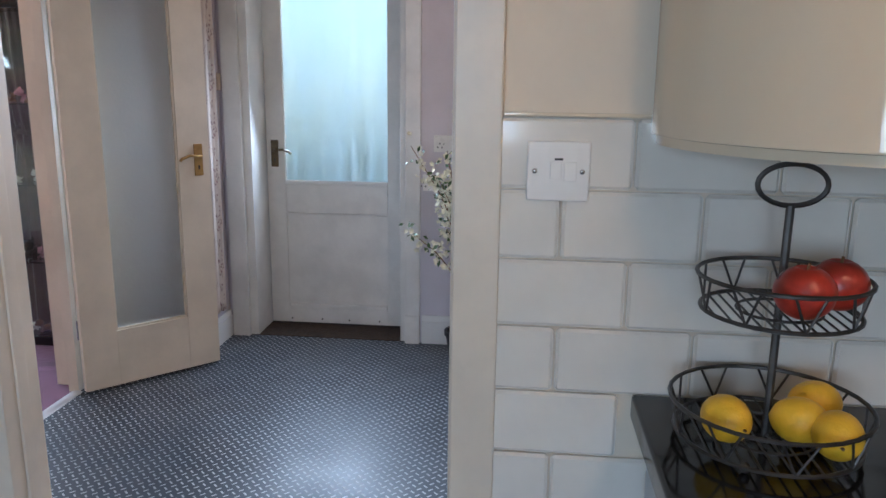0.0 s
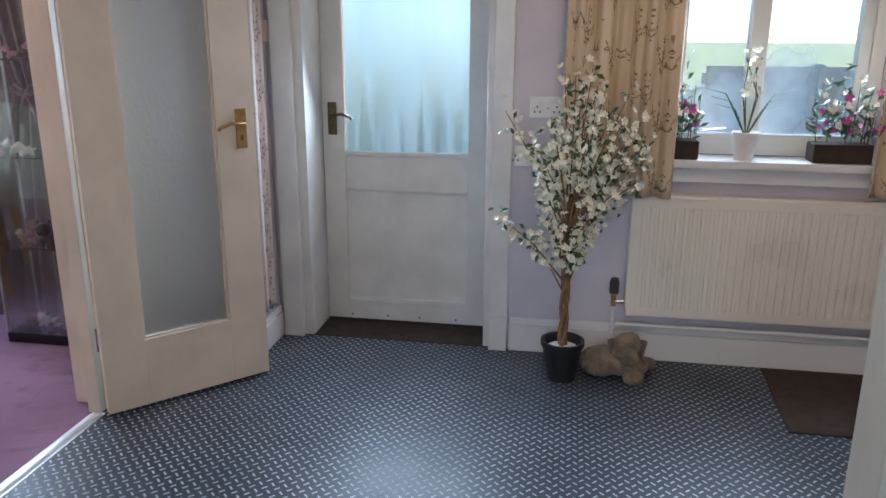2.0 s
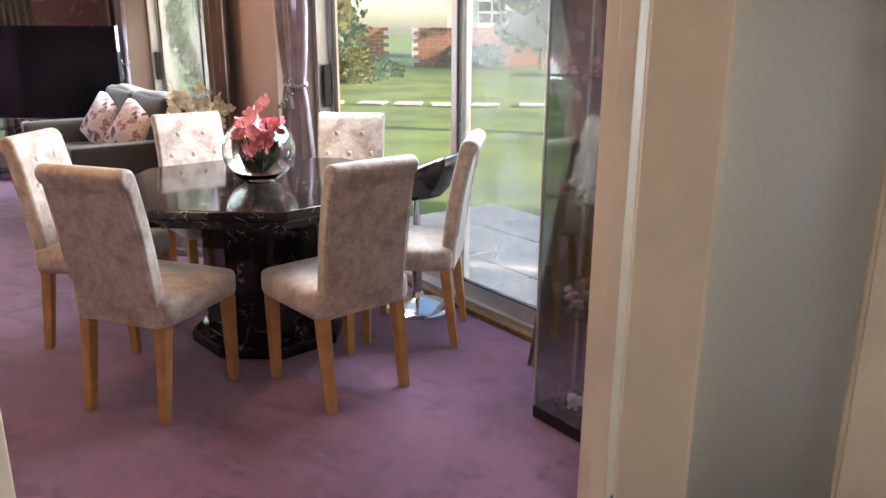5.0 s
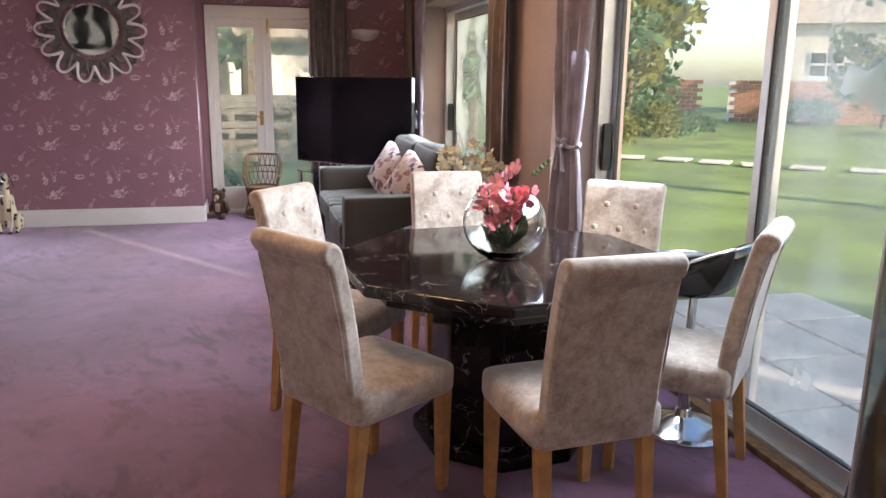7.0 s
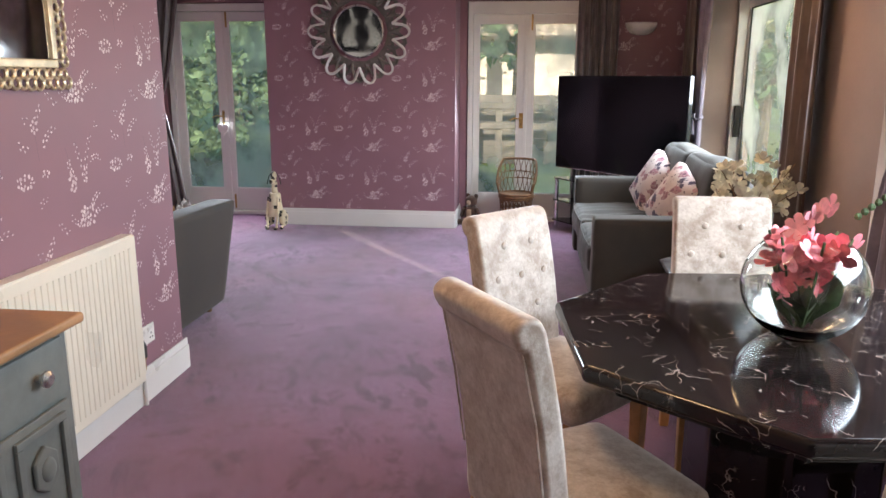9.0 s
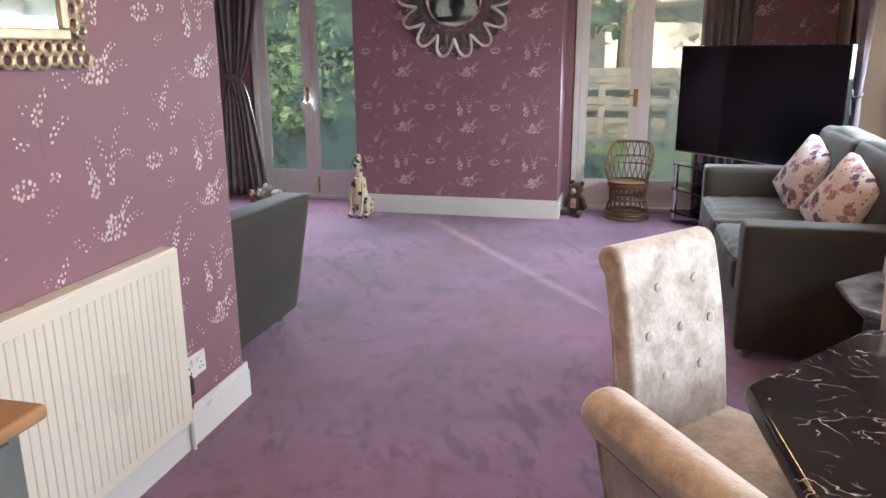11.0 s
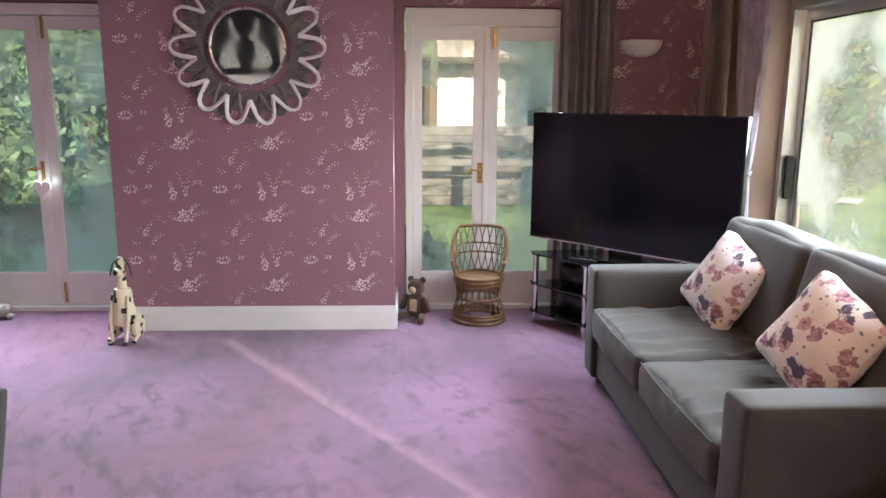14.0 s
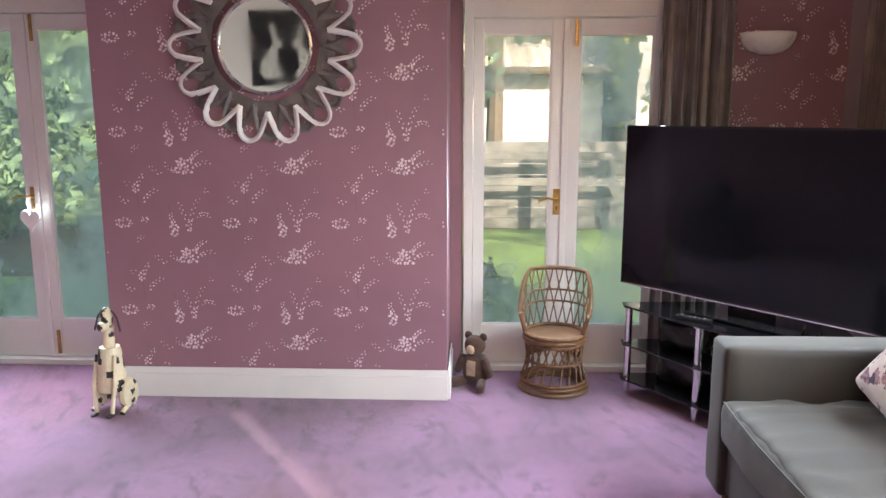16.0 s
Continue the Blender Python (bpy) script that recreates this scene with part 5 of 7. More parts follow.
# ---- lounge things ----
# television on its corner stand
TV = pose(-7.58, 4.262, 0, 0, 0, 41.2)
t = thing("television", TV @ pose(0, 0, 0.505), "large black flat-screen television on a glass corner stand", "television")
part("bezel", box(-0.765, 0.765, -0.03, 0.02, 0.07, 0.945, 0.006), BLACK_GLOSS, t)
part("screen", box(-0.752, 0.752, -0.034, -0.0305, 0.092, 0.934), SCREEN, t, "dark glossy screen", 0)
part("rear_housing", box(-0.5, 0.5, 0.02, 0.07, 0.12, 0.7, 0.02), BLACK_GLOSS, t)
part("lower_trim", box(-0.76, 0.76, -0.036, -0.0305, 0.072, 0.079, 0.001), CHROME, t, "thin chrome trim")
part("pedestal", prism([(-0.30, -0.11), (0.30, -0.11), (0.22, 0.12), (-0.22, 0.12)], 0.0, 0.014, "z", 0.004), BLACK_GLOSS, t)
part("neck", box(-0.12, 0.12, 0.0, 0.03, 0.014, 0.13, 0.006), BLACK_GLOSS, t)
t = thing("tv_stand", TV, "black glass corner television stand with chrome legs", "tv stand")
DARK_GLASS = plain("black_glass", (0.006, 0.006, 0.007), 0.04, var=0.1, scale=4, bump=0.0)
shelf = [(-0.66, -0.14), (-0.60, -0.20), (-0.15, -0.25), (0.15, -0.25), (0.60, -0.20), (0.66, -0.14), (0.35, 0.25), (-0.35, 0.25)]
for z in (0.085, 0.28, 0.49):
    part("shelf", prism(shelf, z, z + 0.010, "z", 0.002), DARK_GLASS, t, "black glass shelf")
for x, y in ((-0.60, -0.155), (-0.14, -0.205), (0.14, -0.205), (0.60, -0.155), (-0.30, 0.21), (0.30, 0.21)):
    bm = bmesh.new()
    for a, b, r in ((0.0, 0.085, 0.02), (0.096, 0.28, 0.02), (0.291, 0.49, 0.02), (0.078, 0.085, 0.032), (0.273, 0.28, 0.032), (0.483, 0.49, 0.032)):
        lathe([(r, a), (r, b)], 16, bm, pose(x, y, 0))
    part("leg", bm, CHROME, t, "chrome tube leg")
t = thing("media_box", TV @ pose(0.1, -0.02, 0.2915), "black media player box on the stand shelf", "media player")
part("casing", box(-0.2, 0.2, -0.12, 0.12, 0, 0.055, 0.005), BLACK_GLOSS, t)
part("front_strip", box(-0.18, 0.18, -0.122, -0.1205, 0.012, 0.02), SILVER, t)
t = thing("black_bag", TV @ pose(-0.34, 0.02, 0.0955), "crumpled black plastic bag on the lower shelf", "bag")
part("body", soft(0.30, 0.22, 0.17, 0.06, 11, 0.0, 0.03, 12, 3, m=pose(0, 0, 0.092)), DARK_BAG, t)
t = thing("black_bag", TV @ pose(-0.33, 0.0, 0.2915), "crumpled black plastic bag on the middle shelf", "bag")
part("body", soft(0.26, 0.20, 0.15, 0.05, 11, 0.0, 0.03, 14, 5, m=pose(0, 0, 0.084)), DARK_BAG, t)
t = thing("remote_control", TV @ pose(-0.2, -0.17, 0.5005, 0, 0, 12), "black remote control on the glass stand", "remote")
part("casing", box(-0.09, 0.09, -0.02, 0.02, 0, 0.016, 0.004), BLACK_POT, t)
for k in range(6):
    part("key", box(-0.07 + 0.024 * k, -0.058 + 0.024 * k, -0.008, 0.008, 0.0162, 0.019), SILVER, t)

# wicker child's chair
t = thing("wicker_chair", pose(-8.0, 3.36, 0, 0, 0, -12), "small brown wicker armchair by the glazed doors", "chair")
n = 22
ring = lambda r, z, k: (r * math.cos(2 * math.pi * k / n), r * math.sin(2 * math.pi * k / n), z)
for r, z, w in ((0.185, 0.012, 0.014), (0.18, 0.04, 0.010), (0.178, 0.06, 0.010), (0.15, 0.17, 0.009), (0.155, 0.27, 0.010), (0.165, 0.295, 0.014), (0.165, 0.32, 0.012)):
    part("hoop", tube([ring(r, z, k) for k in range(n)], w, 7, close=True), WICKER, t)
for k in range(n):
    part("cane", tube([ring(0.182, 0.06, k), ring(0.152, 0.16, k + 0.5), ring(0.152, 0.2, k + 0.5), ring(0.163, 0.29, k)], 0.005, 5), WICKER, t)
    part("cane", tube([ring(0.15, 0.17, k), ring(0.158, 0.28, k + 1)], 0.005, 5), WICKER, t)
part("seat", lathe([(0.0, 0.318), (0.12, 0.32), (0.16, 0.315), (0.16, 0.30), (0.0, 0.30)], n), WICKER, t)


def back_at(q, s):
    """A point on the chair's wrap-round back: q from -1 to 1 round it, s from 0 to 1 up it."""
    a = q * 1.9
    top = 0.33 + 0.32 * max(0.0, 1 - (abs(q) / 1.02) ** 2.6) + 0.10 * max(0, 1 - abs(q))
    top = min(top, 0.645)
    top = max(top, 0.43)
    z = 0.32 + (top - 0.32) * s
    r = 0.163 + 0.03 * s
    return (-r * math.cos(a), r * math.sin(a), z)


part("top_rim", tube([back_at(-1, 0)] + [back_at(-1 + 2 * k / 24, 1) for k in range(25)] + [back_at(1, 0)], 0.012, 8), WICKER, t)
for s in (0.42, 0.62):
    part("back_hoop", tube([back_at(-0.95 + 1.9 * k / 16, s) for k in range(17)], 0.006, 6), WICKER, t)
for k in range(13):
    for d in (-0.22, 0.22):
        q0 = -0.95 + 1.9 * k / 12
        q1 = max(-0.98, min(0.98, q0 + d))
        part("cane", tube([back_at(q0, 0), back_at((q0 + q1) / 2, 0.5), back_at(q1, 1)], 0.004, 5), WICKER, t)

# plain stuffed bear, spotted dog ornament and small toys
bm = bmesh.new()
soft(0.15, 0.12, 0.17, 0.07, 7, 0.0, 0.006, 20, 1, bm, pose(0, 0, 0.10))
ball(0.062, 14, bm, pose(0, -0.01, 0.235), (1, 0.92, 0.95))
for s in (-1, 1):
    ball(0.024, 10, bm, pose(s * 0.047, 0, 0.285), (1, 0.6, 1))
    soft(0.05, 0.14, 0.055, 0.026, 5, 0, 0.003, 20, 2, bm, pose(s * 0.075, -0.08, 0.03, 0, 0, s * 22))
    soft(0.045, 0.05, 0.12, 0.022, 5, 0, 0.003, 20, 3, bm, pose(s * 0.085, -0.025, 0.12, 0, s * -22, 0))
ball(0.028, 10, bm, pose(0, -0.058, 0.222))
toy = solid("teddy_bear", bm, TEDDY, "brown plush teddy bear sitting on the carpet", "teddy bear", 60, "")
toy.matrix_basis = pose(-8.02, 2.925, 0, 0, 0, 62)
toy.data.materials.append(TEDDY_PALE)
for p in toy.data.polygons:
    c = p.center
    if (c.y < -0.05 and abs(c.x) < 0.035 and 0.06 < c.z < 0.16) or (c.y < -0.066 and c.z > 0.19):
        p.material_index = 1

bm = bmesh.new()
lathe([(0.075, 0.12), (0.07, 0.2), (0.055, 0.33), (0.05, 0.345)], 20, bm)
for s in (-1, 1):
    tube([(s * 0.05, -0.03, 0.31), (s * 0.06, -0.06, 0.16), (s * 0.045, -0.075, 0.01)], 0.011, 8, bm)
    ball(0.02, 8, bm, pose(s * 0.045, -0.088, 0.01), (0.9, 1.5, 0.5))
    lathe([(0.0, -0.02), (0.065, -0.018), (0.072, 0.0), (0.065, 0.018), (0.0, 0.02)], 18, bm, pose(s * 0.075, 0.02, 0.10, 0, 90, 0) @ Matrix.Diagonal((1.15, 0.9, 1, 1)))
    tube([(s * 0.08, 0.0, 0.04), (s * 0.085, -0.05, 0.012)], 0.014, 8, bm)
lathe([(0.03, 0.34), (0.026, 0.42), (0.03, 0.45)], 14, bm)
ball(0.036, 12, bm, pose(0, -0.005, 0.50), (0.85, 0.9, 1.5))
soft(0.05, 0.06, 0.05, 0.022, 4, bm=bm, m=pose(0, -0.035, 0.46))
dog = solid("dog_ornament", bm, SPOT_CREAM, "cream painted metal dog ornament with black spots", "ornament", 50, "")
dog.matrix_basis = pose(-7.56, 1.06, 0, 0, 0, 78)
dog.data.materials.append(SPOT_BLACK)
bm = bmesh.new()
bm.from_mesh(dog.data)
bmesh.ops.subdivide_edges(bm, edges=[e for e in bm.edges if e.calc_length() > 0.014], cuts=3, use_grid_fill=True)
bm.faces.ensure_lookup_table()
spots = [bm.faces[random.randrange(len(bm.faces))].calc_center_median() for k in range(60)]
for f in bm.faces:
    c = f.calc_center_median()
    if any((c - s).length < 0.016 for s in spots) or (c.z < 0.02):
        f.material_index = 1
for s in (-1, 1):
    q0 = len(bm.faces)
    tube([(s * 0.028, 0.0, 0.535), (s * 0.055, 0.0, 0.50), (s * 0.075, -0.005, 0.43)], 0.012, 7, bm, flat=0.4)
    bm.faces.ensure_lookup_table()
    for f in bm.faces[q0:]:
        f.material_index = 1
bm.to_mesh(dog.data)
bm.free()


def small_animal(name, m, mat, label, k=1.0):
    bm = bmesh.new()
    soft(0.07, 0.13, 0.08, 0.035, 5, 0, 0.006, 25, 1, bm, pose(0, 0.02, 0.05))
    ball(0.042, 10, bm, pose(0, -0.055, 0.11))
    ball(0.02, 8, bm, pose(0, -0.092, 0.10))
    for s in (-1, 1):
        ball(0.016, 8, bm, pose(s * 0.03, -0.05, 0.145), (0.7, 0.5, 1.2))
        tube([(s * 0.028, -0.03, 0.05), (s * 0.03, -0.045, 0.006)], 0.015, 7, bm)
        ball(0.02, 8, bm, pose(s * 0.035, 0.06, 0.018), (1, 1.4, 0.8))
    tube([(0, 0.08, 0.05), (0, 0.115, 0.075)], 0.008, 6, bm)
    bm.transform(Matrix.Scale(k, 4))
    ob = solid(name, bm, mat, label, "ornament", 60, "")
    ob.matrix_basis = m
    return ob


GREY_TOY = plain("pale_grey_plush", (0.30, 0.27, 0.24), 0.95, var=0.35, scale=30, fine=200, bump=0.7)
TAN_TOY = plain("tan_plush", (0.30, 0.17, 0.08), 0.95, var=0.3, scale=30, fine=200, bump=0.7)
small_animal("toy_dog", pose(-8.02, 0.0, 0, 0, 0, 60), GREY_TOY, "pale grey plush toy dog on the carpet", 1.25)
small_animal("toy_dog", pose(-7.95, -0.06, 0, 0, 0, 75), GREY_TOY, "small grey plush toy dog on the carpet", 0.95)
small_animal("toy_dog", pose(-7.96, -0.17, 0, 0, 0, 95), TAN_TOY, "tan plush toy dog beside the grey ones", 0.85)

# sunburst mirror of laths on the chimney breast
t = thing("lath_mirror", pose(-7.79, 1.866, 1.845, 0, 2.0, 0), "round mirror in a woven star of grey and white laths", "mirror")
part("mirror_glass", lathe([(0.0, 0.030), (0.224, 0.030), (0.228, 0.024), (0.0, 0.020)], 48, m=pose(0, 0, 0, 0, 90, 0)), MIRROR, t, "clear mirror disc")
part("mirror_rim", tube([(0.034, 0.232 * math.cos(2 * math.pi * k / 48), 0.232 * math.sin(2 * math.pi * k / 48)) for k in range(48)], 0.008, 8, close=True), SILVER, t, "thin silver rim")
for k in range(14):
    a, b = 2 * math.pi * k / 14 - math.pi / 2, 2 * math.pi * (k + 4) / 14 - math.pi / 2
    p0, p1 = Vector((0.018 + 0.004 * (k % 2), 0.455 * math.cos(a), 0.455 * math.sin(a))), Vector((0.010 + 0.004 * (k % 2), 0.455 * math.cos(b), 0.455 * math.sin(b)))
    d = (p1 - p0).normalized()
    w = Vector((0, -d.z, d.y)) * 0.016
    bm = bmesh.new()
    vs = [bm.verts.new(p) for p in (p0 - w, p1 - w, p1 + w, p0 + w)]
    f = bm.faces.new(vs)
    top = bmesh.ops.extrude_face_region(bm, geom=[f])["geom"]
    for v in top:
        if isinstance(v, bmesh.types.BMVert):
            v.co.x += 0.006
    part("lath", bm, GREY_LATH, t, smooth=0)
for k in range(14):
    c = 2 * math.pi * (k + 0.5) / 14 - math.pi / 2
    pts = []
    for u, r in ((-0.5, 0.325), (-0.42, 0.36), (-0.30, 0.42), (-0.22, 0.455), (-0.1, 0.475), (0.0, 0.48), (0.1, 0.475), (0.22, 0.455), (0.30, 0.42), (0.42, 0.36), (0.5, 0.325)):
        q = c + u * 2 * math.pi / 14
        pts.append((0.033, r * math.cos(q), r * math.sin(q)))
    part("white_lath", tube(pts, 0.0165, 6, flat=0.5), WHITE_LATH, t, "white painted lath loop")


for k in range(14):
    c = 2 * math.pi * k / 14 - math.pi / 2
    pts = []
    for u, r in ((-0.5, 0.29), (-0.40, 0.35), (-0.28, 0.41), (-0.15, 0.448), (0.0, 0.46), (0.15, 0.448), (0.28, 0.41), (0.40, 0.35), (0.5, 0.29)):
        q = c + u * 2 * math.pi / 14
        pts.append((0.026, r * math.cos(q), r * math.sin(q)))
    part("grey_loop", tube(pts, 0.0145, 6, bm=None, flat=0.4), GREY_LATH, t, "grey painted lath loop")


def sconce(m):
    t = thing("wall_light", m, "half-bowl cream plaster wall light", "wall light")
    bm = bmesh.new()
    rows = []
    for j in range(9):
        q = math.pi / 2 * j / 8
        r, z = 0.15 * math.cos(q) ** 0.8 if j < 8 else 0.012, -0.115 * math.sin(q)
        rows.append([bm.verts.new((0.13 * r / 0.15 * math.sin(math.pi * k / 20), -r * math.cos(math.pi * k / 20), z)) for k in range(21)])
    for a, b in zip(rows, rows[1:]):
        for k in range(20):
            bm.faces.new((a[k], a[k + 1], b[k + 1], b[k]))
    ob = part("shade", bm, CERAMIC, t)
    ob.modifiers.new("wall", "SOLIDIFY").thickness = 0.006
    part("back_plate", box(0.0, 0.008, -0.05, 0.05, -0.08, -0.01, 0.002), CERAMIC, t)
    return t


sconce(pose(-8.28, 4.505, 1.945))
sconce(pose(-8.28, -0.72, 1.945))

# heart charm on the door handle
t = thing("heart_charm", pose(-8.235, 0.305, 0.90), "white fabric heart hanging on the door handle", "ornament")
heart = []
for k in range(24):
    q = 2 * math.pi * k / 24
    heart.append((0.0042 * 16 * math.sin(q) ** 3 * 0.9, 0.0042 * (13 * math.cos(q) - 5 * math.cos(2 * q) - 2 * math.cos(3 * q) - math.cos(4 * q)) * 1.1))
part("heart", prism(heart, -0.012, 0.012, "x", 0.006, 2), CERAMIC, t)
part("ribbon", tube([(0, 0, 0.02), (0.0, -0.02, 0.10), (0.005, -0.005, 0.125)], 0.002, 5), CERAMIC, t)


def radiator(name, x0, x1, y0, y1, z0, z1, label, valve):
    """A panel radiator with pressed ribs; its back towards y0."""
    t = thing(name, pose(0, 0, 0), label, "radiator")
    lo, hi = min(y0, y1), max(y0, y1)
    s = 1 if y1 > y0 else -1
    part("panel", box(x0, x1, min(y1, y1 - s * 0.022), max(y1, y1 - s * 0.022), z0, z1, 0.006, 3), RAD_PAINT, t)
    ribs = bmesh.new()
    k = x0 + 0.05
    while k < x1 - 0.04:
        prism([(k - 0.014, y1 - s * 0.004), (k - 0.008, y1 + s * 0.0035), (k + 0.008, y1 + s * 0.0035), (k + 0.014, y1 - s * 0.004)], z0 + 0.04, z1 - 0.045, "z", bm=ribs)
        k += 0.0335
    part("ribs", ribs, RAD_PAINT, t)
    part("top_grille", box(x0 + 0.001, x1 - 0.001, lo + 0.004, hi - 0.004, z1 - 0.008, z1 + 0.006, 0.003), RAD_PAINT, t)
    part("side_cover", box(x0 - 0.004, x0 + 0.004, lo, hi, z0 + 0.03, z1, 0.002), RAD_PAINT, t)
    part("side_cover", box(x1 - 0.004, x1 + 0.004, lo, hi, z0 + 0.03, z1, 0.002), RAD_PAINT, t)
    part("bracket", box((x0 + x1) / 2 - 0.02, (x0 + x1) / 2 + 0.02, min(y0, y0 + s * 0.03), max(y0, y0 + s * 0.03), z0 + 0.1, z1 - 0.1), RAD_PAINT, t)
    vx, vy = valve, (y0 + y1) / 2
    v = part("valve", lathe([(0.012, 0.0), (0.012, 0.05), (0.019, 0.055), (0.019, 0.10), (0.016, 0.115)], 14, m=pose(vx, vy, z0 + 0.03)), BRASS, t, "brass valve with dark cap")
    part("valve_cap", lathe([(0.02, 0.06), (0.021, 0.105), (0.015, 0.125)], 14, m=pose(vx, vy, z0 + 0.03)), GASKET, v)
    part("tail_pipe", tube([(vx, vy, 0.0), (vx, vy, z0 + 0.04)], 0.009, 10), WHITE, t, "white painted copper pipe")
    part("link_pipe", tube([(vx, vy, z0 + 0.05), (vx + (0.05 if vx < x0 + 0.02 else -0.05), vy, z0 + 0.05)], 0.009, 10), CHROME, t)
    return t


radiator("radiator", 1.475, 2.75, 5.0, 4.925, 0.22, 0.745, "cream ribbed panel radiator under the window", 1.425)
part("pipe_run", tube([(1.44, 4.955, 0.17), (2.9, 4.955, 0.17)], 0.009, 10), WHITE, thing("heating_pipe", pose(0, 0, 0), "white painted heating pipe along the wall", "pipe"))
radiator("radiator", -3.535, -2.36, 1.78, 1.842, 0.135, 0.782, "cream ribbed panel radiator on the wallpapered wall", -3.575)


def socket(m, label, w=0.146):
    t = thing("wall_socket", m, label, "socket")
    part("plate", box(-w / 2, w / 2, 0, 0.01, -0.043, 0.043, 0.003), CERAMIC, t)
    for s in (-1, 1):
        part("rocker", box(s * 0.018 - 0.006, s * 0.018 + 0.006, 0.0105, 0.014, 0.014, 0.032), CERAMIC, t)
        for dx, dz in ((0, 0.002), (-0.011, -0.018), (0.011, -0.018)):
            part("pin_hole", box(s * 0.04 + dx - 0.003, s * 0.04 + dx + 0.003, 0.0102, 0.0108, dz - 0.005, dz + 0.004), GASKET, t, smooth=0)
    return t


socket(pose(-3.66, 1.78, 0.295), "white double plug socket on the wallpaper")
socket(pose(1.105, 5.0, 1.09, 0, 0, 180), "white double plug socket on the lilac wall")
socket(pose(1.02, 5.0, 0.885, 0, 0, 180), "white single plug socket behind the tree", 0.086)
t = thing("light_switch", pose(-0.052, 5.0, 1.335, 0, 0, 180), "cream light switch plate beside the garden door", "switch")
t.matrix_basis = pose(-0.1005, 4.975, 1.39, 0, 0, 180)
part("plate", box(-0.012, 0.012, 0, 0.008, -0.043, 0.043, 0.002), CREAM_WALL, t)

# sideboard
t = thing("sideboard", pose(-2.3, 1.81, 0), "grey painted sideboard with brown wooden top and carved doors", "sideboard")
part("body", box(0.0, 1.05, 0.0, 0.515, 0.06, 0.822, 0.004), GREY_PAINT, t)
part("top", box(-0.03, 1.08, 0.0, 0.555, 0.823, 0.85, 0.009, 3), PINE, t, "brown polished wooden top")
part("plinth", box(0.02, 1.03, 0.02, 0.495, 0.0, 0.0595), GREY_PAINT, t)
for k in range(2):
    x = 0.03 + 0.505 * k
    dr = part("drawer", box(x, x + 0.485, 0.5155, 0.528, 0.655, 0.805, 0.005), GREY_PAINT, t)
    for q in (0.11, 0.375):
        part("knob", lathe([(0.008, 0), (0.008, 0.014), (0.02, 0.02), (0.021, 0.028), (0.012, 0.036)], 18, m=pose(x + q, 0.528, 0.735, -90, 0, 0)), SILVER, dr, "pewter knob")
    do = part("door", box(x, x + 0.485, 0.5155, 0.527, 0.08, 0.64, 0.004), GREY_PAINT, t)
    for q in (0.03, 0.265):
        fr = bmesh.new()
        for a in ((q, q + 0.19, 0.60, 0.62), (q, q + 0.19, 0.10, 0.12), (q, q + 0.02, 0.12, 0.60), (q + 0.17, q + 0.19, 0.12, 0.60)):
            box(x + a[0], x + a[1], 0.5275, 0.539, a[2], a[3], 0.003, bm=fr)
        part("door_moulding", fr, GREY_PAINT, do)
        for z in (0.51, 0.36, 0.21):
            cx = x + q + 0.095
            part("carving", prism([(cx + 0.05 * math.cos(radians(30 + 60 * k2)), z + 0.062 * math.sin(radians(30 + 60 * k2))) for k2 in range(6)], 0.5275, 0.540, "y", 0.005), GREY_PAINT, do)
            part("rosette", ball(0.026, 12, scale=(1, 0.45, 1.2), m=pose(cx, 0.540, z)), GREY_PAINT, do)

# mirror in a border of rings
t = thing("ring_mirror", pose(-3.275, 1.78, 1.382), "wall mirror framed in pale gold rings", "mirror")
WM, HM = 0.95, 0.72
part("mirror_glass", box(0.105, WM - 0.105, 0.006, 0.016, 0.105, HM - 0.105), MIRROR, t, smooth=0)
for n, a in enumerate(((0.075, WM - 0.075, 0.075, 0.105), (0.075, WM - 0.075, HM - 0.105, HM - 0.075), (0.075, 0.105, 0.105, HM - 0.105), (WM - 0.105, WM - 0.075, 0.105, HM - 0.105))):
    part("inner_frame", box(a[0], a[1], 0.004, 0.026, a[2], a[3], 0.005), GOLD_RING, t, "pale gold inner frame")


def ring_at(x, z, r):
    part("ring", tube([(x + r * math.cos(2 * math.pi * k / 14), 0.016, z + r * math.sin(2 * math.pi * k / 14)) for k in range(14)], 0.0065, 6, close=True), GOLD_RING, t)


random.seed(5)
x = 0.02
while x < WM - 0.02:
    for z0 in (0.0, HM - 0.075):
        r = random.uniform(0.015, 0.024)
        ring_at(x, z0 + 0.0255, r), ring_at(x + 0.02, z0 + 0.055, 0.030 - r * 0.6)
    x += 0.041
z = 0.1
while z < HM - 0.09:
    for x0 in (0.0, WM - 0.075):
        r = random.uniform(0.015, 0.024)
        ring_at(x0 + 0.024, z, r), ring_at(x0 + 0.055, z + 0.02, 0.030 - r * 0.6)
    z += 0.041

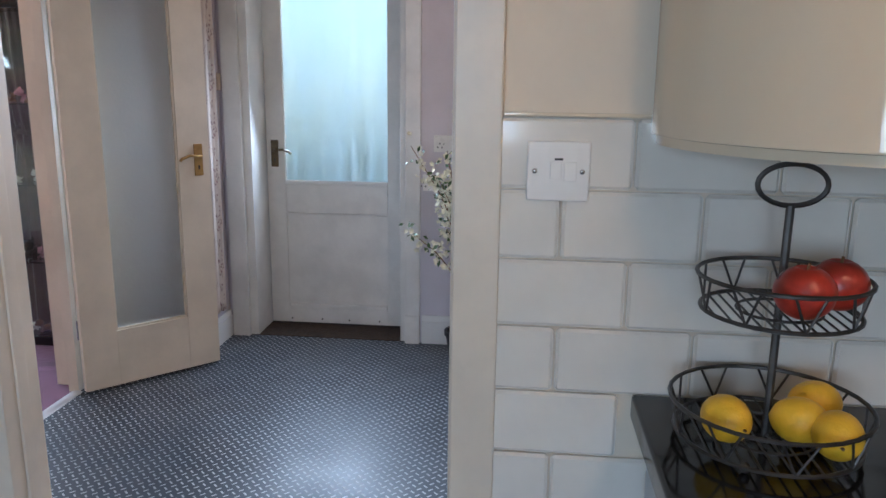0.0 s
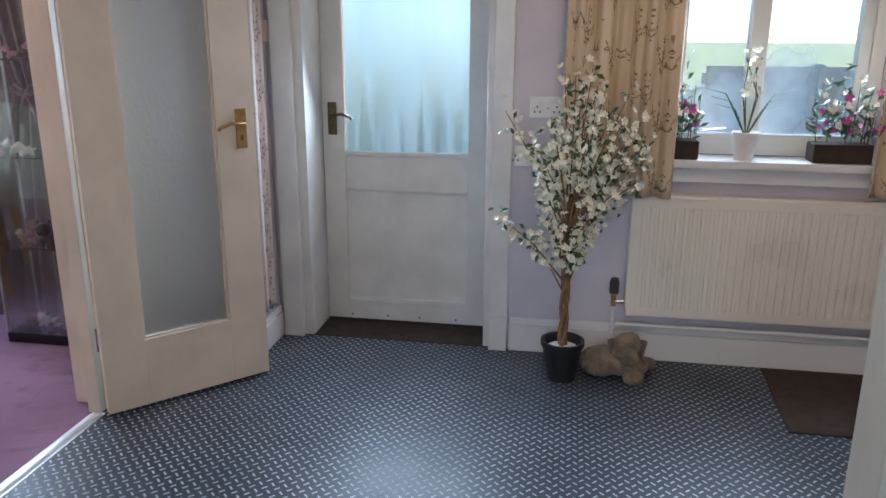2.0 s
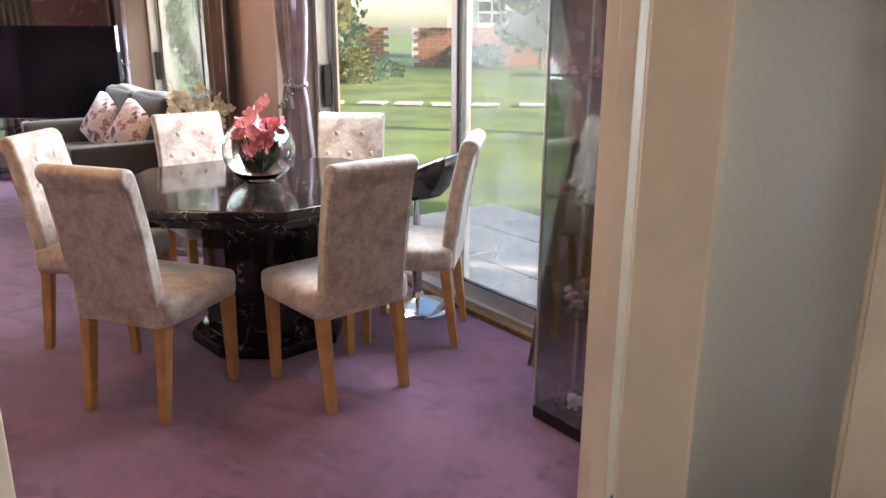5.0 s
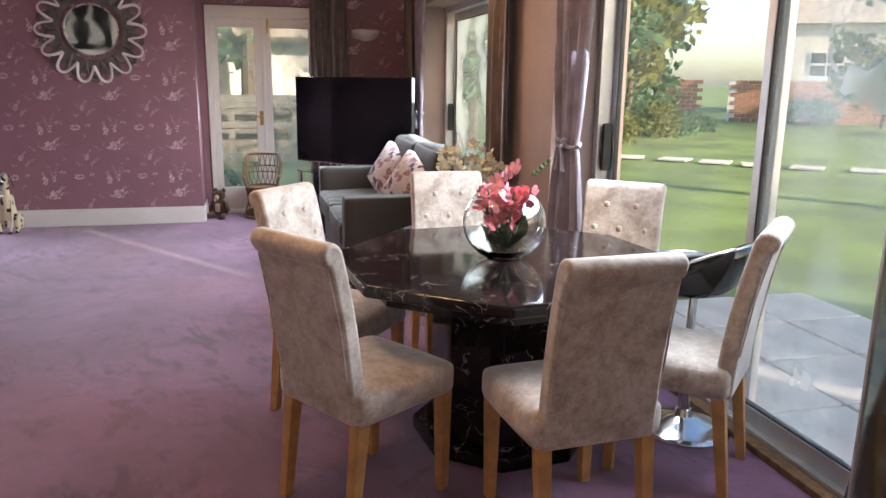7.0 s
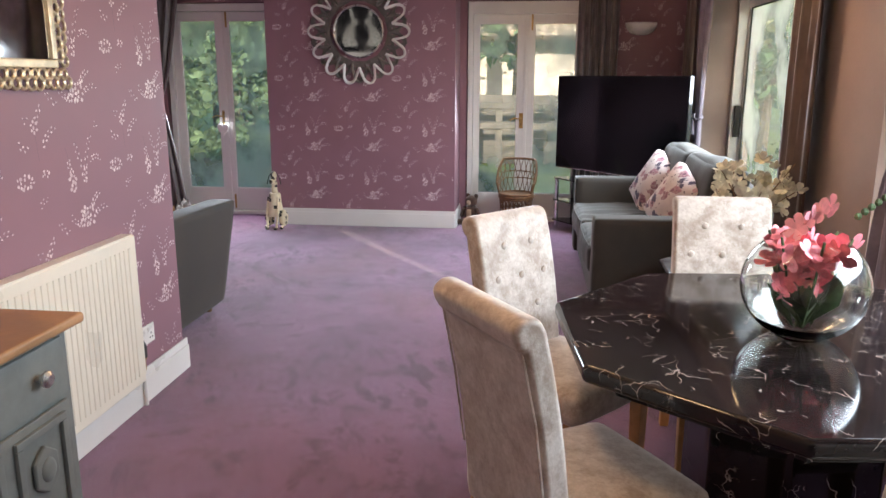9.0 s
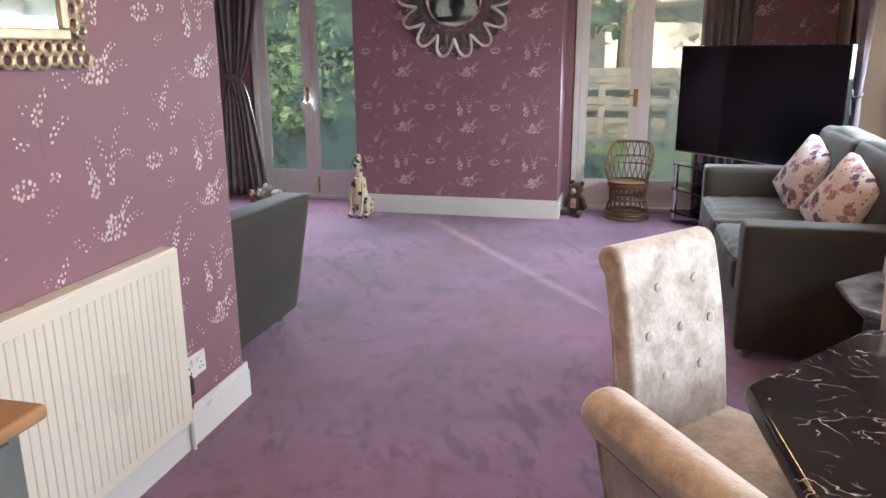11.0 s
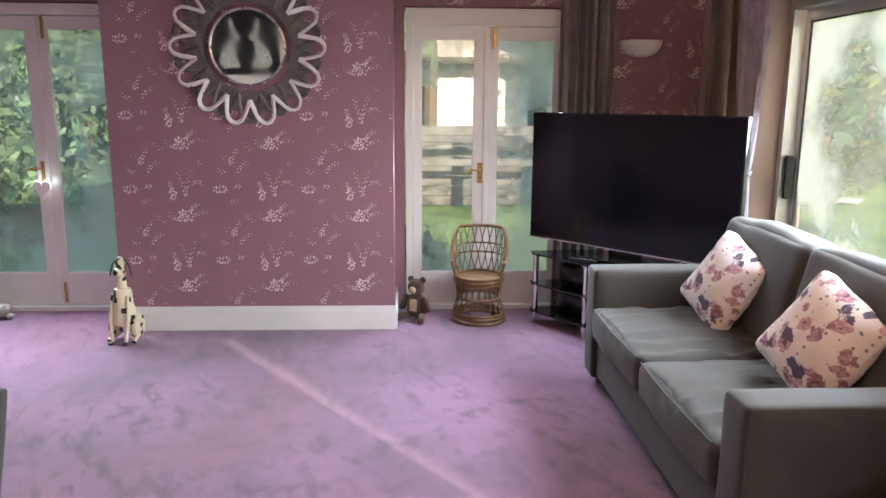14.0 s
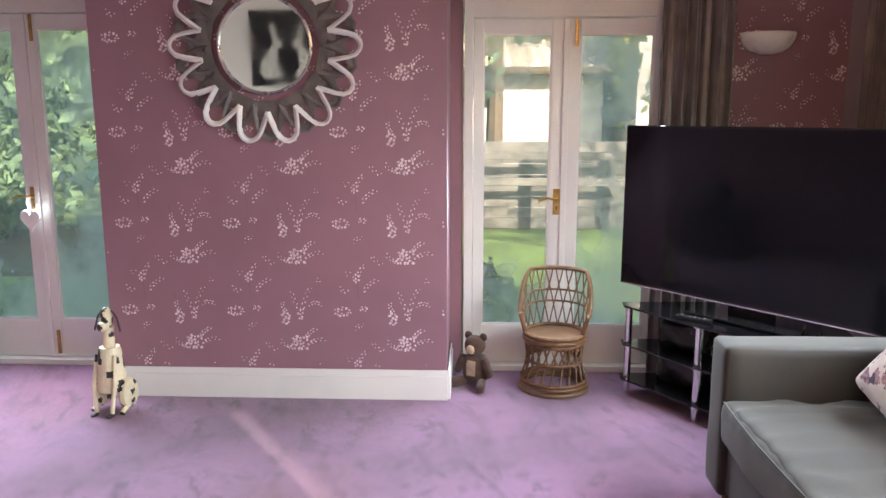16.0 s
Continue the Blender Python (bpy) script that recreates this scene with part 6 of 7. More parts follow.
# hare print on the return wall
t = thing("hare_print", pose(-4.02, 1.08, 1.52), "black square print of two patterned hares", "picture")
part("canvas", box(-0.025, 0.0, -0.37, 0.37, 0, 0.72, 0.003), PAPER, t)
for s in (-1, 1):
    body = bmesh.new()
    prism([(s * a, b) for a, b in ((0.06, 0.08), (0.24, 0.07), (0.29, 0.14), (0.26, 0.25), (0.17, 0.36), (0.14, 0.41), (0.17, 0.58), (0.13, 0.61), (0.10, 0.47), (0.05, 0.42), (0.06, 0.38), (0.10, 0.35), (0.11, 0.2), (0.07, 0.12))], -0.0275, -0.0255, "x", bm=body)
    part("hare_shape", body, HARE, t, smooth=0)

# chandelier
t = thing("chandelier", pose(-4.9, 3.75, 1.91), "gilt ceiling chandelier with lit candle bulbs", "chandelier")
part("stem", lathe([(0.0, 0.0), (0.03, 0.015), (0.045, 0.04), (0.025, 0.075), (0.012, 0.09), (0.012, 0.48), (0.05, 0.49), (0.055, 0.508)], 18), BRASS, t)
for k in range(5):
    q = 2 * math.pi * k / 5
    d = Vector((math.cos(q), math.sin(q), 0))
    part("arm", tube([d * 0.03 + Vector((0, 0, 0.05)), d * 0.09 + Vector((0, 0, 0.015)), d * 0.16 + Vector((0, 0, 0.03)), d * 0.18 + Vector((0, 0, 0.08))], 0.007, 8), BRASS, t, "curved gilt arm")
    part("cup", lathe([(0.012, 0), (0.03, 0.015), (0.012, 0.02), (0.012, 0.06)], 14, m=Matrix.Translation(d * 0.18 + Vector((0, 0, 0.08)))), BRASS, t)
    part("bulb", lathe([(0.01, 0), (0.017, 0.02), (0.014, 0.045), (0.0, 0.065)], 12, m=Matrix.Translation(d * 0.18 + Vector((0, 0, 0.14)))), BULB, t, "glowing candle bulb")

# glass display cabinet with ornaments
t = thing("display_cabinet", pose(-1.31, 4.67, 0), "tall glass display cabinet of ornaments on a black base", "cabinet")
CW, CD, CH = 0.44, 0.22, 1.78
part("base", box(0, CW, 0, CD, 0, 0.05, 0.004), BLACK_GLOSS, t)
part("top", box(0, CW, 0, CD, CH - 0.05, CH, 0.004), BLACK_GLOSS, t)
for nm, b in (("front_glass", (0.003, CW - 0.003, 0.002, 0.006)), ("side_glass", (0.002, 0.006, 0.008, CD - 0.002)), ("side_glass", (CW - 0.006, CW - 0.002, 0.008, CD - 0.002))):
    g = part(nm, box(b[0], b[1], b[2], b[3], 0.051, CH - 0.051), SHELF_GLASS, t, "clear glass panel", 0)
    g.visible_shadow = False
for z in (0.455, 0.862, 1.272):
    part("shelf", box(0.008, CW - 0.008, 0.008, CD - 0.004, z - 0.006, z, 0.001), glass("shelf_edge_glass", 0.02, (0.75, 0.9, 0.85)) if z < 0.5 else bpy.data.materials["shelf_edge_glass"], t, "green-edged glass shelf")
for x, y in ((0.004, 0.004), (CW - 0.004, 0.004), (0.004, CD - 0.004), (CW - 0.004, CD - 0.004)):
    part("corner_bead", box(x - 0.004, x + 0.004, y - 0.004, y + 0.004, 0.05, CH - 0.05), ALU, t)
random.seed(11)
TINTS = [CERAMIC, plain("pink_glaze", (0.62, 0.34, 0.40), 0.25, var=0.2, scale=40), plain("brown_glaze", (0.20, 0.11, 0.06), 0.3, var=0.3, scale=40), plain("blue_glaze", (0.25, 0.30, 0.42), 0.25, var=0.3, scale=40), SPOT_BLACK]
for z in (0.0505, 0.4555, 0.8625, 1.2725):
    for k in range(6):
        x, y = -1.31 + 0.05 + 0.068 * k, 4.67 + random.uniform(0.05, 0.16)
        small_animal("figurine", pose(x, y, z, 0, 0, random.uniform(-60, 60)), TINTS[random.choice((0, 0, 0, 1, 1, 3, 2))], "small glazed animal figurine on a glass shelf", random.uniform(0.32, 0.5))
small_animal("figurine", pose(-1.07, 4.73, 0.4555, 0, 0, 10), SPOT_BLACK, "black and white glazed dog figurine", 0.8)
small_animal("figurine", pose(-1.20, 4.80, 0.4555, 0, 0, 40), TINTS[2], "brown glazed dog figurine", 0.75)

# ---- hall things ----


def blossom_tree():
    random.seed(21)
    t = thing("blossom_tree", pose(1.215, 4.735, 0), "artificial white blossom tree in a black plastic pot", "plant")
    part("pot", lathe([(0.0, 0.0), (0.062, 0.0), (0.082, 0.145), (0.09, 0.148), (0.09, 0.17), (0.08, 0.17), (0.076, 0.13), (0.0, 0.13)], 28), BLACK_POT, t, "black plastic pot")
    part("pebbles", ball(0.07, 14, m=pose(0, 0, 0.13), scale=(1, 1, 0.25)), CERAMIC, t, "pale pebbles")
    twist = bmesh.new()
    for s in (0, 2.1, 4.2):
        tube([(0.013 * math.cos(s + k * 0.75), 0.013 * math.sin(s + k * 0.75), 0.13 + 0.045 * k) for k in range(12)], 0.010, 7, twist, taper=0.006)
    part("trunk", twist, BARK, t, "twisted brown stems")
    tips = []
    for k in range(40):
        q = random.uniform(0, 6.28)
        h = random.uniform(0.60, 1.24)
        w = 0.25 * min(1.0, 0.35 + (h - 0.55) * 2.2) * math.sqrt(max(0.12, 1 - ((h - 0.95) / 0.36) ** 2))
        rr = w * random.uniform(0.35, 1.0)
        tips.append(Vector((0.03 + rr * 1.05 * math.cos(q), rr * 0.6 * math.sin(q), h)))
    tips += [Vector((-0.26, -0.03, 1.10)), Vector((-0.22, 0.02, 1.02)), Vector((-0.27, -0.05, 0.69)), Vector((-0.16, -0.02, 0.60)), Vector((0.27, 0, 0.98)), Vector((0.26, 0.02, 0.83)), Vector((0.06, 0, 1.26)), Vector((0.0, 0, 1.22))]
    fl, lv = bmesh.new(), bmesh.new()
    for e in tips:
        s = Vector((0, 0, min(0.62, max(0.36, e.z - 0.28))))
        mid = (s + e) / 2 + Vector((0, 0, 0.03))
        part("limb", tube([s, mid, e], 0.0045, 5, taper=0.0015), BARK, t)
        for j in range(30):
            u = random.uniform(0.35, 1.03)
            p = s.lerp(mid, u * 2) if u < 0.5 else mid.lerp(e, u * 2 - 1)
            p = p + Vector((random.gauss(0, 0.022), random.gauss(0, 0.022), random.gauss(0, 0.022)))
            if j % 3:
                flower(fl, p, random.uniform(0.011, 0.019), 5, rnd_dir(-0.4) + Vector((0, -0.6, 0)), 0.5)
            else:
                leaf(lv, p, rnd_dir(-0.6), random.uniform(0.025, 0.045), 0.28)
    part("blossoms", fl, PETAL, t, "cream white silk blossoms", 0)
    part("leaves", lv, LEAF, t, "dark green silk leaves", 0)


blossom_tree()
bm = bmesh.new()
soft(0.26, 0.14, 0.10, 0.05, 9, 0.01, 0.018, 16, 1, bm, pose(0, 0, 0.055))
soft(0.12, 0.12, 0.11, 0.05, 7, 0, 0.015, 18, 2, bm, pose(0.05, -0.01, 0.135))
ball(0.035, 10, bm, pose(0.06, -0.075, 0.115))
for s in (-1, 1):
    soft(0.035, 0.02, 0.07, 0.01, 4, 0, 0.006, 20, 4, bm, pose(0.05 + s * 0.06, -0.02, 0.135, 0, s * 10, 0))
    soft(0.09, 0.06, 0.05, 0.024, 5, 0, 0.008, 20, 5, bm, pose(0.11 - 0.03 * s, -0.08 * s, 0.026))
toy = solid("plush_dog", bm, STONE_TOY, "shaggy brown plush dog lying on the floor", "soft toy", 60, "")
toy.matrix_basis = pose(1.43, 4.80, 0)
bm = prism([(2.03, 4.40), (2.06, 4.955), (3.05, 4.955), (3.05, 4.40)], 0.0005, 0.010, "z", 0.004)
solid("door_mat", bm, MAT_BROWN, "dark brown ribbed mat on the vinyl", "mat", 40, "")
bm = box(0.70, 3.19, 2.4, 4.97, 0.0004, 0.0022)
solid("vinyl_sheet", bm, VINYL, "second sheet of tread-plate vinyl with a straight seam", "floor")


def potted(m, kind, label):
    random.seed(hash_of(kind))
    t = thing("window_plant", m, label, "plant")
    fl, lv = bmesh.new(), bmesh.new()
    if kind == "white":
        part("pot", lathe([(0.0, 0), (0.036, 0.0), (0.05, 0.10), (0.053, 0.10), (0.053, 0.112), (0.045, 0.112), (0.04, 0.09), (0.0, 0.09)], 24), CERAMIC, t, "white ceramic pot")
        for k in range(4):
            tube([(0, 0, 0.09), (random.uniform(-0.03, 0.03), 0, 0.25), (random.uniform(-0.05, 0.04), 0, 0.40)], 0.003, 5, lv)
        for k in range(16):
            flower(fl, Vector((random.gauss(-0.01, 0.025), random.gauss(0, 0.02), random.uniform(0.22, 0.43))), random.uniform(0.016, 0.026), 5, rnd_dir() + Vector((0, -0.5, 0)))
        for s in (-1, 1):
            for k in range(3):
                tube([(0, 0, 0.09), (s * (0.05 + 0.02 * k), 0, 0.2 + 0.03 * k), (s * (0.13 + 0.02 * k), 0, 0.22 + 0.03 * k)], 0.004, 5, lv, flat=0.3, taper=0.001)
        part("blossoms", fl, PETAL, t, "white orchid petals", 0)
    else:
        w = 0.11 if kind == "wide" else 0.05
        part("trough", box(-w, w, -0.05, 0.05, 0, 0.075, 0.006), MAT_BROWN, t, "dark brown planter")
        dark = bmesh.new()
        for k in range(130 if kind == "wide" else 60):
            p = Vector((random.uniform(-w, w) * 1.05, random.gauss(0, 0.025), 0.09 + abs(random.gauss(0, 0.10))))
            leaf(lv, p, rnd_dir(0.1), random.uniform(0.03, 0.06), 0.22)
            if k % 3 == 0:
                flower(fl if k % 2 else dark, p + Vector((0, -0.02, 0.03)), random.uniform(0.012, 0.02), 5, rnd_dir() + Vector((0, -0.6, 0)))
        for k in range(9):
            x = random.uniform(-w, w)
            tube([(x, 0, 0.07), (x * 1.15, 0, random.uniform(0.2, 0.3))], 0.002, 4, lv)
        part("blossoms", fl, MAGENTA, t, "magenta silk flowers", 0)
        part("pale_blossoms", dark, PETAL, t, "pale silk flowers", 0)
    part("leaves", lv, LEAF, t, "green silk leaves", 0)
    return t


def hash_of(s):
    return sum(ord(c) for c in s)


potted(pose(1.895, 4.975, 0.8985), "white", "white orchid in a white pot on the window sill")
potted(pose(2.255, 4.985, 0.8985), "wide", "planter of magenta and white silk flowers on the sill")
potted(pose(1.665, 4.985, 0.8985), "slim", "small planter of magenta silk flowers on the sill")

# ---- kitchen things ----
t = thing("base_cabinet", pose(0, 0, 0), "grey kitchen base cabinets under a black worktop", "cabinet")
part("carcass", box(1.715, 2.355, -1.0, 2.19, 0.12, 0.899, 0.003), GREY_PAINT, t)
part("kickboard", box(1.76, 2.355, -1.0, 2.19, 0.0, 0.1195), GREY_PAINT, t)
for k in range(5):
    do = part("door", box(1.695, 1.7145, -0.98 + 0.632 * k, -0.355 + 0.632 * k, 0.13, 0.89, 0.003), plain("pale_grey_door", (0.46, 0.50, 0.53), 0.3, var=0.05, scale=3) if k == 0 else bpy.data.materials["pale_grey_door"], t)
    part("handle", tube([(1.69, -0.95 + 0.632 * k, 0.79), (1.67, -0.95 + 0.632 * k, 0.79), (1.67, -0.8 + 0.632 * k, 0.79), (1.69, -0.8 + 0.632 * k, 0.79)], 0.006, 8), CHROME, do)
solid("worktop", box(1.668, 2.355, -1.02, 2.192, 0.90, 0.94, 0.006, 3), BLACK_STONE, "polished black stone kitchen worktop", "worktop", 40, "")
out = [(2.355, 2.192), (2.355, 1.87)] + [(1.97 - 0.30 * math.sin(q), 2.17 - 0.30 * math.cos(q)) for q in [math.pi / 2 * k / 12 for k in range(13)]] + [(1.67, 2.192)]
t = thing("wall_cabinet", pose(0, 0, 0), "cream high-gloss wall cabinet with a curved end door", "cabinet")
part("carcass", prism(out, 1.335, 2.1, "z", 0.003), CREAM, t)
part("light_rail", prism([(a + 0.006 * (a < 2.3), b - 0.004 + 0.012 * (b < 2.15)) for a, b in out], 1.322, 1.3345, "z"), CREAM, t)
t = thing("spur_switch", pose(1.542, 2.194, 1.279), "white fused spur switch on cream tiles", "switch")
part("plate", box(-0.045, 0.045, -0.011, 0, -0.043, 0.043, 0.003), CERAMIC, t)
part("rocker", box(-0.012, 0.004, -0.0145, -0.0112, -0.012, 0.014, 0.001), CERAMIC, t)
part("fuse_holder", box(0.008, 0.026, -0.0135, -0.0112, -0.014, 0.014, 0.001), CERAMIC, t)
for x in (-0.034, 0.034):
    part("screw", ball(0.004, 8, scale=(1, 0.5, 1), m=pose(x, -0.0112, 0)), CHROME, t)
part("neon", box(-0.006, 0.006, -0.0118, -0.0112, 0.016, 0.019), GASKET, t)

FX, FY, FZ = 1.822, 2.05, 0.9405
t = thing("fruit_stand", pose(FX, FY, FZ), "two-tier dark wire fruit stand on the worktop", "fruit stand")


def wire_basket(r, z, h):
    k = part("basket", tube([(r * math.cos(2 * math.pi * k / 32), r * math.sin(2 * math.pi * k / 32), z + h) for k in range(32)], 0.003, 6, close=True), STEEL, t, "dark wire basket")
    part("lower_ring", tube([(r * 0.93 * math.cos(2 * math.pi * k / 32), r * 0.93 * math.sin(2 * math.pi * k / 32), z) for k in range(32)], 0.003, 6, close=True), STEEL, k)
    part("middle_ring", tube([(r * 0.5 * math.cos(2 * math.pi * k / 24), r * 0.5 * math.sin(2 * math.pi * k / 24), z) for k in range(24)], 0.002, 6, close=True), STEEL, k)
    for n in range(18):
        a, b = 2 * math.pi * n / 18, 2 * math.pi * (n + (0.5 if n % 2 else -0.5)) / 18
        part("wire", tube([(r * 0.93 * math.cos(b), r * 0.93 * math.sin(b), z), (r * math.cos(a), r * math.sin(a), z + h)], 0.0018, 5), STEEL, k)
    for n in range(13):
        x = -r * 0.85 + r * 1.7 * n / 12
        y = math.sqrt(max(0, (r * 0.93) ** 2 - x * x))
        part("floor_wire", tube([(x, -y, z), (x, y, z)], 0.0016, 5), STEEL, k)


wire_basket(0.125, 0.014, 0.045)
wire_basket(0.103, 0.183, 0.045)
part("pole", tube([(0, 0, 0.01), (0, 0, 0.318)], 0.0055, 8), STEEL, t)
part("handle_loop", tube([(0.042 * math.cos(2 * math.pi * k / 24), 0, 0.344 + 0.026 * math.sin(2 * math.pi * k / 24)) for k in range(24)], 0.0035, 6, close=True), STEEL, t)
for k in range(3):
    part("foot", ball(0.007, 8, m=pose(0.10 * math.cos(2.1 * k), 0.10 * math.sin(2.1 * k), 0.007)), STEEL, t)


def fruit(name, x, y, z, r, mat, label, long=1.0, turn=0):
    th = thing(name, pose(FX + x, FY + y, FZ + z, 90, 0, turn) if long > 1 else pose(FX + x, FY + y, FZ + z), label, "fruit")
    if long > 1:
        prof = [(r * math.sin(q) if 0 < k < 12 else 0.0, -r * long * math.cos(q) * (1.04 if k in (0, 12) else 1)) for k, q in enumerate([math.pi * k / 12 for k in range(13)])]
    else:
        prof = [(0.0, -r * 0.78)] + [(r * math.sin(q) * (1.0), -r * 0.92 * math.cos(q)) for q in [0.3 + 2.45 * k / 12 for k in range(13)]] + [(0.0, r * 0.66)]
    part("skin", lathe(prof, 22), mat, th)
    part("stalk", tube([(0, 0, r * (long if long > 1 else 0.64)), (0.002, 0, r * (long + 0.12 if long > 1 else 1.0))], 0.002, 5), BARK, th)


for x, y, a in ((-0.062, -0.035, 20), (0.03, -0.03, 70), (0.062, -0.068, -15), (0.07, 0.03, 100)):
    fruit("lemon", x, y, 0.047, 0.030, LEMON, "yellow lemon in the lower wire basket", 1.18, a)
fruit("apple", 0.010, -0.050, 0.221, 0.036, APPLE, "red apple in the upper wire basket")
fruit("apple", 0.066, -0.005, 0.221, 0.036, APPLE, "red apple in the upper wire basket")

# ---- outdoors ----
bm = bmesh.new()
bmesh.ops.create_grid(bm, x_segments=80, y_segments=80, size=200)
for v in bm.verts:
    d = max(0, math.hypot(v.co.x + 3, v.co.y - 3) - 14)
    v.co.z = -0.2 + 0.004 * d + 0.04 * noise.noise(v.co * 0.15)
solid("ground", bm, GRASS, "mown green lawn reaching to the horizon", "lawn")
patio = solid("patio", box(-4.6, 3.2, 5.42, 7.3, -0.3, -0.13), GROUT, "pale paved patio beside the house", "pavement")
slab = mesh_of("slab", box(-0.295, 0.295, -0.295, 0.295, 0, 0.035, 0.006, 1), PAVING, 0)
for i in range(13):
    for j in range(3):
        ob = new("slab", slab)
        ob.parent, ob.matrix_basis = patio, pose(-4.28 + 0.605 * i, 5.74 + 0.605 * j, -0.13, 0.4 * math.sin(i * 3 + j), 0.4 * math.cos(i + j * 2), 0)
path = thing("stepping_path", pose(0, 0, -0.165), "line of pale stepping stones across the lawn", "path", kind="structure")
for i in range(13):
    ob = new("slab", slab)
    ob.parent, ob.matrix_basis = path, pose(-15.6 + 0.62 * i, 10.4 + 0.72 * i + 0.2 * math.sin(i), 0, 0, 0, 50 + 9 * math.sin(i * 2))

random.seed(31)


def foliage(bm, c, rx, ry, rz, n, size):
    """Many small leaves on the shell and inside of a lumpy clump."""
    for k in range(n):
        d = rnd_dir(-1)
        s = random.uniform(0.55, 1.05) * (1 + 0.35 * noise.noise(d * 2.3 + c))
        p = c + Vector((d.x * rx * s, d.y * ry * s, d.z * rz * s))
        a = rnd_dir(-1)
        b = a.orthogonal().normalized()
        q = size * random.uniform(0.5, 1.3)
        bm.faces.new([bm.verts.new(v) for v in (p - a * q, p - b * q * 0.5, p + a * q, p + b * q * 0.5)])


def shrub(x, y, r, h, mat, label, n=700, size=0.07, z=-0.2):
    t = thing("shrub", pose(x, y, z), label, "shrub")
    bm, st = bmesh.new(), bmesh.new()
    for k in range(5):
        c = Vector((random.uniform(-0.5, 0.5) * r, random.uniform(-0.5, 0.5) * r, h * random.uniform(0.35, 0.7)))
        foliage(bm, c, r * 0.6, r * 0.6, h * 0.42, n // 5, size)
        tube([(0, 0, 0), c * 0.6, c], 0.02, 5, st, taper=0.008)
    part("stems", st, TRUNK, t)
    part("leaves", bm, mat, t, smooth=0)


def tree(x, y, h, r, mat, label, n=1500, size=0.16, clear=0.35, z=-0.2):
    t = thing("tree", pose(x, y, z), label, "tree")
    st, bm = bmesh.new(), bmesh.new()
    tube([(0, 0, -0.1), (0.05, 0.03, h * 0.3), (-0.04, 0.02, h * 0.6), (0, 0, h * 0.85)], 0.035 * h ** 0.8, 8, st, taper=0.01 * h)
    for k in range(11):
        q, u = random.uniform(0, 6.28), random.uniform(clear, 0.95)
        w = r * (1.15 - 0.75 * abs(u - 0.5)) * random.uniform(0.5, 0.9)
        e = Vector((w * math.cos(q), w * math.sin(q), h * u + 0.1 * h))
        tube([(0, 0, h * u * 0.75), e * 0.55 + Vector((0, 0, h * u * 0.4)), e], 0.012 * h ** 0.8, 5, st, taper=0.005)
        foliage(bm, e, r * 0.5, r * 0.5, h * 0.13, n // 11, size)
    part("trunk", st, TRUNK, t)
    part("crown", bm, mat, t, smooth=0)


# woods west of the house
for k in range(15):
    x, y = random.uniform(-22, -15.5), -8 + 0.8 * k + random.uniform(-0.5, 0.5)
    tree(x, y, random.uniform(5.5, 8.5), random.uniform(1.4, 2.2), LIT_WOOD_LEAF, "tall green woodland tree beyond the lawn", 1300, 0.22, 0.22)
for k in range(10):
    shrub(random.uniform(-15.5, -13.5), -5.5 + 0.75 * k, random.uniform(0.6, 1.0), random.uniform(0.5, 1.1), LIT_WOOD_LEAF, "rough green undergrowth at the wood's edge", 600, 0.10)
for k in range(9):
    shrub(random.uniform(-15.6, -13.8), -9.2 + 1.0 * k, random.uniform(1.2, 1.7), random.uniform(3.5, 5.5), LIT_WOOD_LEAF, "tall dense evergreen at the edge of the lawn", 2600, 0.13)
shrub(-10.4, 0.55, 0.45, 0.75, HEDGE, "low rounded evergreen shrub near the doors", 900, 0.05)
solid("flower_bed", box(-15, -11.6, -6.5, 2.4, -0.3, -0.14), EARTH, "rough brown earth bed at the wood's edge", "ground")
# barn with corrugated roof, fence and grey gable wall seen through the doors beside the television
t = thing("barn", pose(-17.5, 3.6, -0.2), "pale rendered barn with a corrugated roof", "barn")
part("wall", box(-3, 0, -2.2, 1.55, 0, 2.5, 0.02), RENDER_WALL, t)
bm = bmesh.new()
rows = []
for i in range(2):
    rows.append([bm.verts.new((0.5 - 3.8 * i, -2.4 + 0.06 * j, 2.45 + 1.35 * i + 0.035 * math.sin(j * 1.5708))) for j in range(70)])
for j in range(69):
    bm.faces.new((rows[0][j], rows[0][j + 1], rows[1][j + 1], rows[1][j]))
ob = part("roof", bm, SHED_ROOF, t, "corrugated sheet roof", 60)
ob.modifiers.new("sheet", "SOLIDIFY").thickness = 0.03
part("gutter", tube([(0.55, -2.4, 2.42), (0.55, 1.75, 2.42)], 0.07, 8), TRUNK, t)
t = thing("paddock_fence", pose(-14.6, 3.2, -0.2), "weathered post and rail fence with boards behind", "fence")
for k in range(4):
    part("post", box(-0.06, 0.06, -1.5 + 1.15 * k, -1.38 + 1.15 * k, 0, 1.25, 0.01), FENCE, t)
for z in (0.72, 1.08):
    part("rail", box(0.06, 0.12, -1.8, 2.2, z, z + 0.11, 0.015), FENCE, t)
board = mesh_of("board", box(-0.02, 0.0, -1.9, 2.05, 0, 0.158, 0.006, 1), FENCE, 0)
for k in range(8):
    ob = new("board", board)
    ob.parent, ob.matrix_basis = t, pose(-0.55, 0, 0.02 + 0.162 * k)
t = thing("garden_wall", pose(-16.4, 5.62, -0.2), "tall pale grey boundary wall beside the barn", "wall")
part("wall", box(-4.5, 0.0, -0.12, 0.12, 0, 3.3, 0.02), RENDER_WALL, t)
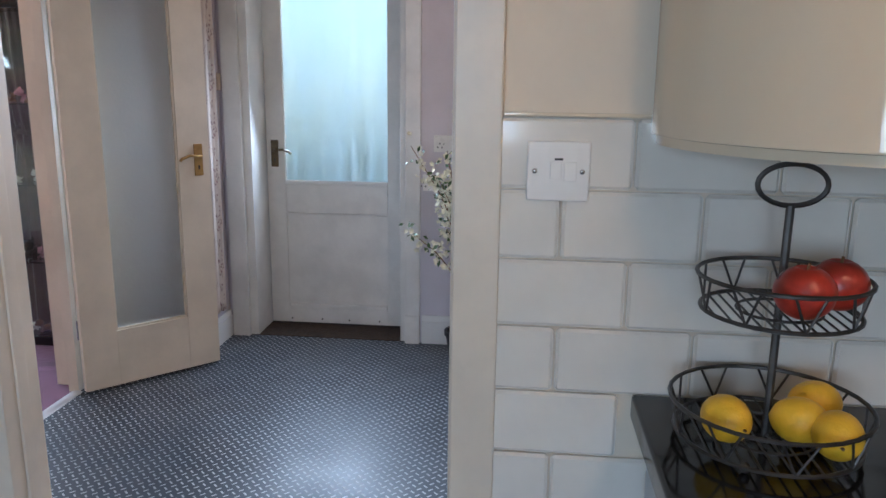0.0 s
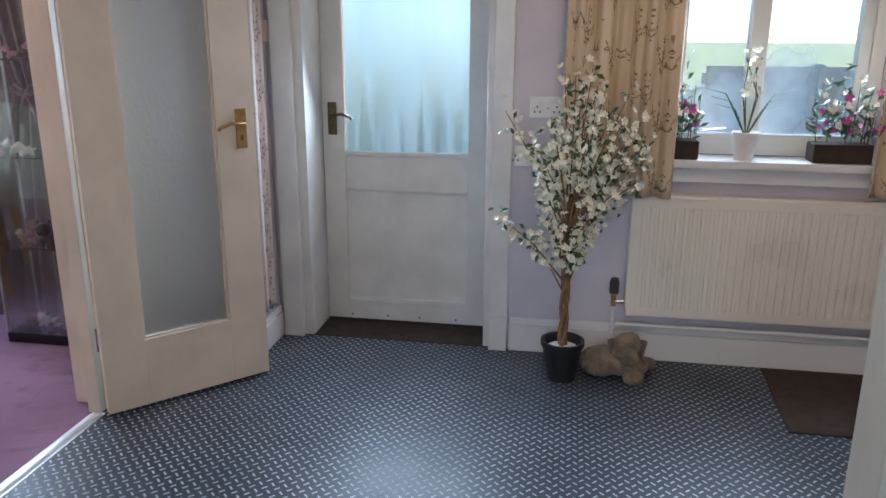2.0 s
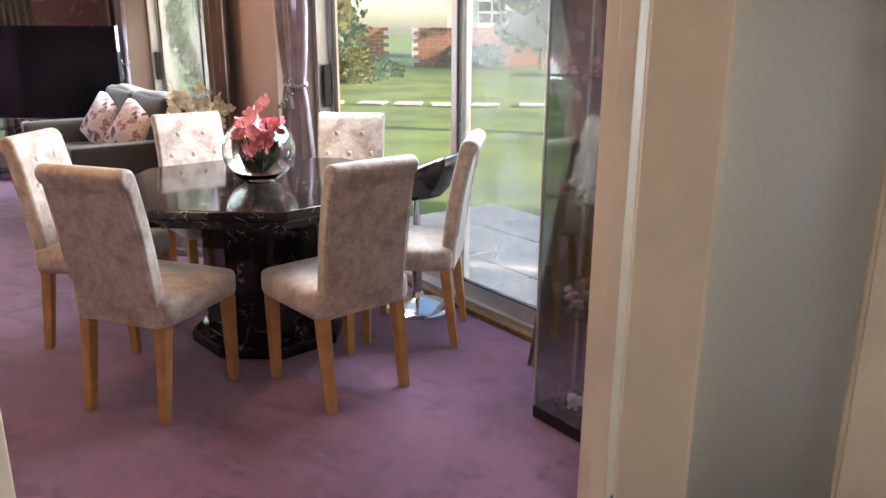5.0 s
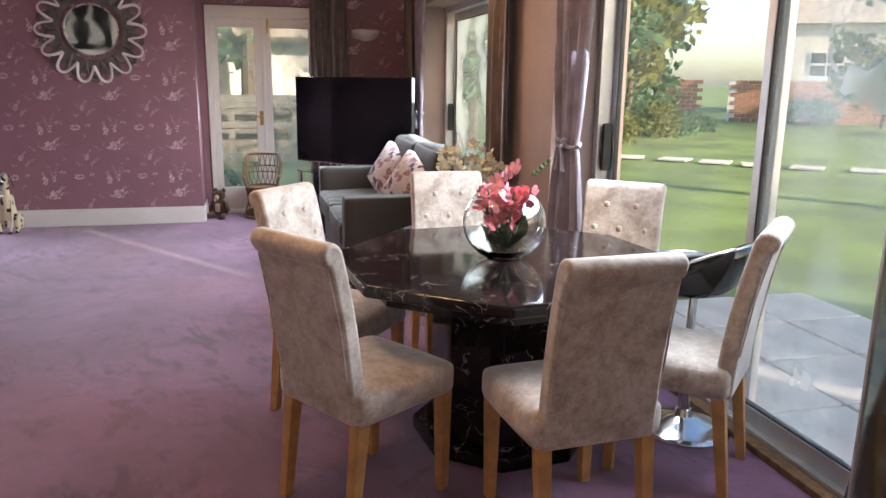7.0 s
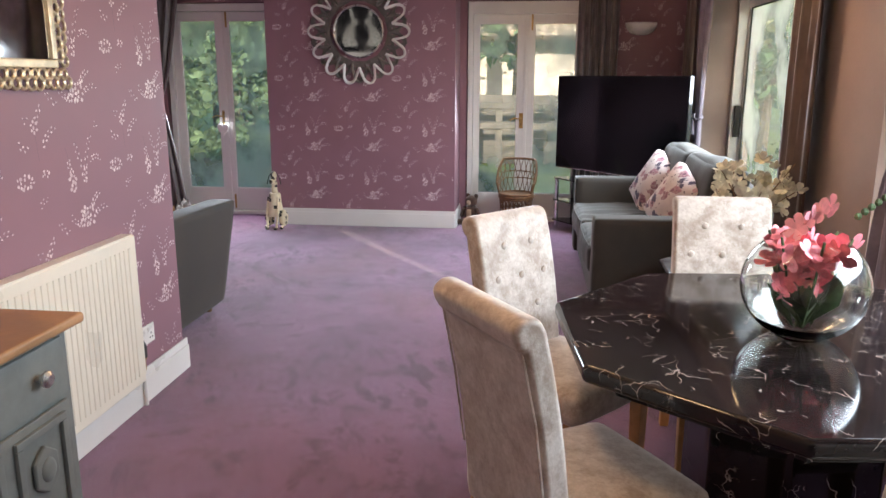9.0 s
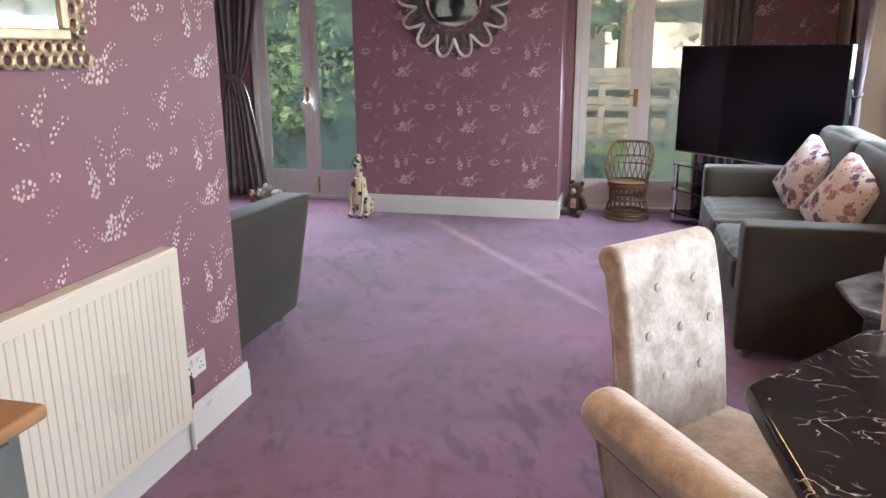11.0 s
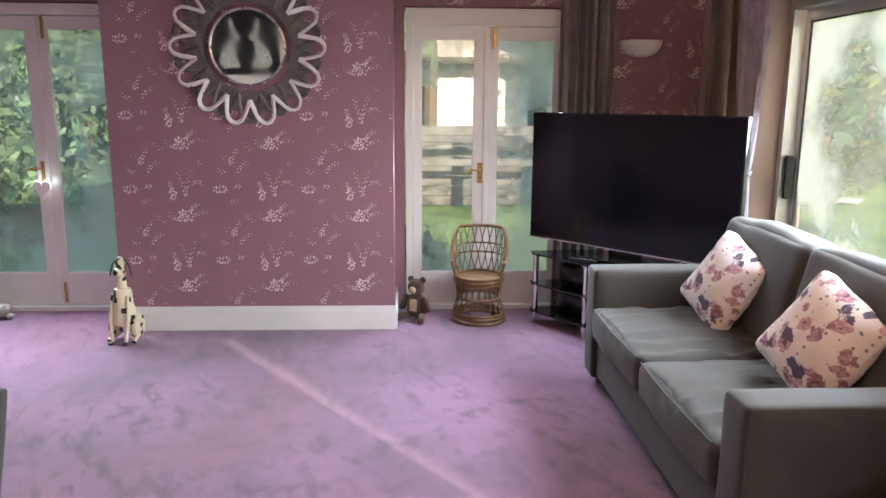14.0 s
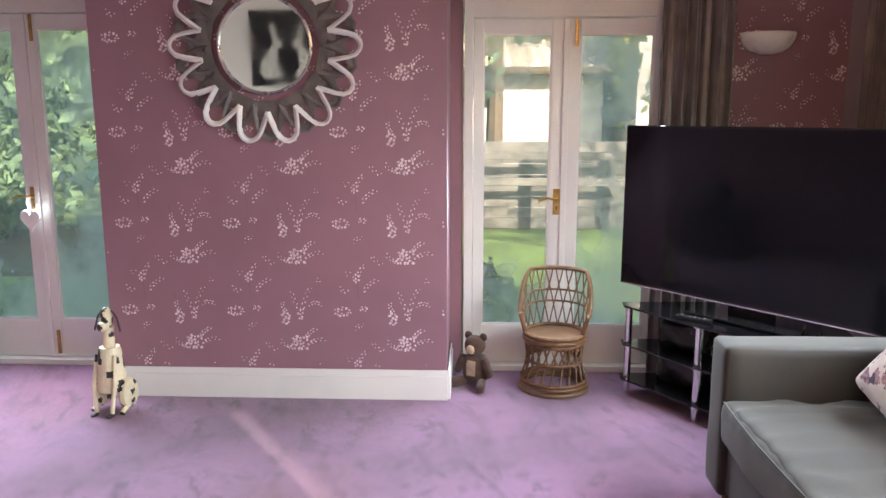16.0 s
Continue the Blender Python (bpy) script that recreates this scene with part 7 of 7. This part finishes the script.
for k in range(7):
    tree(-16.5 - 0.5 * k, 6.6 + 0.9 * k, random.uniform(4, 6.5), 1.4, HEDGE if k % 2 else HEDGE_GOLD, "green and golden garden tree behind the wall", 900, 0.16, 0.2)
shrub(-10.6, 2.9, 0.35, 0.4, HEDGE, "low green plant on the lawn", 400, 0.05)
# garden beyond the patio doors
def out_at(heading, far):
    """A place in the garden, by its heading and distance from the patio doors."""
    return 0.02 + far * math.cos(radians(heading)), 3.35 + far * math.sin(radians(heading))


BRICK = plain("red_brick", (0.36, 0.17, 0.09), 0.85, var=0.25, scale=6, fine=50, bump=0.3, spread=0.35)
x, y = out_at(144, 35)
t = thing("brick_garden_wall", pose(x, y, -0.15, 0, 0, 54), "red brick garden wall beyond the lawn", "wall")
brick = mesh_of("brick", box(0, 0.43, 0, 0.1, 0, 0.16, 0.006, 1), BRICK, 0)
part("wall_core", box(-1.0, 14, 0.03, 0.25, 0, 1.75), GROUT, t, smooth=0)
part("wall_core", box(-4.2, -2.4, 0.03, 0.25, 0, 1.75), GROUT, t, smooth=0)
for j in range(10):
    for i in range(-9, 20):
        if not -6 < i < -2:
            ob = new("brick", brick)
            ob.parent, ob.matrix_basis = t, pose(0.45 * i + 0.22 * (j % 2), 0.006 * ((i * 7 + j * 3) % 3), 0.02 + 0.174 * j)
x, y = out_at(141, 43)
t = thing("neighbour_house", pose(x, y, -0.2, 0, 0, 52), "pale rendered neighbouring house with white windows", "house")
part("wall", box(-1.5, 16, 0, 6, 0, 4.6, 0.02), RENDER_WALL, t)
part("roof", prism([(-0.5, 4.6), (3.0, 7.2), (6.5, 4.6)], -1.9, 16.4, "x"), SHED_ROOF, t)
for q in (1.0, 3.2, 6.2, 9.4, 12.4):
    w = part("window", box(q - 0.8, q + 0.8, -0.06, 0.02, 2.0, 3.3, 0.01), WHITE, t, "white framed window")
    for u in (-0.39, 0.39):
        for z in (2.08, 2.7):
            part("pane", box(q + u - 0.34, q + u + 0.34, -0.075, -0.061, z, z + 0.5), SCREEN, w, smooth=0)
for h, d, hh, r, m in ((150.5, 30, 6.5, 2.3, HEDGE), (152.5, 27, 5.5, 2.0, HEDGE), (155, 25, 6.0, 2.2, HEDGE_GOLD), (134, 38, 7.5, 2.6, HEDGE_GOLD), (136, 33, 4.0, 1.6, HEDGE), (131, 30, 6.5, 2.4, HEDGE), (127, 28, 6, 2.2, HEDGE_GOLD), (158, 22, 5.5, 2.0, HEDGE), (161, 20, 5.0, 1.9, HEDGE_GOLD), (164, 20, 5.5, 1.9, HEDGE), (167, 21, 5.0, 2.0, HEDGE)):
    x, y = out_at(h, d)
    tree(x, y, hh, r, m, "leafy garden tree beyond the lawn", 1500, 0.2, 0.12)
for h, d, r, hh, m in ((150, 23.5, 0.8, 1.1, HEDGE_GOLD), (148.5, 25, 0.8, 0.8, HEDGE), (147.5, 27, 0.7, 0.7, HEDGE), (151.5, 24, 0.9, 1.3, HEDGE), (142, 34, 1.1, 1.2, HEDGE), (139.5, 34, 1.0, 1.0, HEDGE), (153.5, 20, 0.8, 1.0, HEDGE_GOLD), (157, 17, 0.8, 0.9, HEDGE_GOLD), (160, 15.5, 0.8, 1.0, HEDGE)):
    x, y = out_at(h, d)
    shrub(x, y, r, hh, m, "leafy border shrub on the lawn", 900, 0.09)
x, y = out_at(139, 11)
t = thing("overhanging_tree", pose(x + 3.2, y + 3.6, -0.2), "large tree whose branches hang over the lawn", "tree")
st, bm = bmesh.new(), bmesh.new()
tube([(0, 0, 0), (0.1, 0, 2), (-0.2, -0.2, 3.2), (-0.6, -0.5, 4.4)], 0.22, 10, st, taper=0.1)
for k in range(16):
    e = Vector((random.uniform(-4.6, 0.5), random.uniform(-4.2, 0.5), random.uniform(2.75, 4.4)))
    tube([(-0.2, -0.2, 3.0), e * 0.5 + Vector((0, 0, 1.9)), e], 0.05, 6, st, taper=0.01)
    foliage(bm, e, 0.8, 0.8, 0.32, 210, 0.10)
part("trunk", st, TRUNK, t)
part("crown", bm, HEDGE, t, smooth=0)
# added unseen walls keep the low sun off the house, but for their gap
gap, slant = -2.74 + 6.8 * math.tan(SUN_AZ), 0.3 * math.tan(SUN_AZ)
for nm, a, b, y, h in (("gable_wall_near", 5.15, gap - 0.033, 12.0, 6.2), ("gable_wall_far", gap + 0.033, 13.0, 12.0, 6.2), ("gable_wall_back", 12.2, 15.9, 20.0, 10.6)):
    solid(nm, prism([(a, y), (b, y), (b + slant, y + 0.3), (a + slant, y + 0.3)], -0.3, h, "z"), RENDER_WALL, "unseen plain wall added to block the low sun", "wall")
# yard outside the hall
t = thing("yard_fence", pose(2.0, 8.6, -0.2), "low tan close-boarded yard fence", "fence")
YARD_WOOD = plain("tan_fence_boards", (0.34, 0.25, 0.16), 0.8, var=0.2, scale=5, fine=60, bump=0.3, spread=0.3)
yb = mesh_of("board", box(-0.078, 0.078, -0.012, 0.012, 0, 1.35, 0.004, 1), YARD_WOOD, 0)
for k in range(40):
    ob = new("board", yb)
    ob.parent, ob.matrix_basis = t, pose(0.4 + 0.148 * k, 0.026 * (k % 2), 0)
for z in (0.3, 1.2):
    part("rail", box(0.3, 6.3, 0.04, 0.08, z, z + 0.09), YARD_WOOD, t)
for k in range(7):
    shrub(-1.4 + 0.75 * k, 9.2 + 0.4 * (k % 2), 0.6, 1.3, HEDGE, "dense green shrub outside the hall", 800, 0.09)

# ---- tiles of the kitchen wall ----
wall_ob = bpy.data.objects["wall_kitchen_north"]
tile = mesh_of("tile", box(0.0015, 0.2025, -0.0095, -0.0005, 0.0012, 0.1038, 0.0055, 1), TILE, 0)
half = mesh_of("tile", box(0.0015, 0.1005, -0.0095, -0.0005, 0.0012, 0.1038, 0.0055, 1), TILE, 0)
for j in range(9):
    z = 1.356 - 0.105 * (j + 1)
    x = 1.4465 + (0.102 if j % 2 else 0)
    if j % 2:
        ob = new("tile", half)
        ob.parent, ob.matrix_basis = wall_ob, pose(1.4465, 2.2, z)
    while x < 2.25:
        if z > 0.91 or x < 1.6:
            ob = new("tile", tile)
            ob.parent, ob.matrix_basis = wall_ob, pose(x, 2.2, z)
        x += 0.204
solid("trim_tiles", box(1.462, 2.355, 2.188, 2.199, 1.3565, 1.362, 0.001), CREAM, "cream tile edging strip", "trim")
